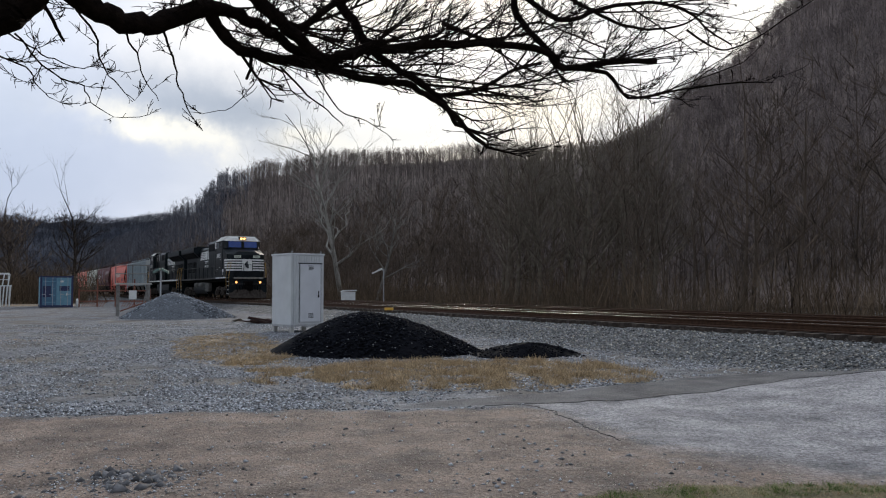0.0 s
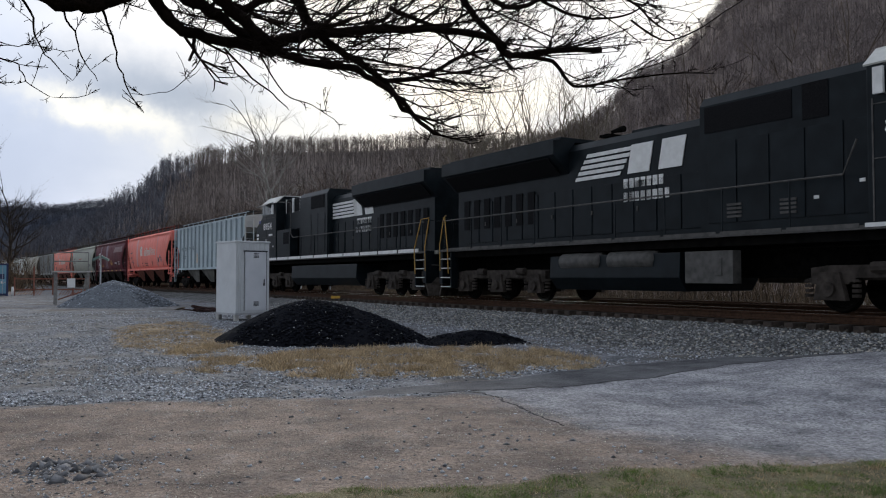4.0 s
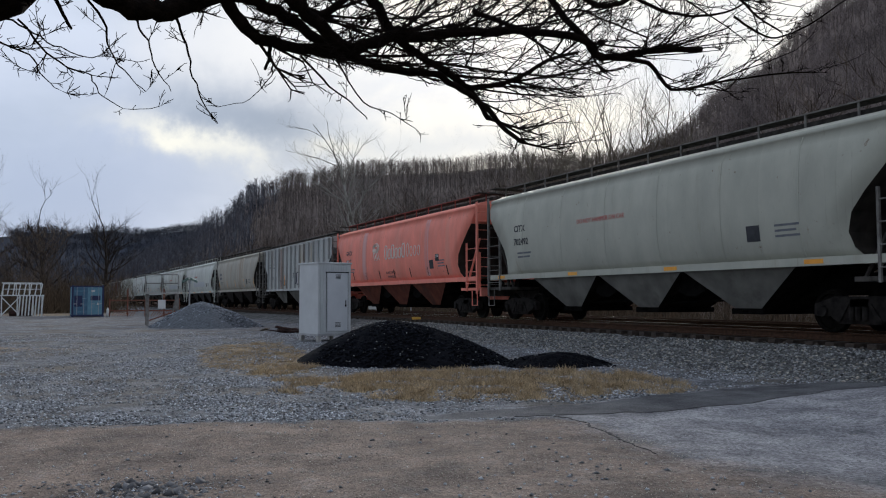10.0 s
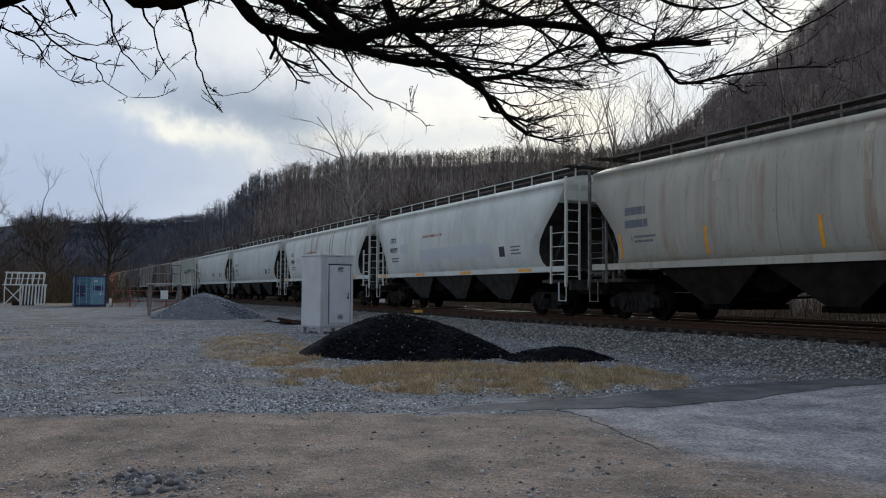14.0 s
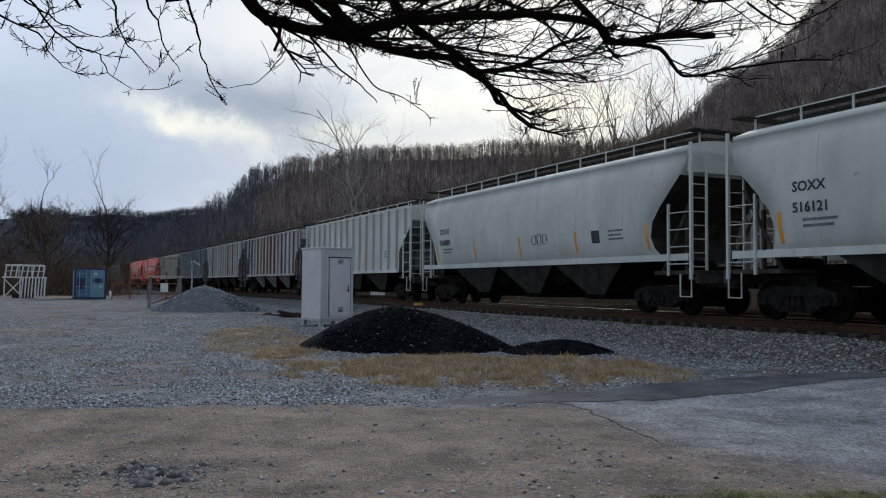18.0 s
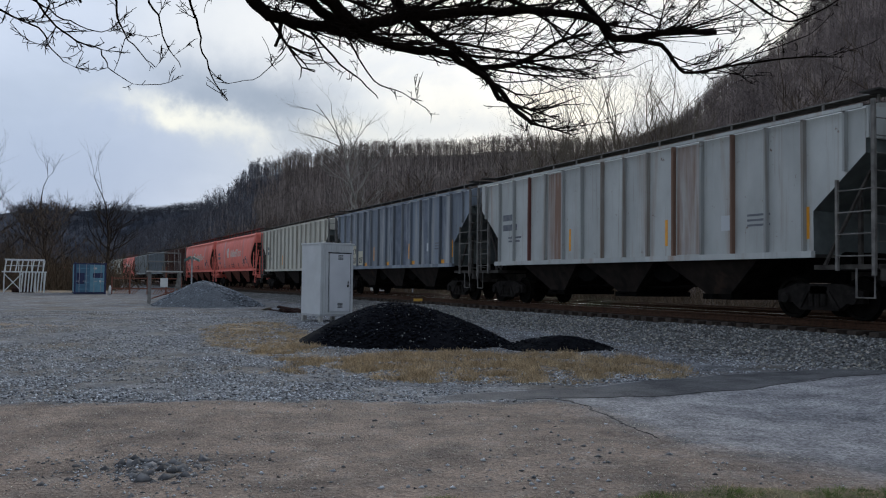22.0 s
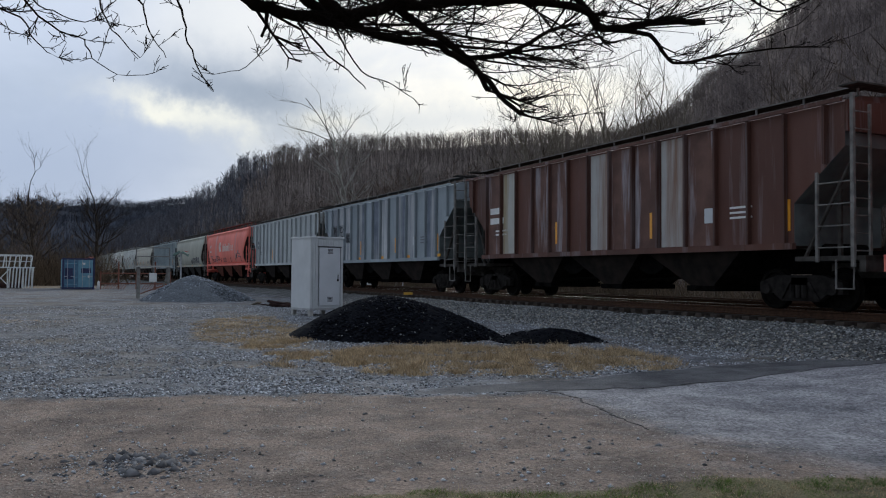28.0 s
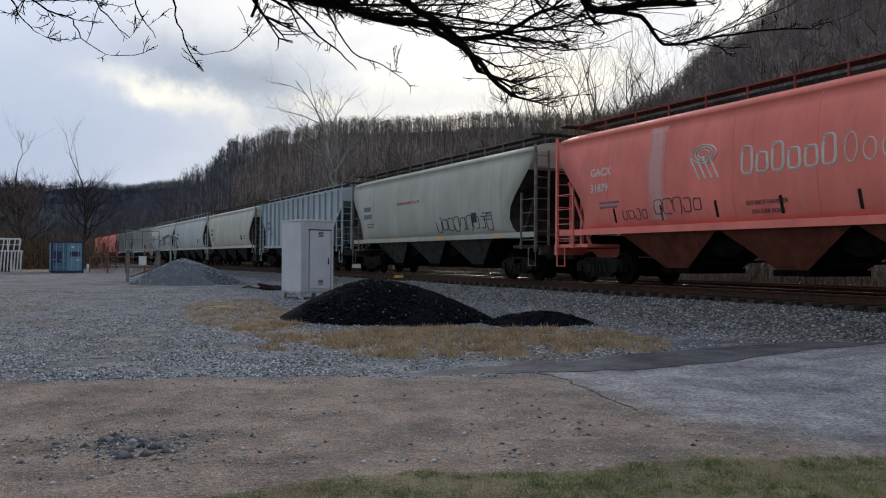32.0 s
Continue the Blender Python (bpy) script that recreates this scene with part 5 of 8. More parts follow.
def band(pts, z0, z1, t=0.012):
    """A thin upright strip along a bent line of plan points."""
    me = Mesh()
    for (x0, y0), (x1, y1) in zip(pts, pts[1:]):
        d = Vector((x1 - x0, y1 - y0, 0)).normalized()
        n = Vector((d.y, -d.x, 0)) * t
        a, b = Vector((x0, y0, 0)), Vector((x1, y1, 0))
        me.add([p + Vector((0, 0, z)) for z in (z0, z1) for p in (a, b, b + n, a + n)],
               [(0, 3, 2, 1), (4, 5, 6, 7), (0, 1, 5, 4), (1, 2, 6, 5), (2, 3, 7, 6), (3, 0, 4, 7)])
    return me


def loco_bogie_mesh():
    me = Mesh()
    for s in (-1, 1):
        me.prism([(-2.45, 0.62), (-2.45, 0.95), (-2.0, 1.0), (2.0, 1.0), (2.45, 0.95), (2.45, 0.62), (1.65, 0.62), (1.45, 0.75), (0.45, 0.75), (0.3, 0.62), (-0.3, 0.62), (-0.45, 0.75), (-1.45, 0.75), (-1.65, 0.62)], "y", s * 1.0, s * 1.16)
        for x in (-2.0, 0.0, 2.0):
            me.prism([(x - 0.36, 0.3), (x - 0.22, 0.86), (x + 0.22, 0.86), (x + 0.36, 0.3)], "y", s * 1.1, s * 1.24)
            me.tube([(x, s * 1.2, 0.52), (x, s * 1.32, 0.52)], 0.15, 12)
            for q in (-0.52, 0.52):
                for k in range(4):
                    me.tube([(x + q, s * 1.12, 0.36 + 0.1 * k), (x + q, s * 1.12, 0.42 + 0.1 * k)], 0.09, 8)
        me.tube([(-1.1, s * 1.2, 0.95), (-0.7, s * 1.2, 0.95)], 0.11, 8)
        me.tube([(1.1, s * 1.2, 0.95), (1.5, s * 1.2, 0.95)], 0.11, 8)
    me.box(-2.3, 2.3, -0.9, 0.9, 0.7, 1.0)
    return me


BOGIE_GREY = mat("oily_bogie_steel", (0.022, 0.018, 0.015), (0.065, 0.054, 0.046), 5, 0.8, 0, 0.2, dirt=(0.06, 0.052, 0.044), dirt_amount=0.2, spec=0.15)
GRAB_YELLOW = mat("worn_yellow_grab_iron", (0.32, 0.18, 0.03), (0.42, 0.25, 0.05), 6, 0.6, bump=0)
LOCO_BOGIE = loco_bogie_mesh().data("bogie", BOGIE_GREY)


def locomotive(number, label, second):
    ob = thing("locomotive", label, "locomotive", None, "locomotives of the train")
    K = LOCO_BLACK
    part("frame", Mesh().box(-9.9, 9.9, -1.36, 1.36, 1.46, 1.66).box(-10.4, 10.4, -0.3, 0.3, 0.75, 1.4), BLACK_STEEL, ob)
    part("deck", Mesh().box(-10.1, 9.9, -1.53, 1.53, 1.66, 1.74), LOCO_GREY, ob)
    part("fuel_tank", Mesh().prism([(-1.38, 1.36), (-1.42, 0.75), (-1.15, 0.42), (1.15, 0.42), (1.42, 0.75), (1.38, 1.36)], "x", -3.9, 3.9 if second else 1.1), K, ob, bevel=0.02)
    if not second:
        for s in (-1, 1):
            for x in (-2.6, -0.6):
                part("air_reservoir", Mesh().tube([(x - 0.85, s * 1.25, 1.2), (x - 0.8, s * 1.25, 1.2), (x + 0.8, s * 1.25, 1.2), (x + 0.85, s * 1.25, 1.2)], [0.12, 0.24, 0.24, 0.12], 14), LOCO_GREY, ob, smooth=True)
            part("battery_box", Mesh().box(1.3, 2.7, s * 1.3 - 0.14, s * 1.3 + 0.14, 0.62, 1.36).box(2.2, 2.4, s * 1.45 - 0.01, s * 1.45 + 0.01, 0.8, 1.2), LOCO_GREY, ob, bevel=0.02)
    # hood, tall box, radiator
    part("hood", Mesh().prism([(-0.92, 1.74), (-0.92, 4.4), (-0.78, 4.6), (0.78, 4.6), (0.92, 4.4), (0.92, 1.74)], "x", -9.75, 6.2), K, ob)
    for s in (-1, 1):
        for i in range(13):
            x = -9.2 + 0.83 * i
            part("hood_door", Mesh().box(x + 0.03, x + 0.79, s * 0.93 - 0.015, s * 0.93 + 0.015, 1.95, 3.3), K, ob, bevel=0.01)
    part("exhaust_stack", Mesh().box(-1.6, -0.5, -0.35, 0.35, 4.6, 4.78), K, ob, bevel=0.02)
    b0, b1 = (-0.25, 3.3) if second else (1.6, 6.2)
    part("blower_box", Mesh().prism([(-1.22, 1.74), (-1.22, 4.75), (-1.08, 4.96), (1.08, 4.96), (1.22, 4.75), (1.22, 1.74)], "x", b0, b1), K, ob)
    for s in (-1, 1):
        g0, g1 = (0.1, 1.75) if second else (1.75, 4.1)
        part("grille", Mesh().box(g0, g1, s * 1.225 - 0.012, s * 1.225 + 0.012, 4.1, 4.7), LOCO_DARK, ob)
        if second:
            for x in (4.1, 5.2):
                part("grille", Mesh().box(x - 0.42, x + 0.42, s * 1.02, s * 1.06, 4.2, 4.85), LOCO_DARK, ob)
                for q in (-0.45, 0.45):
                    part("grille_edge", Mesh().box(x + q - 0.03, x + q + 0.03, s * 1.02, s * 1.08, 4.15, 4.9), LOCO_WHITE, ob)
            part("equipment_locker", Mesh().box(3.95, 5.9, s * 1.05, s * 1.5, 1.74, 3.25), K, ob, bevel=0.02)
            part("locker_window", Mesh().box(4.1, 4.9, s * 1.5 - 0.01, s * 1.5 + 0.012, 2.5, 3.1), LOCO_DARK, ob)
        else:
            part("grille", Mesh().box(4.35, 4.95, s * 1.225 - 0.012, s * 1.225 + 0.012, 4.0, 4.75), LOCO_DARK, ob)
        for i in range(3 if second else 5):
            x = b0 + 0.25 + 0.87 * i
            part("box_door", Mesh().box(x, x + 0.8, s * 1.23 - 0.012, s * 1.23 + 0.012, 2.0, 3.85), K, ob, bevel=0.008)
        if not second:
            for x in (2.6, 4.0):
                for k in range(4):
                    part("louvre", Mesh().box(x - 0.2, x + 0.2, s * 1.24, s * 1.262, 2.1 + 0.09 * k, 2.15 + 0.09 * k), LOCO_GREY, ob)
    part("upper_box", Mesh().prism([(-1.05, 3.3), (-1.05, 4.7), (-0.9, 4.92), (0.9, 4.92), (1.05, 4.7), (1.05, 3.3)], "x", 3.3, 6.2), K, ob)
    for s in (-1, 1):
        part("radiator_wing", Mesh().prism([(s * 0.9, 3.75), (s * 1.5, 4.3), (s * 1.5, 4.72), (s * 0.7, 4.8)], "x", -9.95, -3.6), K, ob)
        part("radiator_grille", Mesh().prism([(s * 1.0, 3.8), (s * 1.46, 4.24), (s * 1.48, 4.22), (s * 1.02, 3.78)], "x", -9.7, -3.9), LOCO_DARK, ob)
        for i in range(7):
            x = -9.3 + 0.62 * i
            part("intake_slot", Mesh().box(x, x + 0.34, s * 0.945, s * 0.965, 2.4, 3.4), LOCO_DARK, ob)
    part("radiator_roof", Mesh().box(-9.9, -3.65, -1.2, 1.2, 4.7, 4.84), K, ob, bevel=0.03)
    # cab
    part("cab", Mesh().prism([(-1.53, 1.74), (-1.53, 4.75), (-1.1, 5.12), (1.1, 5.12), (1.53, 4.75), (1.53, 1.74)], "x", 5.95, 8.2), K, ob, bevel=0.02)
    part("cab_roof", Mesh().prism([(-1.56, 4.76), (-1.12, 5.14), (1.12, 5.14), (1.56, 4.76), (1.54, 4.73), (1.1, 5.1), (-1.1, 5.1), (-1.54, 4.73)], "x", 5.9, 8.28), CAB_ROOF, ob)
    brow = Mesh().add([(8.2, -1.5, 4.78), (8.2, -1.08, 5.14), (8.2, 1.08, 5.14), (8.2, 1.5, 4.78), (8.62, -1.25, 4.72), (8.5, -0.95, 4.98), (8.5, 0.95, 4.98), (8.62, 1.25, 4.72)],
                      [(0, 1, 2, 3), (4, 7, 6, 5), (0, 4, 5, 1), (1, 5, 6, 2), (2, 6, 7, 3), (0, 3, 7, 4)])
    part("cab_brow", brow, LOCO_WHITE, ob)
    front = Mesh().add([(8.2, -1.5, 4.1), (8.2, 1.5, 4.1), (8.2, 1.5, 4.76), (8.2, -1.5, 4.76), (8.72, -1.28, 4.12), (8.72, 1.28, 4.12), (8.6, 1.22, 4.73), (8.6, -1.22, 4.73)],
                       [(0, 3, 2, 1), (4, 5, 6, 7), (0, 1, 5, 4), (1, 2, 6, 5), (2, 3, 7, 6), (3, 0, 4, 7)])
    part("cab_front", front, K, ob)
    for s in (-1, 1):
        y0, y1 = sorted((s * 0.12, s * 1.14))
        part("windscreen", Mesh().add([(8.735, y0, 4.2), (8.735, y1, 4.2), (8.64, y1, 4.68), (8.64, y0, 4.68), (8.70, y0, 4.2), (8.70, y1, 4.2), (8.6, y1, 4.68), (8.6, y0, 4.68)],
                                      [(0, 1, 2, 3), (7, 6, 5, 4), (0, 4, 5, 1), (1, 5, 6, 2), (2, 6, 7, 3), (3, 7, 4, 0)]), GLASS, ob)
        for x0, x1 in ((6.35, 7.05), (7.12, 7.75), (7.83, 8.12)):
            part("side_window", Mesh().box(x0, x1, s * 1.532 - 0.008, s * 1.532 + 0.008, 4.2 - 0.02, 4.7), SIDE_PANEL, ob)
        part("window_frame", Mesh().box(6.3, 7.82, s * 1.535 - 0.01, s * 1.535 + 0.012, 4.14, 4.18).box(7.06, 7.11, s * 1.535 - 0.01, s * 1.535 + 0.012, 4.18, 4.7).box(6.3, 7.82, s * 1.535 - 0.01, s * 1.535 + 0.012, 4.7, 4.73), LOCO_GREY, ob)
        part("sunshade", Mesh().add([(6.4, s * 1.5, 4.82), (7.9, s * 1.5, 4.82), (7.9, s * 1.95, 4.62), (6.4, s * 1.95, 4.62), (6.4, s * 1.5, 4.79), (7.9, s * 1.5, 4.79), (7.9, s * 1.95, 4.59), (6.4, s * 1.95, 4.59)],
                                    [(0, 1, 2, 3), (7, 6, 5, 4), (0, 4, 5, 1), (1, 5, 6, 2), (2, 6, 7, 3), (3, 7, 4, 0)]), K, ob) if second else None
        part("mirror", Mesh().box(6.15, 6.35, s * 1.6, s * 1.66, 4.15, 4.65), LOCO_WHITE, ob)
    # nose
    plan = [(8.2, -1.5), (9.2, -1.5), (9.72, -1.05), (9.72, 1.05), (9.2, 1.5), (8.2, 1.5)]
    tops = [4.1, 3.6, 3.55, 3.55, 3.6, 4.1]
    v = [(x, y, 1.74) for x, y in plan] + [(x, y, z) for (x, y), z in zip(plan, tops)] + [(8.6, -0.85, 4.14), (9.55, -0.7, 3.82), (9.55, 0.7, 3.82), (8.6, 0.85, 4.14)]
    part("nose", Mesh().add(v, [(5, 4, 3, 2, 1, 0)] + [(i, i + 1, i + 7, i + 6) for i in range(5)] + [(5, 0, 6, 11), (6, 7, 13, 12), (7, 8, 13), (8, 9, 14, 13), (9, 10, 14), (10, 11, 15, 14), (12, 13, 14, 15), (6, 12, 15, 11)]), K, ob)
    outline = [(8.98, -1.5), (9.2, -1.5), (9.72, -1.05), (9.72, -0.42)]
    for i in range(5):
        z = 2.28 + 0.2 * i
        x0 = 8.98 - 0.03 * i
        for s in (1, -1):
            pts = [(x0, -1.5)] + outline[1:]
            pts = pts if s == 1 else [(x, -y) for x, y in reversed(pts)]
            part("nose_stripe", band(pts, z, z + 0.115), LOCO_WHITE, ob)
    part("nose_plate", Mesh().box(9.73, 9.742, -0.4, 0.4, 2.26, 3.2), LOCO_WHITE, ob)
    part("nose_emblem", Mesh().tube([(9.746, 0.1, 2.5), (9.75, 0.0, 2.65), (9.75, -0.06, 2.85), (9.746, 0.02, 3.05)], [0.04, 0.14, 0.13, 0.03], 8), BLACK_MARK, ob)
    for s in (-1, 1):
        part("number_board", Mesh().box(-0.27, 0.27, -0.02, 0.02, -0.1, 0.1), NUMBER_BOARD, ob, at=pose(9.73, s * 0.76, 3.4, 0, 0, 90))
        letters("board_number", number, 0.17, BLACK_MARK, ob, pose(9.753, s * 0.76, 3.34, 90, 0, 90), "CENTER")
        part("mirror_light", Mesh().tube([(8.66, s * 0.13, 4.92), (8.76, s * 0.13, 4.91)], 0.095, 12), REAR_GLOW if second else LAMP_GLOW, ob, "lit headlight", smooth=False)
        part("ditch_light", Mesh().tube([(10.14, s * 0.95, 1.35), (10.2, s * 0.95, 1.35)], 0.085, 12), DITCH_GLOW if not second else LOCO_WHITE, ob)
    part("headlight_box", Mesh().box(8.4, 8.68, -0.3, 0.3, 4.8, 5.06), K, ob, bevel=0.02)
    # ends: pilot, plough, steps, rails
    for e in (1, -1):
        part("pilot", Mesh().box(*sorted((e * 9.9, e * 10.12)), -1.5, 1.5, 0.55, 1.74), K, ob, bevel=0.02)
        part("coupler", Mesh().box(*sorted((e * 10.1, e * 10.75)), -0.12, 0.12, 0.75, 1.0).box(*sorted((e * 10.55, e * 10.8)), -0.19, 0.19, 0.7, 1.05), BLACK_STEEL, ob)
        for s in (-1, 1):
            for k in range(4):
                part("step", Mesh().box(*sorted((e * 9.35, e * 10.0)), s * 1.38 - 0.12, s * 1.38 + 0.12, 0.42 + 0.32 * k, 0.46 + 0.32 * k), LOCO_GREY, ob)
                part("step_edge", Mesh().box(*sorted((e * 9.35, e * 10.0)), s * 1.505 - 0.008, s * 1.505 + 0.008, 0.44 + 0.32 * k, 0.462 + 0.32 * k), LOCO_WHITE, ob)
            part("step_side", Mesh().box(*sorted((e * 9.28, e * 9.34)), s * 1.38 - 0.13, s * 1.38 + 0.13, 0.4, 1.7), K, ob)
            part("grab_iron", Mesh().tube([(e * 9.4, s * 1.56, 0.9), (e * 9.4, s * 1.6, 1.8), (e * 9.75, s * 1.5, 2.9), (e * 10.0, s * 1.3, 2.95)], 0.02, 6), GRAB_YELLOW, ob)
            part("grab_iron", Mesh().tube([(e * 10.06, s * 1.5, 1.0), (e * 10.06, s * 1.52, 1.9), (e * 10.06, s * 1.35, 2.9)], 0.02, 6), GRAB_YELLOW, ob)
            part("end_rail", Mesh().tube([(e * 10.05, s * 0.35, 1.74), (e * 10.05, s * 0.35, 2.85), (e * 10.05, s * 1.3, 2.85)], 0.022, 6), K, ob)
        pl = [(9.95, -1.45), (10.55, 0.0), (9.95, 1.45)]
        m = Mesh()
        for (x0, y0), (x1, y1) in zip(pl, pl[1:]):
            m.add([(e * x0, y0, 0.78), (e * x1, y1, 0.78), (e * (x1 + 0.3), y1, 0.12), (e * (x0 + 0.3), y0, 0.12), (e * (x0 - 0.06), y0, 0.78), (e * (x1 - 0.06), y1, 0.78), (e * (x1 + 0.22), y1, 0.1), (e * (x0 + 0.22), y0, 0.1)],
                  [(0, 1, 2, 3), (7, 6, 5, 4), (0, 4, 5, 1), (1, 5, 6, 2), (2, 6, 7, 3), (3, 7, 4, 0)])
        part("plough", m, BOGIE_GREY, ob)
    for s in (-1, 1):
        rail = [(-9.9, s * 1.47, 2.75), (5.4, s * 1.47, 2.75), (5.7, s * 1.47, 3.4)] if not second else [(-9.9, s * 1.47, 2.8), (3.6, s * 1.47, 2.8), (3.9, s * 1.47, 3.0), (4.0, s * 1.47, 4.6), (5.6, s * 1.5, 4.75)]
        part("handrail", Mesh().tube(rail, 0.022, 6), LOCO_GREY, ob)
        for i in range(9):
            x = -9.8 + 1.75 * i
            if x < 5.3:
                part("stanchion", Mesh().rod((x, s * 1.47, 1.7), (x, s * 1.47, 2.76), 0.022, 5), K, ob)
        for i in range(11):
            x0 = -9.6 + 1.72 * i
            part("sill_stripe", Mesh().box(x0, x0 + 1.6, s * 1.535 - 0.006, s * 1.535 + 0.006, 1.7, 1.83 if second else 1.78), LOCO_WHITE if second or i > 8 else LOCO_GREY, ob)
        # lettering on the hood: four slanting bars and two blocks
        y, f = s * 0.935, -s
        for k in range(5):
            z = 3.5 + 0.155 * k
            x0, x1 = (-3.3 + 0.12 * k, -1.45 + 0.12 * k) if not second else (-3.0, 0.2)
            part("hood_bar", Mesh().prism([(x0, z), (x0 + 0.05, z + 0.1), (x1 + 0.05, z + 0.1), (x1, z)], "y", y - 0.012, y + 0.012), LOCO_WHITE, ob)
        bx = -1.15 if not second else -4.6
        for k in range(2):
            x0 = bx + 1.12 * k
            part("hood_mark", Mesh().prism([(x0, 3.5), (x0 + 0.16, 4.25), (x0 + 0.95, 4.25), (x0 + 0.79, 3.5)], "y", y - 0.012, y + 0.012), LOCO_WHITE, ob)
        for k, w in ((0, 1.5), (1, 1.7)):
            n = 7 + k
            for i in range(n):
                x0 = (-1.3 if not second else -4.4) + w * i / n
                part("word_bar", Mesh().box(x0, x0 + w / n * 0.72, y - 0.01, y + 0.01, 3.12 - 0.36 * k, 3.37 - 0.36 * k), LOCO_WHITE, ob)
        size = 0.5
        letters("cab_number", number, size, LOCO_WHITE, ob, pose(6.3 if s < 0 else 7.95, s * 1.545, 3.38, 90, 0, 0 if s < 0 else 180), squeeze=1.35, bold=0.01)
        part("data_plate", Mesh().box(8.05, 8.5, s * 1.508 - 0.006, s * 1.508 + 0.006, 1.98, 2.45), LOCO_WHITE, ob) if not second else None
        part("cab_side_stripe", Mesh().box(6.5, 7.1, s * 1.54 - 0.006, s * 1.54 + 0.006, 3.02, 3.12), LOCO_WHITE, ob) if second else None
    # small fittings: cab door and seams, placards, hoses and buffer beam on the ends
    for s in (-1, 1):
        y = s * 1.536
        for x0, x1, z0, z1 in ((6.05, 6.08, 1.8, 4.1), (6.72, 6.75, 1.8, 3.3), (7.5, 7.52, 1.8, 4.1), (6.08, 8.15, 3.98, 4.0), (6.08, 8.15, 2.96, 2.98)):
            part("panel_seam", Mesh().box(x0, x1, y - 0.008, y + 0.006, z0, z1), LOCO_GREY, ob)
        for x, z in ((6.35, 2.4), (7.2, 2.55), (7.75, 2.3), (5.6, 2.6), (4.6, 2.35)):
            part("placard", Mesh().box(x, x + 0.12, (y if x > 6 else s * 1.243) - 0.006, (y if x > 6 else s * 1.243) + 0.006, z, z + 0.07), LOCO_WHITE, ob)
        part("flag_sticker", Mesh().box(8.5, 8.82, s * 1.51 - 0.006, s * 1.51 + 0.006, 3.78, 3.92) if second else Mesh().box(7.45, 7.85, y - 0.006, y + 0.006, 3.2, 3.24), NAVY_MARK if second else LOCO_WHITE, ob)
        for x in (-8.0, -6.2, -4.4, -2.6, -0.8):
            part("hood_latch", Mesh().box(x, x + 0.06, s * 0.95 - 0.02, s * 0.95 + 0.02, 2.5, 2.62), LOCO_GREY, ob)
        part("sand_box", Mesh().box(8.35, 9.0, s * 1.515 - 0.015, s * 1.515 + 0.012, 1.85, 2.2), K, ob, bevel=0.01)
    for e in (1, -1):
        part("anticlimber", Mesh().box(*sorted((e * 10.12, e * 10.34)), -1.15, 1.15, 1.62, 1.76), PALE_EDGE, ob, "worn pale buffer edge", bevel=0.015)
        for k in range(6):
            yy = (-0.95, -0.72, -0.5, 0.5, 0.72, 0.95)[k]
            part("air_hose", Mesh().tube([(e * 10.13, yy, 1.1), (e * 10.28, yy, 1.0), (e * 10.33, yy * 0.96, 0.75), (e * 10.24, yy * 0.92, 0.6)], 0.028, 6), BLACK_STEEL, ob)
        part("cut_lever", Mesh().rod((e * 10.2, -1.3, 1.22), (e * 10.2, 1.3, 1.22), 0.018, 5), LOCO_GREY, ob)
        part("cross_rail", Mesh().tube([(e * 10.06, -0.35, 2.0), (e * 10.2, -0.35, 2.75), (e * 10.2, 0.35, 2.75), (e * 10.06, 0.35, 2.0)], 0.022, 6), K, ob)
        part("pilot_recess", Mesh().box(*sorted((e * 10.12, e * 10.135)), -0.42, 0.42, 0.75, 1.45), LOCO_DARK, ob)
    # horn and antenna
    part("horn", Mesh().tube([(-3.0, 0.2, 4.86), (-3.0, 0.2, 5.0), (-2.5, 0.2, 5.02)], [0.04, 0.05, 0.1], 8).box(-3.1, -2.7, -0.2, 0.3, 4.8, 4.88), BLACK_STEEL, ob)
    part("antenna", Mesh().rod((7.0, 0.3, 4.9), (7.0, 0.3, 5.12), 0.03), BLACK_STEEL, ob)
    for x in (-6.9, 6.9):
        bogie(ob, x, LOCO_BOGIE, (-2.0, 0.0, 2.0), 0.52)
    if not second:      # this type has the longer nose
        for o in ob.children:
            if o.matrix_basis.translation.x > 9:
                o.matrix_basis = pose(0.42, 0, 0) @ o.matrix_basis
            elif o.data and o.data.users == 1:
                for q in o.data.vertices:
                    if q.co.x > 8.95:
                        q.co.x += 0.42
    return ob


LOCOS = [(locomotive("8435", "black diesel freight locomotive with white nose stripes, headlights lit", False), 30.7, 0),
         (locomotive("8954", "black diesel freight locomotive running cab last", True), 9.5, 180)]

# ---- yard ----
CABIN_PAINT = mat("pale_grey_enamel", (0.5, 0.52, 0.53), (0.58, 0.6, 0.61), 2, 0.5, 0, 0.04, dirt=(0.34, 0.32, 0.28), dirt_amount=0.25, streak=True)
DOOR_PAINT = mat("pale_door_enamel", (0.55, 0.57, 0.6), (0.62, 0.64, 0.67), 2, 0.5, 0, 0.03, dirt=(0.4, 0.38, 0.34), dirt_amount=0.2, streak=True)
DEEP_BLUE = mat("deep_blue_container_door", (0.05, 0.13, 0.21), (0.08, 0.18, 0.27), 3, 0.6, 0, 0.08, dirt=(0.03, 0.05, 0.09), dirt_amount=0.35, streak=True)
CONTAINER_BLUE = mat("blue_container_paint", (0.12, 0.27, 0.35), (0.17, 0.34, 0.43), 3, 0.6, 0, 0.08, dirt=(0.05, 0.08, 0.12), dirt_amount=0.35, streak=True)
NAVY = mat("navy_patch_paint", (0.015, 0.02, 0.07), (0.025, 0.035, 0.1), 3, 0.6, bump=0)
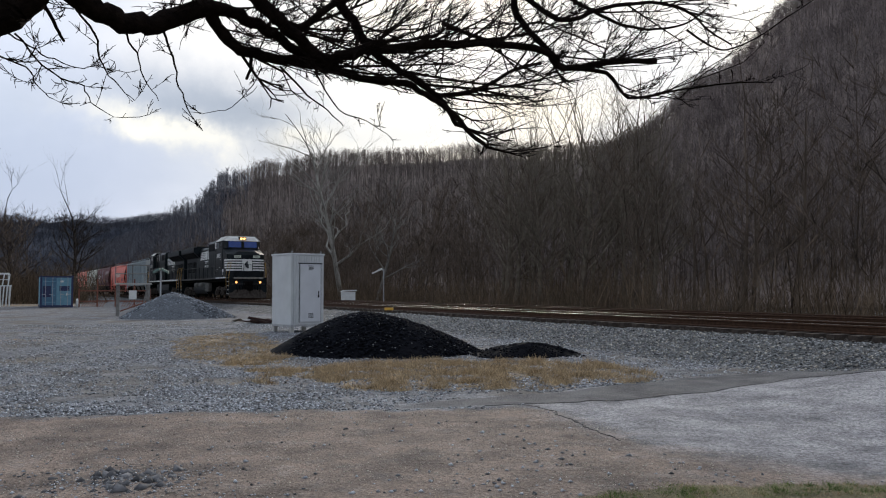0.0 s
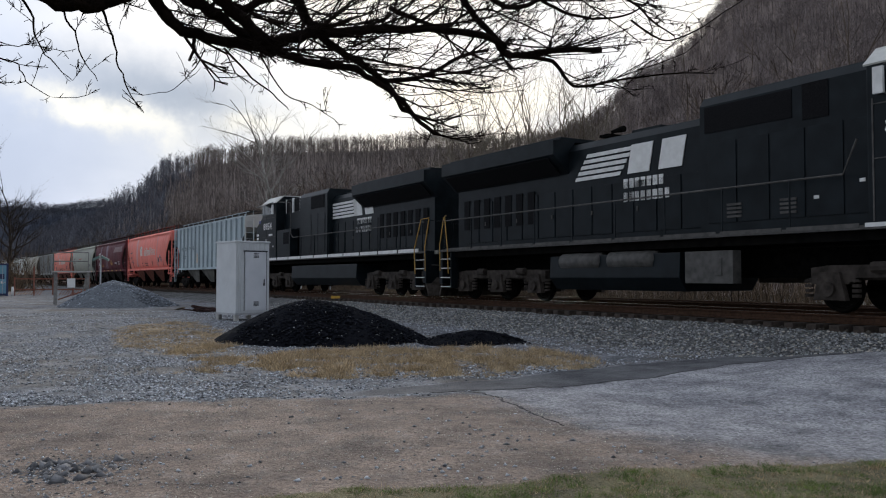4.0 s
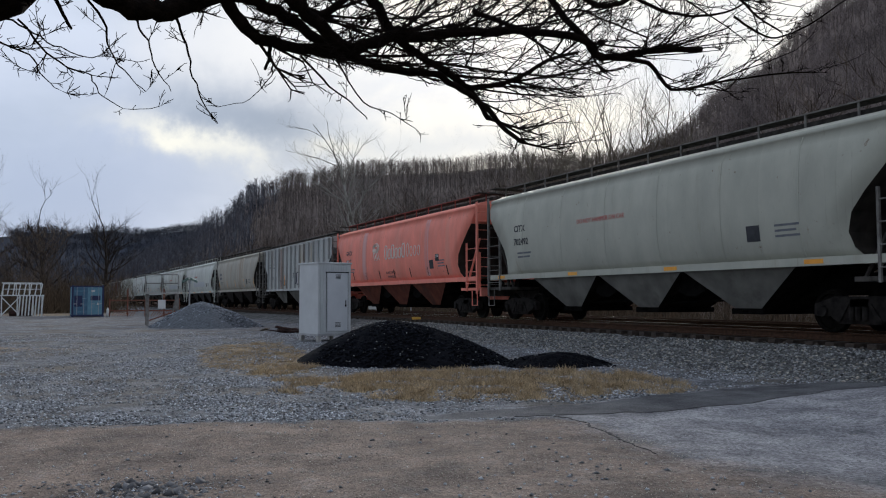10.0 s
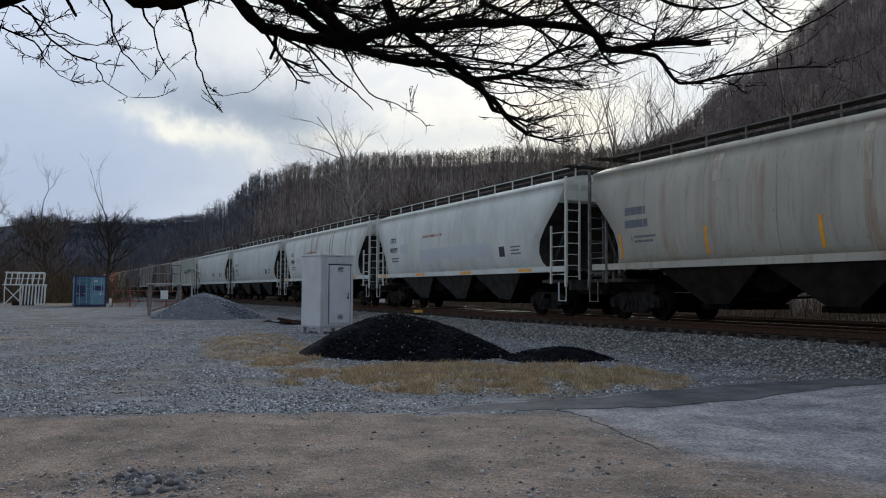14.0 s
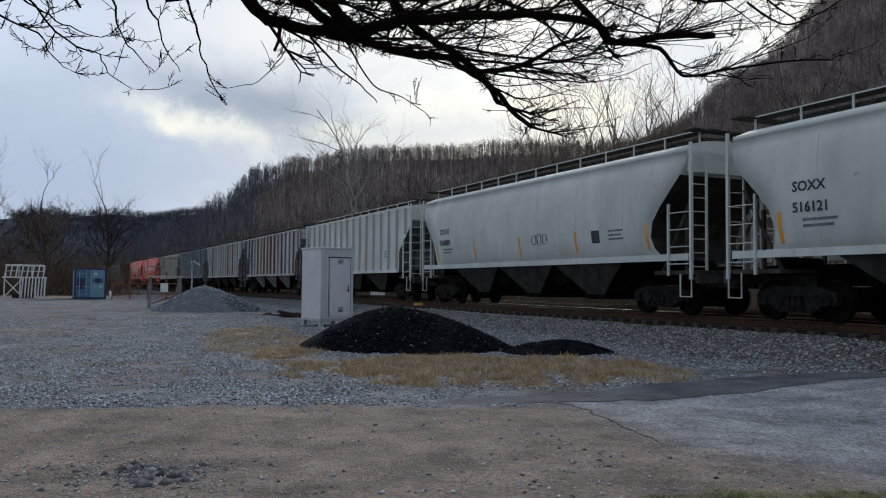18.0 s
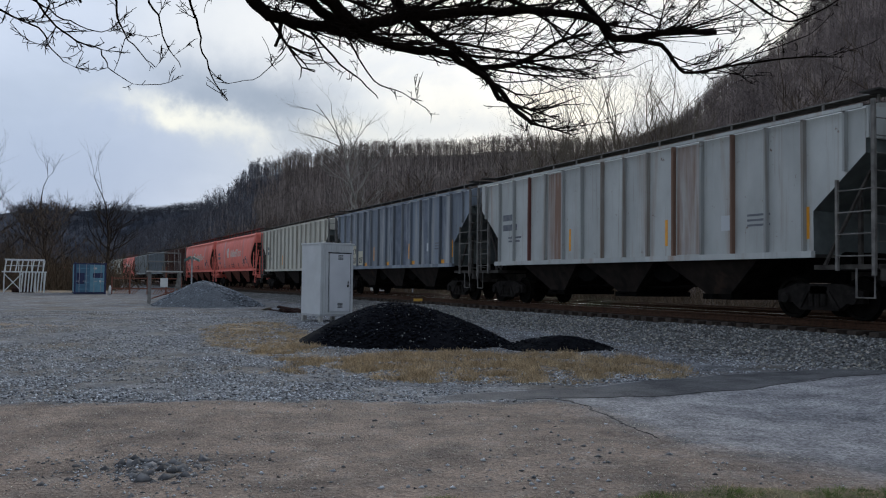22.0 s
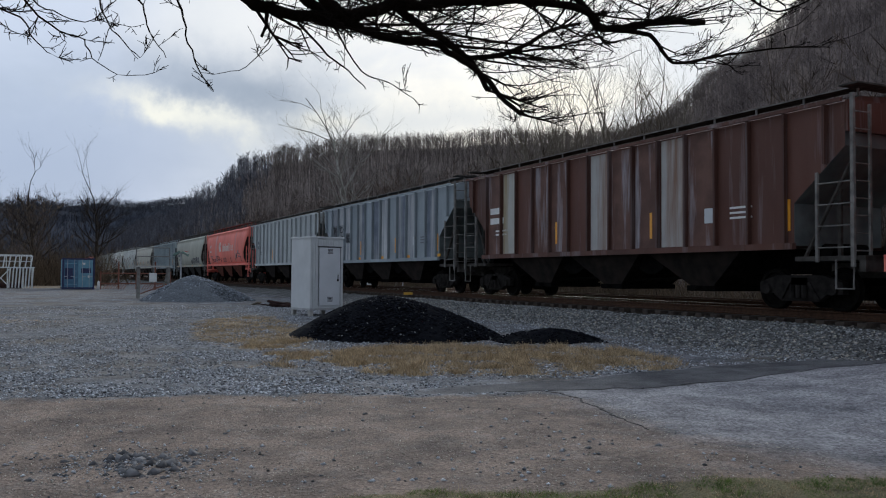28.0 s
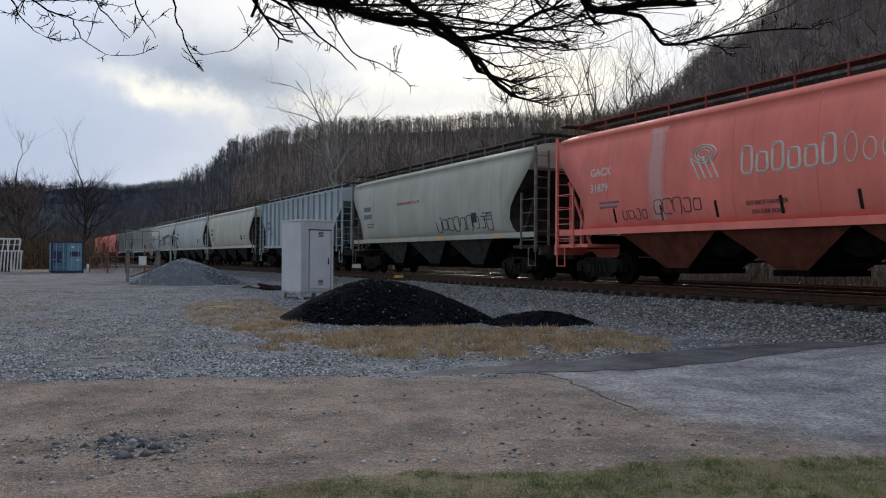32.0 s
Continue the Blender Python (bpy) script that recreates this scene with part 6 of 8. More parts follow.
WHITE_STEEL = mat("white_painted_tube", (0.6, 0.61, 0.6), (0.72, 0.73, 0.71), 5, 0.6, bump=0.05, dirt=(0.35, 0.28, 0.2), dirt_amount=0.3)
RED_RUST = mat("red_rusty_steel", (0.16, 0.06, 0.04), (0.25, 0.1, 0.065), 6, 0.85, bump=0.2)
WEATHERED = mat("weathered_post_wood", (0.11, 0.085, 0.06), (0.22, 0.18, 0.13), 7, 0.95, bump=0.6, fine=25, dirt=(0.08, 0.07, 0.05), dirt_amount=0.4, streak=True)
CONCRETE = mat("grey_concrete", (0.35, 0.34, 0.32), (0.48, 0.47, 0.44), 10, 0.9, bump=0.3)
GREEN_LAMP = mat("weathered_green_lamp", (0.1, 0.17, 0.15), (0.17, 0.24, 0.21), 6, 0.7, bump=0.1)
SCRAP = mat("charred_scrap", (0.02, 0.009, 0.008), (0.06, 0.026, 0.02), 8, 0.9, bump=0.4)
CRACK_DARK = mat("crack_and_edge_shadow", (0.02, 0.02, 0.022), (0.05, 0.048, 0.045), 20, 0.9, bump=0.5)


def steel_cabin():
    x, y = -5.12, 29.4
    ob = thing("relay_cabin", "pale grey sheet-steel relay cabin with closed door on feet", "equipment cabinet", pose(x, y, land(x, y) - 0.02, 0, 0, 40))
    w, d = 0.66, 0.66
    part("body", Mesh().box(-w, w, -d, d, 0.26, 2.68), CABIN_PAINT, ob, bevel=0.02)
    part("roof", Mesh().box(-w - 0.03, w + 0.03, -d - 0.03, d + 0.03, 2.68, 2.74), CABIN_PAINT, ob, bevel=0.015)
    part("base_rail", Mesh().box(-w - 0.01, w + 0.01, -d - 0.01, d + 0.01, 0.2, 0.27), GALV, ob)
    door = part("door", Mesh().box(-0.30, 0.52, -d - 0.035, -d - 0.006, 0.36, 2.36), DOOR_PAINT, ob, "pale flush steel door", bevel=0.008)
    part("handle", Mesh().box(0.42, 0.44, -d - 0.06, -d - 0.03, 1.25, 1.42).box(0.40, 0.46, -d - 0.045, -d - 0.03, 1.2, 1.28), BLACK_STEEL, door)
    for z in (0.6, 1.35, 2.1):
        part("hinge", Mesh().rod((-0.32, -d - 0.03, z), (-0.32, -d - 0.03, z + 0.12), 0.018), GALV, door)
    for z in (0.5, 2.16):
        for k in range(4):
            part("vent_slat", Mesh().box(0.02, 0.22, -d - 0.045, -d - 0.03, z + 0.045 * k, z + 0.045 * k + 0.02), BLACK_MARK, door)
    part("door_frame", Mesh().box(-0.36, 0.58, -d - 0.02, -d - 0.002, 2.37, 2.41).box(-0.335, -0.325, -d - 0.02, -d - 0.002, 0.34, 2.37).box(0.535, 0.545, -d - 0.02, -d - 0.002, 0.34, 2.37), BLACK_MARK, ob, "dark door seal")
    for x0 in (-0.66, -0.56, -0.46):
        part("fold", Mesh().box(x0, x0 + 0.035, -d - 0.025, -d, 0.3, 2.66), CABIN_PAINT, ob, bevel=0.006)
    for i in range(9):
        part("rain_rib", Mesh().box(-0.34 + 0.1 * i, -0.30 + 0.1 * i, -d - 0.015, -d, 2.44, 2.66), CABIN_PAINT, ob)
    for sx in (-w + 0.08, w - 0.08):
        for sy in (-d + 0.08, d - 0.08):
            part("foot", Mesh().box(sx - 0.07, sx + 0.07, sy - 0.07, sy + 0.07, -0.02, 0.21), CONCRETE, ob, bevel=0.01)
            part("lifting_eye", Mesh().tube([(sx, sy, 2.74), (sx - 0.03, sy, 2.8), (sx, sy, 2.83), (sx + 0.03, sy, 2.8), (sx, sy, 2.74)], 0.01, 5), GALV, ob)
    return ob


steel_cabin()


def container():
    x, y = -31.35, 67.6
    ob = thing("shipping_container", "blue steel shipping container with closed doors", "container", pose(x, y, land(x, y), 0, 0, 27))
    part("body", Mesh().box(-1.16, 1.16, 0.06, 6.0, 0.12, 2.52), CONTAINER_BLUE, ob)
    for s in (-1, 1):
        for i in range(22):
            part("corrugation", Mesh().prism([(s * 1.16, 0.2 + 0.27 * i), (s * 1.2, 0.24 + 0.27 * i), (s * 1.2, 0.34 + 0.27 * i), (s * 1.16, 0.38 + 0.27 * i)], "z", 0.2, 2.44), CONTAINER_BLUE, ob)
        part("corner_post", Mesh().box(s * 1.15 - 0.07, s * 1.15 + 0.07, 0.0, 0.12, 0.1, 2.55), NAVY, ob)
        for q in (0.0, 5.94):
            for z in (0.0, 2.47):
                part("corner_casting", Mesh().box(s * 1.14 - 0.09, s * 1.14 + 0.09, q - 0.03, q + 0.14, z, z + 0.12), NAVY, ob, bevel=0.01)
        door = part("door", Mesh().box(*sorted((s * 0.015, s * 1.08)), 0.02, 0.07, 0.2, 2.42), DEEP_BLUE if s < 0 else CONTAINER_BLUE, ob, "deep blue door leaf" if s < 0 else "", bevel=0.01)
        for u in (0.3, 0.82):
            part("lock_rod", Mesh().rod((s * u, -0.01, 0.16), (s * u, -0.01, 2.46), 0.022), GALV, door)
            part("lock_handle", Mesh().box(*sorted((s * u, s * (u + 0.25))), -0.03, 0.0, 1.05, 1.1), GALV, door)
        for z in (0.4, 0.95, 1.5, 2.1):
            part("door_rib", Mesh().box(*sorted((s * 0.1, s * 1.0)), 0.005, 0.02, z, z + 0.05), CONTAINER_BLUE, door)
    part("top_beam", Mesh().box(-1.16, 1.16, -0.01, 0.1, 2.44, 2.56), NAVY, ob)
    part("sill_beam", Mesh().box(-1.16, 1.16, -0.01, 0.1, 0.06, 0.2), NAVY, ob)
    part("patch", Mesh().box(-1.02, -0.42, -0.004, 0.006, 0.85, 1.75), NAVY, ob, "dark navy patch")
    part("patch", Mesh().box(0.2, 0.95, -0.004, 0.006, 1.35, 1.75), NAVY, ob, "dark navy patch")
    part("sticker", Mesh().box(0.7, 0.86, -0.014, -0.005, 0.98, 1.16), LOCO_WHITE, ob, "white sticker")
    part("sticker", Mesh().box(0.25, 0.5, -0.014, -0.005, 2.05, 2.2), LOCO_WHITE, ob, "white sticker")
    return ob


container()


def white_frame():
    x, y = -38.2, 70.0
    ob = thing("service_platform", "white tubular service platform with slanting rails and cross brace", "platform", pose(x, y, land(x, y), 0, 0, 30))
    W = WHITE_STEEL
    for sx in (-1.5, -0.3, 0.9, 1.6):
        for sy in (0, 1.1):
            part("leg", Mesh().rod((sx, sy, 0), (sx, sy, 1.75), 0.05), W, ob)
    part("deck", Mesh().box(-1.7, 1.75, -0.1, 1.2, 1.72, 1.82), W, ob, bevel=0.01)
    part("brace", Mesh().rod((-1.5, -0.04, 0.1), (-0.1, -0.04, 1.7), 0.045), W, ob)
    part("brace", Mesh().rod((-1.5, 0.0, 1.6), (-0.3, 0.0, 0.3), 0.045), W, ob)
    part("toe_rail", Mesh().rod((-1.5, 0, 0.9), (-1.5, 1.1, 0.9), 0.04), W, ob)
    for i in range(8):
        u = -1.5 + 0.42 * i
        part("rail_post", Mesh().rod((u, 0, 1.8), (u + 0.14, -0.05, 2.75), 0.05), W, ob)
        part("stair_post", Mesh().rod((-0.2 + 0.25 * i, -0.12, 0.05), (-0.1 + 0.25 * i, -0.1, 1.75), 0.06), W, ob)
    part("top_rail", Mesh().rod((-1.4, -0.05, 2.75), (1.6, -0.05, 2.75), 0.035), W, ob)
    part("mid_rail", Mesh().rod((-1.45, -0.03, 2.3), (1.5, -0.03, 2.3), 0.03), W, ob)
    part("back_rail", Mesh().rod((-1.5, 1.1, 2.85), (1.6, 1.1, 2.85), 0.035), W, ob)
    for u in (-1.4, -0.4, 0.6, 1.5):
        part("back_post", Mesh().rod((u, 1.1, 1.8), (u, 1.1, 2.85), 0.035), W, ob)
    part("stored_drum", Mesh().tube([(-0.9, 0.6, 0.25), (0.9, 0.6, 0.25)], 0.24, 10), SCRAP, ob)
    return ob


white_frame()


def red_rack(x, y, turn, w):
    ob = thing("storage_rack", "rust-red steel storage rack with stacked bars", "rack", pose(x, y, land(x, y), 0, 0, turn), "storage racks")
    for s in (-w, 0, w):
        part("upright", Mesh().box(s - 0.06, s + 0.06, -0.06, 0.06, 0, 1.5 if s else 2.3), RED_RUST, ob)
    for z in (0.45, 1.3):
        part("beam", Mesh().box(-w, w, -0.05, 0.05, z, z + 0.09), RED_RUST, ob)
    for i in range(9):
        part("bar", Mesh().rod((-w + 0.2 + 0.2 * i, -0.3, 0.05), (-w + 0.5 + 0.2 * i, 0.3, 0.5), 0.03, 5), RED_RUST, ob)
    return ob


red_rack(-28.7, 69.2, 22, 1.4)
red_rack(-25.4, 68.6, 22, 1.2)
p = thing("gas_cylinder", "small white cylinder beside the container", "cylinder", pose(-29.5, 67.2, land(-29.5, 67.2)))
part("body", Mesh().tube([(0, 0, 0), (0, 0, 0.62), (0, 0, 0.7), (0, 0, 0.76)], [0.1, 0.1, 0.07, 0.03], 12), WHITE_STEEL, p, smooth=True)


STAND_STEEL = mat("weathered_stand_steel", (0.13, 0.125, 0.115), (0.26, 0.25, 0.235), 6, 0.8, 0.1, 0.2)


def steel_stand():
    x, y = -17.5, 47.0
    ob = thing("loading_stand", "grey steel loading stand with guard rail and meter box", "stand", pose(x, y, land(x, y), 0, 0, 24))
    for sx in (-0.8, 0.8):
        for sy in (-0.5, 0.5):
            part("leg", Mesh().box(sx - 0.07, sx + 0.07, sy - 0.07, sy + 0.07, 0, 1.8), STAND_STEEL, ob)
        part("brace", Mesh().rod((sx, -0.5, 0.1), (sx, 0.5, 1.7), 0.03), STAND_STEEL, ob)
    part("leg", Mesh().rod((0.4, -0.5, 0), (0.75, -0.5, 1.8), 0.04), STAND_STEEL, ob)
    part("deck", Mesh().box(-0.95, 0.95, -0.65, 0.65, 1.78, 1.86), CONCRETE, ob, bevel=0.01)
    part("meter_box", Mesh().box(-0.25, 0.15, -0.62, -0.42, 0.95, 1.45), WHITE_STEEL, ob, "pale meter box", bevel=0.015)
    for sx in (-0.9, 0.0, 0.9):
        part("guard_post", Mesh().rod((sx, 0.55, 1.86), (sx, 0.55, 2.9), 0.03), STAND_STEEL, ob)
    for z in (2.4, 2.9):
        part("guard_rail", Mesh().rod((-0.9, 0.55, z), (0.9, 0.55, z), 0.03), STAND_STEEL, ob)
    part("brace", Mesh().rod((-0.7, -0.45, 0.3), (0.7, -0.45, 0.8), 0.035), RED_RUST, ob)
    return ob


steel_stand()


def yard_lamp(x, y, h, turn, label, arms, material):
    ob = thing("yard_lamp", label, "lamp post", pose(x, y, land(x, y) - 0.05, 0, 0, turn), "yard lamps")
    part("post", Mesh().rod((0, 0, 0), (0, 0, h), 0.05, 8), GALV, ob)
    for s in arms:
        k = 0.5 if len(arms) == 2 else 1.0
        part("arm", Mesh().rod((0, 0, h - 0.1), (s * 0.45 * k, 0, h), 0.03), GALV, ob)
        part("lamp_head", Mesh().prism([(s * 0.1 * k, h - 0.02), (s * 0.12 * k, h + 0.12), (s * 0.95 * k, h - 0.1 if len(arms) == 2 else h - 0.3), (s * 0.9 * k, h - 0.24 if len(arms) == 2 else h - 0.38)], "y", -0.22, 0.22), material, ob, bevel=0.02)
    return ob


yard_lamp(-17.7, 52.2, 2.75, 10, "short lamp post with two weathered green heads", (-1, 1), GREEN_LAMP)
yard_lamp(-4.75, 67.0, 3.6, 0, "thin lamp post with one drooping pale head beyond the tracks", (-1,), WHITE_STEEL)
p = thing("trackside_box", "low white equipment box beyond the tracks", "equipment box", pose(-7.1, 62.6, land(-7.1, 62.6), 0, 0, 15))
part("body", Mesh().box(-0.5, 0.5, -0.3, 0.3, 0, 0.9), WHITE_STEEL, p, bevel=0.03)
part("lid", Mesh().prism([(-0.6, 0.9), (-0.35, 1.05), (0.6, 1.05), (0.6, 0.98)], "y", -0.36, 0.36), WHITE_STEEL, p)
p = thing("tie_marker", "small orange marker on a tie end", "marker", Matrix.Translation(line(-35.2, -1.2, RAIL_Z - 0.185)))
part("block", Mesh().box(-0.2, 0.2, -0.1, 0.1, 0, 0.12), YELLOW, p, bevel=0.01)


def scrap_pile(x, y, n, seed, label):
    rnd = random.Random(seed)
    ob = thing("scrap_pile", label, "scrap pile", pose(x, y, land(x, y)))
    for i in range(n):
        a, r = rnd.uniform(0, 6.28), rnd.uniform(0, 0.9)
        length, w = rnd.uniform(0.4, 1.1), rnd.uniform(0.06, 0.16)
        part("scrap_piece", Mesh().box(-length / 2, length / 2, -w, w, 0, w * 0.5), SCRAP, ob, at=pose(r * math.cos(a) * 1.2, r * math.sin(a) * 0.6, 0.02 + 0.14 * rnd.random() * (1 - r), rnd.uniform(-8, 8), rnd.uniform(-14, 14), rnd.uniform(0, 180)))
    return ob


scrap_pile(-8.0, 36.2, 22, 4, "flat pile of dark scrap timber and metal")
p = thing("plank", "loose pale plank lying on the gravel", "plank", pose(-9.6, 38.6, land(-9.6, 38.6) + 0.03, 4, 6, 118))
part("board", Mesh().box(-0.9, 0.9, -0.08, 0.08, 0, 0.04), WEATHERED, p, bevel=0.005)


def gate_post():
    ob = thing("timber_post", "weathered square timber post with a worn rounded top", "post", pose(-1.872, 2.95, -0.1, 0, 0.6, 12))
    m = Mesh()
    prof = [(0.075, 0.0), (0.077, 0.8), (0.074, 1.6), (0.078, 2.16), (0.07, 2.24), (0.05, 2.28)]
    for r, z in prof:
        m.v += [(r * sx, r * sy, z) for sx, sy in ((-1, -0.85), (-0.85, -1), (0.85, -1), (1, -0.85), (1, 0.85), (0.85, 1), (-0.85, 1), (-1, 0.85))]
    for j in range(len(prof) - 1):
        m.f += [(j * 8 + i, j * 8 + (i + 1) % 8, (j + 1) * 8 + (i + 1) % 8, (j + 1) * 8 + i) for i in range(8)]
    m.f += [tuple(range(7, -1, -1)), tuple(range(len(prof) * 8 - 8, len(prof) * 8))]
    part("shaft", m, WEATHERED, ob)
    return ob


gate_post()


# ---- heaps ----
def heap(name, x, y, rx, ry, h, turn, material, label, seed, ridge=0.0, slope=1.6):
    """A mound of loose stone with an uneven outline and a run-out to one side."""
    n, k = 72, 34
    v, f = [], []
    for j in range(k + 1):
        for i in range(n):
            a, u = 2 * math.pi * i / n, j / k
            w = 1 + 0.14 * noise.noise((math.cos(a) * 1.5, math.sin(a) * 1.5, seed))
            px, py = rx * u * w * math.cos(a), ry * u * w * math.sin(a)
            q = 1 - u
            crest = 1 - u ** slope
            z = h * crest * (1 + 0.12 * noise.noise((px * 0.9, py * 0.9, seed + 3)))
            z += (0.09 * noise.noise((px * 2.2, py * 2.2, seed)) + 0.05 * noise.noise((px * 6, py * 6, seed))) * (1 - u * 0.55) - 0.06 * u
            v.append((px + ridge * q * rx, py, z))
    for j in range(k):
        for i in range(n):
            f.append((j * n + i, j * n + (i + 1) % n, (j + 1) * n + (i + 1) % n, (j + 1) * n + i))
    me = bpy.data.meshes.new(name)
    me.from_pydata(v, [], f)
    me.materials.append(material)
    me.shade_smooth()
    ob = new(name, me)
    ob.matrix_basis = pose(x, y, land(x, y), 0, 0, turn)
    return tagged(ob, label, "heap")


heap("cinder_mound", -1.62, 20.7, 2.72, 1.9, 0.95, -5, BLACK_STONE, "black mound of cinders flecked with pale stones", 1, -0.12)
heap("cinder_mound", 1.95, 19.7, 1.55, 0.85, 0.3, -4, BLACK_STONE, "low black run-out of cinders beside the mound", 2, 0.12)
heap("gravel_mound", -13.8, 43.5, 3.1, 2.6, 1.3, 0, BLUE_STONE, "mound of blue-grey crushed stone", 3, -0.1, 1.3)

# ---- bare trees ----
def twig_tri(v, f, p, d, length, w, rnd):
    """A fine twig: one long thin blade."""
    side = d.cross(Vector((rnd.uniform(-1, 1), rnd.uniform(-1, 1), rnd.uniform(-1, 1)))).normalized() * w
    k = len(v)
    v += [p - side, p + side, p + d * length]
    f.append((k, k + 1, k + 2))


def prism3(v, f, a, b, ra, rb):
    d = (b - a).normalized()
    u = d.cross(Vector((0.3, 0.5, 0.1)) if abs(d.z) > 0.9 else Vector((0, 0, 1))).normalized()
    w = d.cross(u)
    k = len(v)
    for p, r in ((a, ra), (b, rb)):
        for t in (0.0, 2.094, 4.189):
            v.append(p + (u * math.cos(t) + w * math.sin(t)) * r)
    for i in range(3):
        j = (i + 1) % 3
        f.append((k + i, k + j, k + 3 + j))
        f.append((k + i, k + 3 + j, k + 3 + i))


def forest_tree(seed, boughs, twigs, low=0.4, spread=0.55, thick=0.013, fine=0.0016):
    """A bare tree of height 1, as vertices and triangles."""
    rnd = random.Random(seed)
    v, f = [], []
    p, r, path = Vector((0, 0, 0)), thick, []
    d = Vector((rnd.uniform(-0.08, 0.08), rnd.uniform(-0.08, 0.08), 1)).normalized()
    n = 5
    for i in range(n):
        q = p + d * (0.9 / n)
        prism3(v, f, p, q, r, r * 0.72)
        path.append((p.copy(), q.copy(), r))
        p, r = q, r * 0.72
        d = (d + Vector((rnd.uniform(-0.12, 0.12), rnd.uniform(-0.12, 0.12), 0.05))).normalized()
    for _ in range(boughs):
        h = low + (0.96 - low) * rnd.random() ** 0.8
        i = min(n - 1, int(h / 0.9 * n))
        a, b, r0 = path[i]
        o = a.lerp(b, rnd.random())
        t = rnd.uniform(0, 2 * math.pi)
        rise = rnd.uniform(0.5, 1.4)
        d = Vector((math.cos(t), math.sin(t), rise)).normalized()
        length = spread * rnd.uniform(0.3, 0.75) * (1.15 - h * 0.6)
        m = o + d * length * 0.55
        d2 = (d + Vector((rnd.uniform(-0.3, 0.3), rnd.uniform(-0.3, 0.3), 0.35))).normalized()
        e = m + d2 * length * 0.45
        prism3(v, f, o, m, r0 * 0.42, r0 * 0.26)
        prism3(v, f, m, e, r0 * 0.26, r0 * 0.1)
        for _ in range(twigs):
            u = rnd.random()
            s = o.lerp(m, u) if rnd.random() < 0.4 else m.lerp(e, u)
            dd = (d2 + Vector((rnd.uniform(-0.8, 0.8), rnd.uniform(-0.8, 0.8), rnd.uniform(-0.3, 0.9)))).normalized()
            twig_tri(v, f, s, dd, length * rnd.uniform(0.18, 0.5), fine * rnd.uniform(0.6, 1.3), rnd)
    return np.array([tuple(q) for q in v], np.float32), np.array(f, np.int32)


def light_tree(seed):
    """A far tree of height 1 in few faces."""
    rnd = random.Random(seed)
    v, f = [], []
    lean = Vector((rnd.uniform(-0.08, 0.08), rnd.uniform(-0.08, 0.08), 0))
    mid, top = Vector((0, 0, 0.5)) + lean * 0.5, Vector((0, 0, 0.98)) + lean
    prism3(v, f, Vector((0, 0, 0)), mid, 0.013, 0.009)
    prism3(v, f, mid, top, 0.009, 0.003)
    for k in range(15):
        h = rnd.uniform(0.3, 0.95)
        o = Vector((0, 0, h)) + lean * h
        a = rnd.uniform(0, 6.28)
        d = Vector((math.cos(a), math.sin(a), rnd.uniform(0.4, 1.4))).normalized()
        length = (0.36 - 0.22 * abs(h - 0.55)) * rnd.uniform(0.6, 1.1)
        twig_tri(v, f, o, d, length, 0.006, rnd)
        for _ in range(3):
            e = (d + Vector((rnd.gauss(0, 0.5), rnd.gauss(0, 0.5), rnd.gauss(0.2, 0.4)))).normalized()
            twig_tri(v, f, o + d * length * rnd.uniform(0.3, 0.8), e, length * rnd.uniform(0.3, 0.6), 0.0035, rnd)
    return np.array([tuple(q) for q in v], np.float32), np.array(f, np.int32)


def ridge_tree(seed):
    """A far tree of height 1: a straight stem with a high narrow crown."""
    rnd = random.Random(seed)
    v, f = [], []
    lean = Vector((rnd.uniform(-0.06, 0.06), rnd.uniform(-0.06, 0.06), 0))
    mid, top = Vector((0, 0, 0.6)) + lean * 0.6, Vector((0, 0, 0.98)) + lean
    prism3(v, f, Vector((0, 0, 0)), mid, 0.014, 0.010)
    prism3(v, f, mid, top, 0.010, 0.003)
    for k in range(13):
        h = rnd.uniform(0.48, 0.96)
        o = Vector((0, 0, h)) + lean * h
        a = rnd.uniform(0, 6.28)
        d = Vector((math.cos(a), math.sin(a), rnd.uniform(0.8, 2.0))).normalized()
        length = rnd.uniform(0.14, 0.3)
        twig_tri(v, f, o, d, length, 0.006, rnd)
        for _ in range(2):
            e = (d + Vector((rnd.gauss(0, 0.4), rnd.gauss(0, 0.4), rnd.gauss(0.2, 0.3)))).normalized()
            twig_tri(v, f, o + d * length * rnd.uniform(0.3, 0.8), e, length * rnd.uniform(0.35, 0.6), 0.004, rnd)
    return np.array([tuple(q) for q in v], np.float32), np.array(f, np.int32)


def thicket(seed, stems):
    rnd = random.Random(seed)
    v, f = [], []
    for _ in range(stems):
        o = Vector((rnd.gauss(0, 0.35), rnd.gauss(0, 0.35), 0))
        d = Vector((rnd.gauss(0, 0.4), rnd.gauss(0, 0.4), 1)).normalized()
        h = rnd.uniform(0.25, 1.0)
        twig_tri(v, f, o, d, h, 0.006, rnd)
        for _ in range(4):
            dd = (d + Vector((rnd.gauss(0, 0.45), rnd.gauss(0, 0.45), rnd.uniform(-0.2, 0.4)))).normalized()
            twig_tri(v, f, o + d * h * rnd.uniform(0.3, 0.85), dd, h * rnd.uniform(0.15, 0.45), 0.003, rnd)
    return np.array([tuple(q) for q in v], np.float32), np.array(f, np.int32)


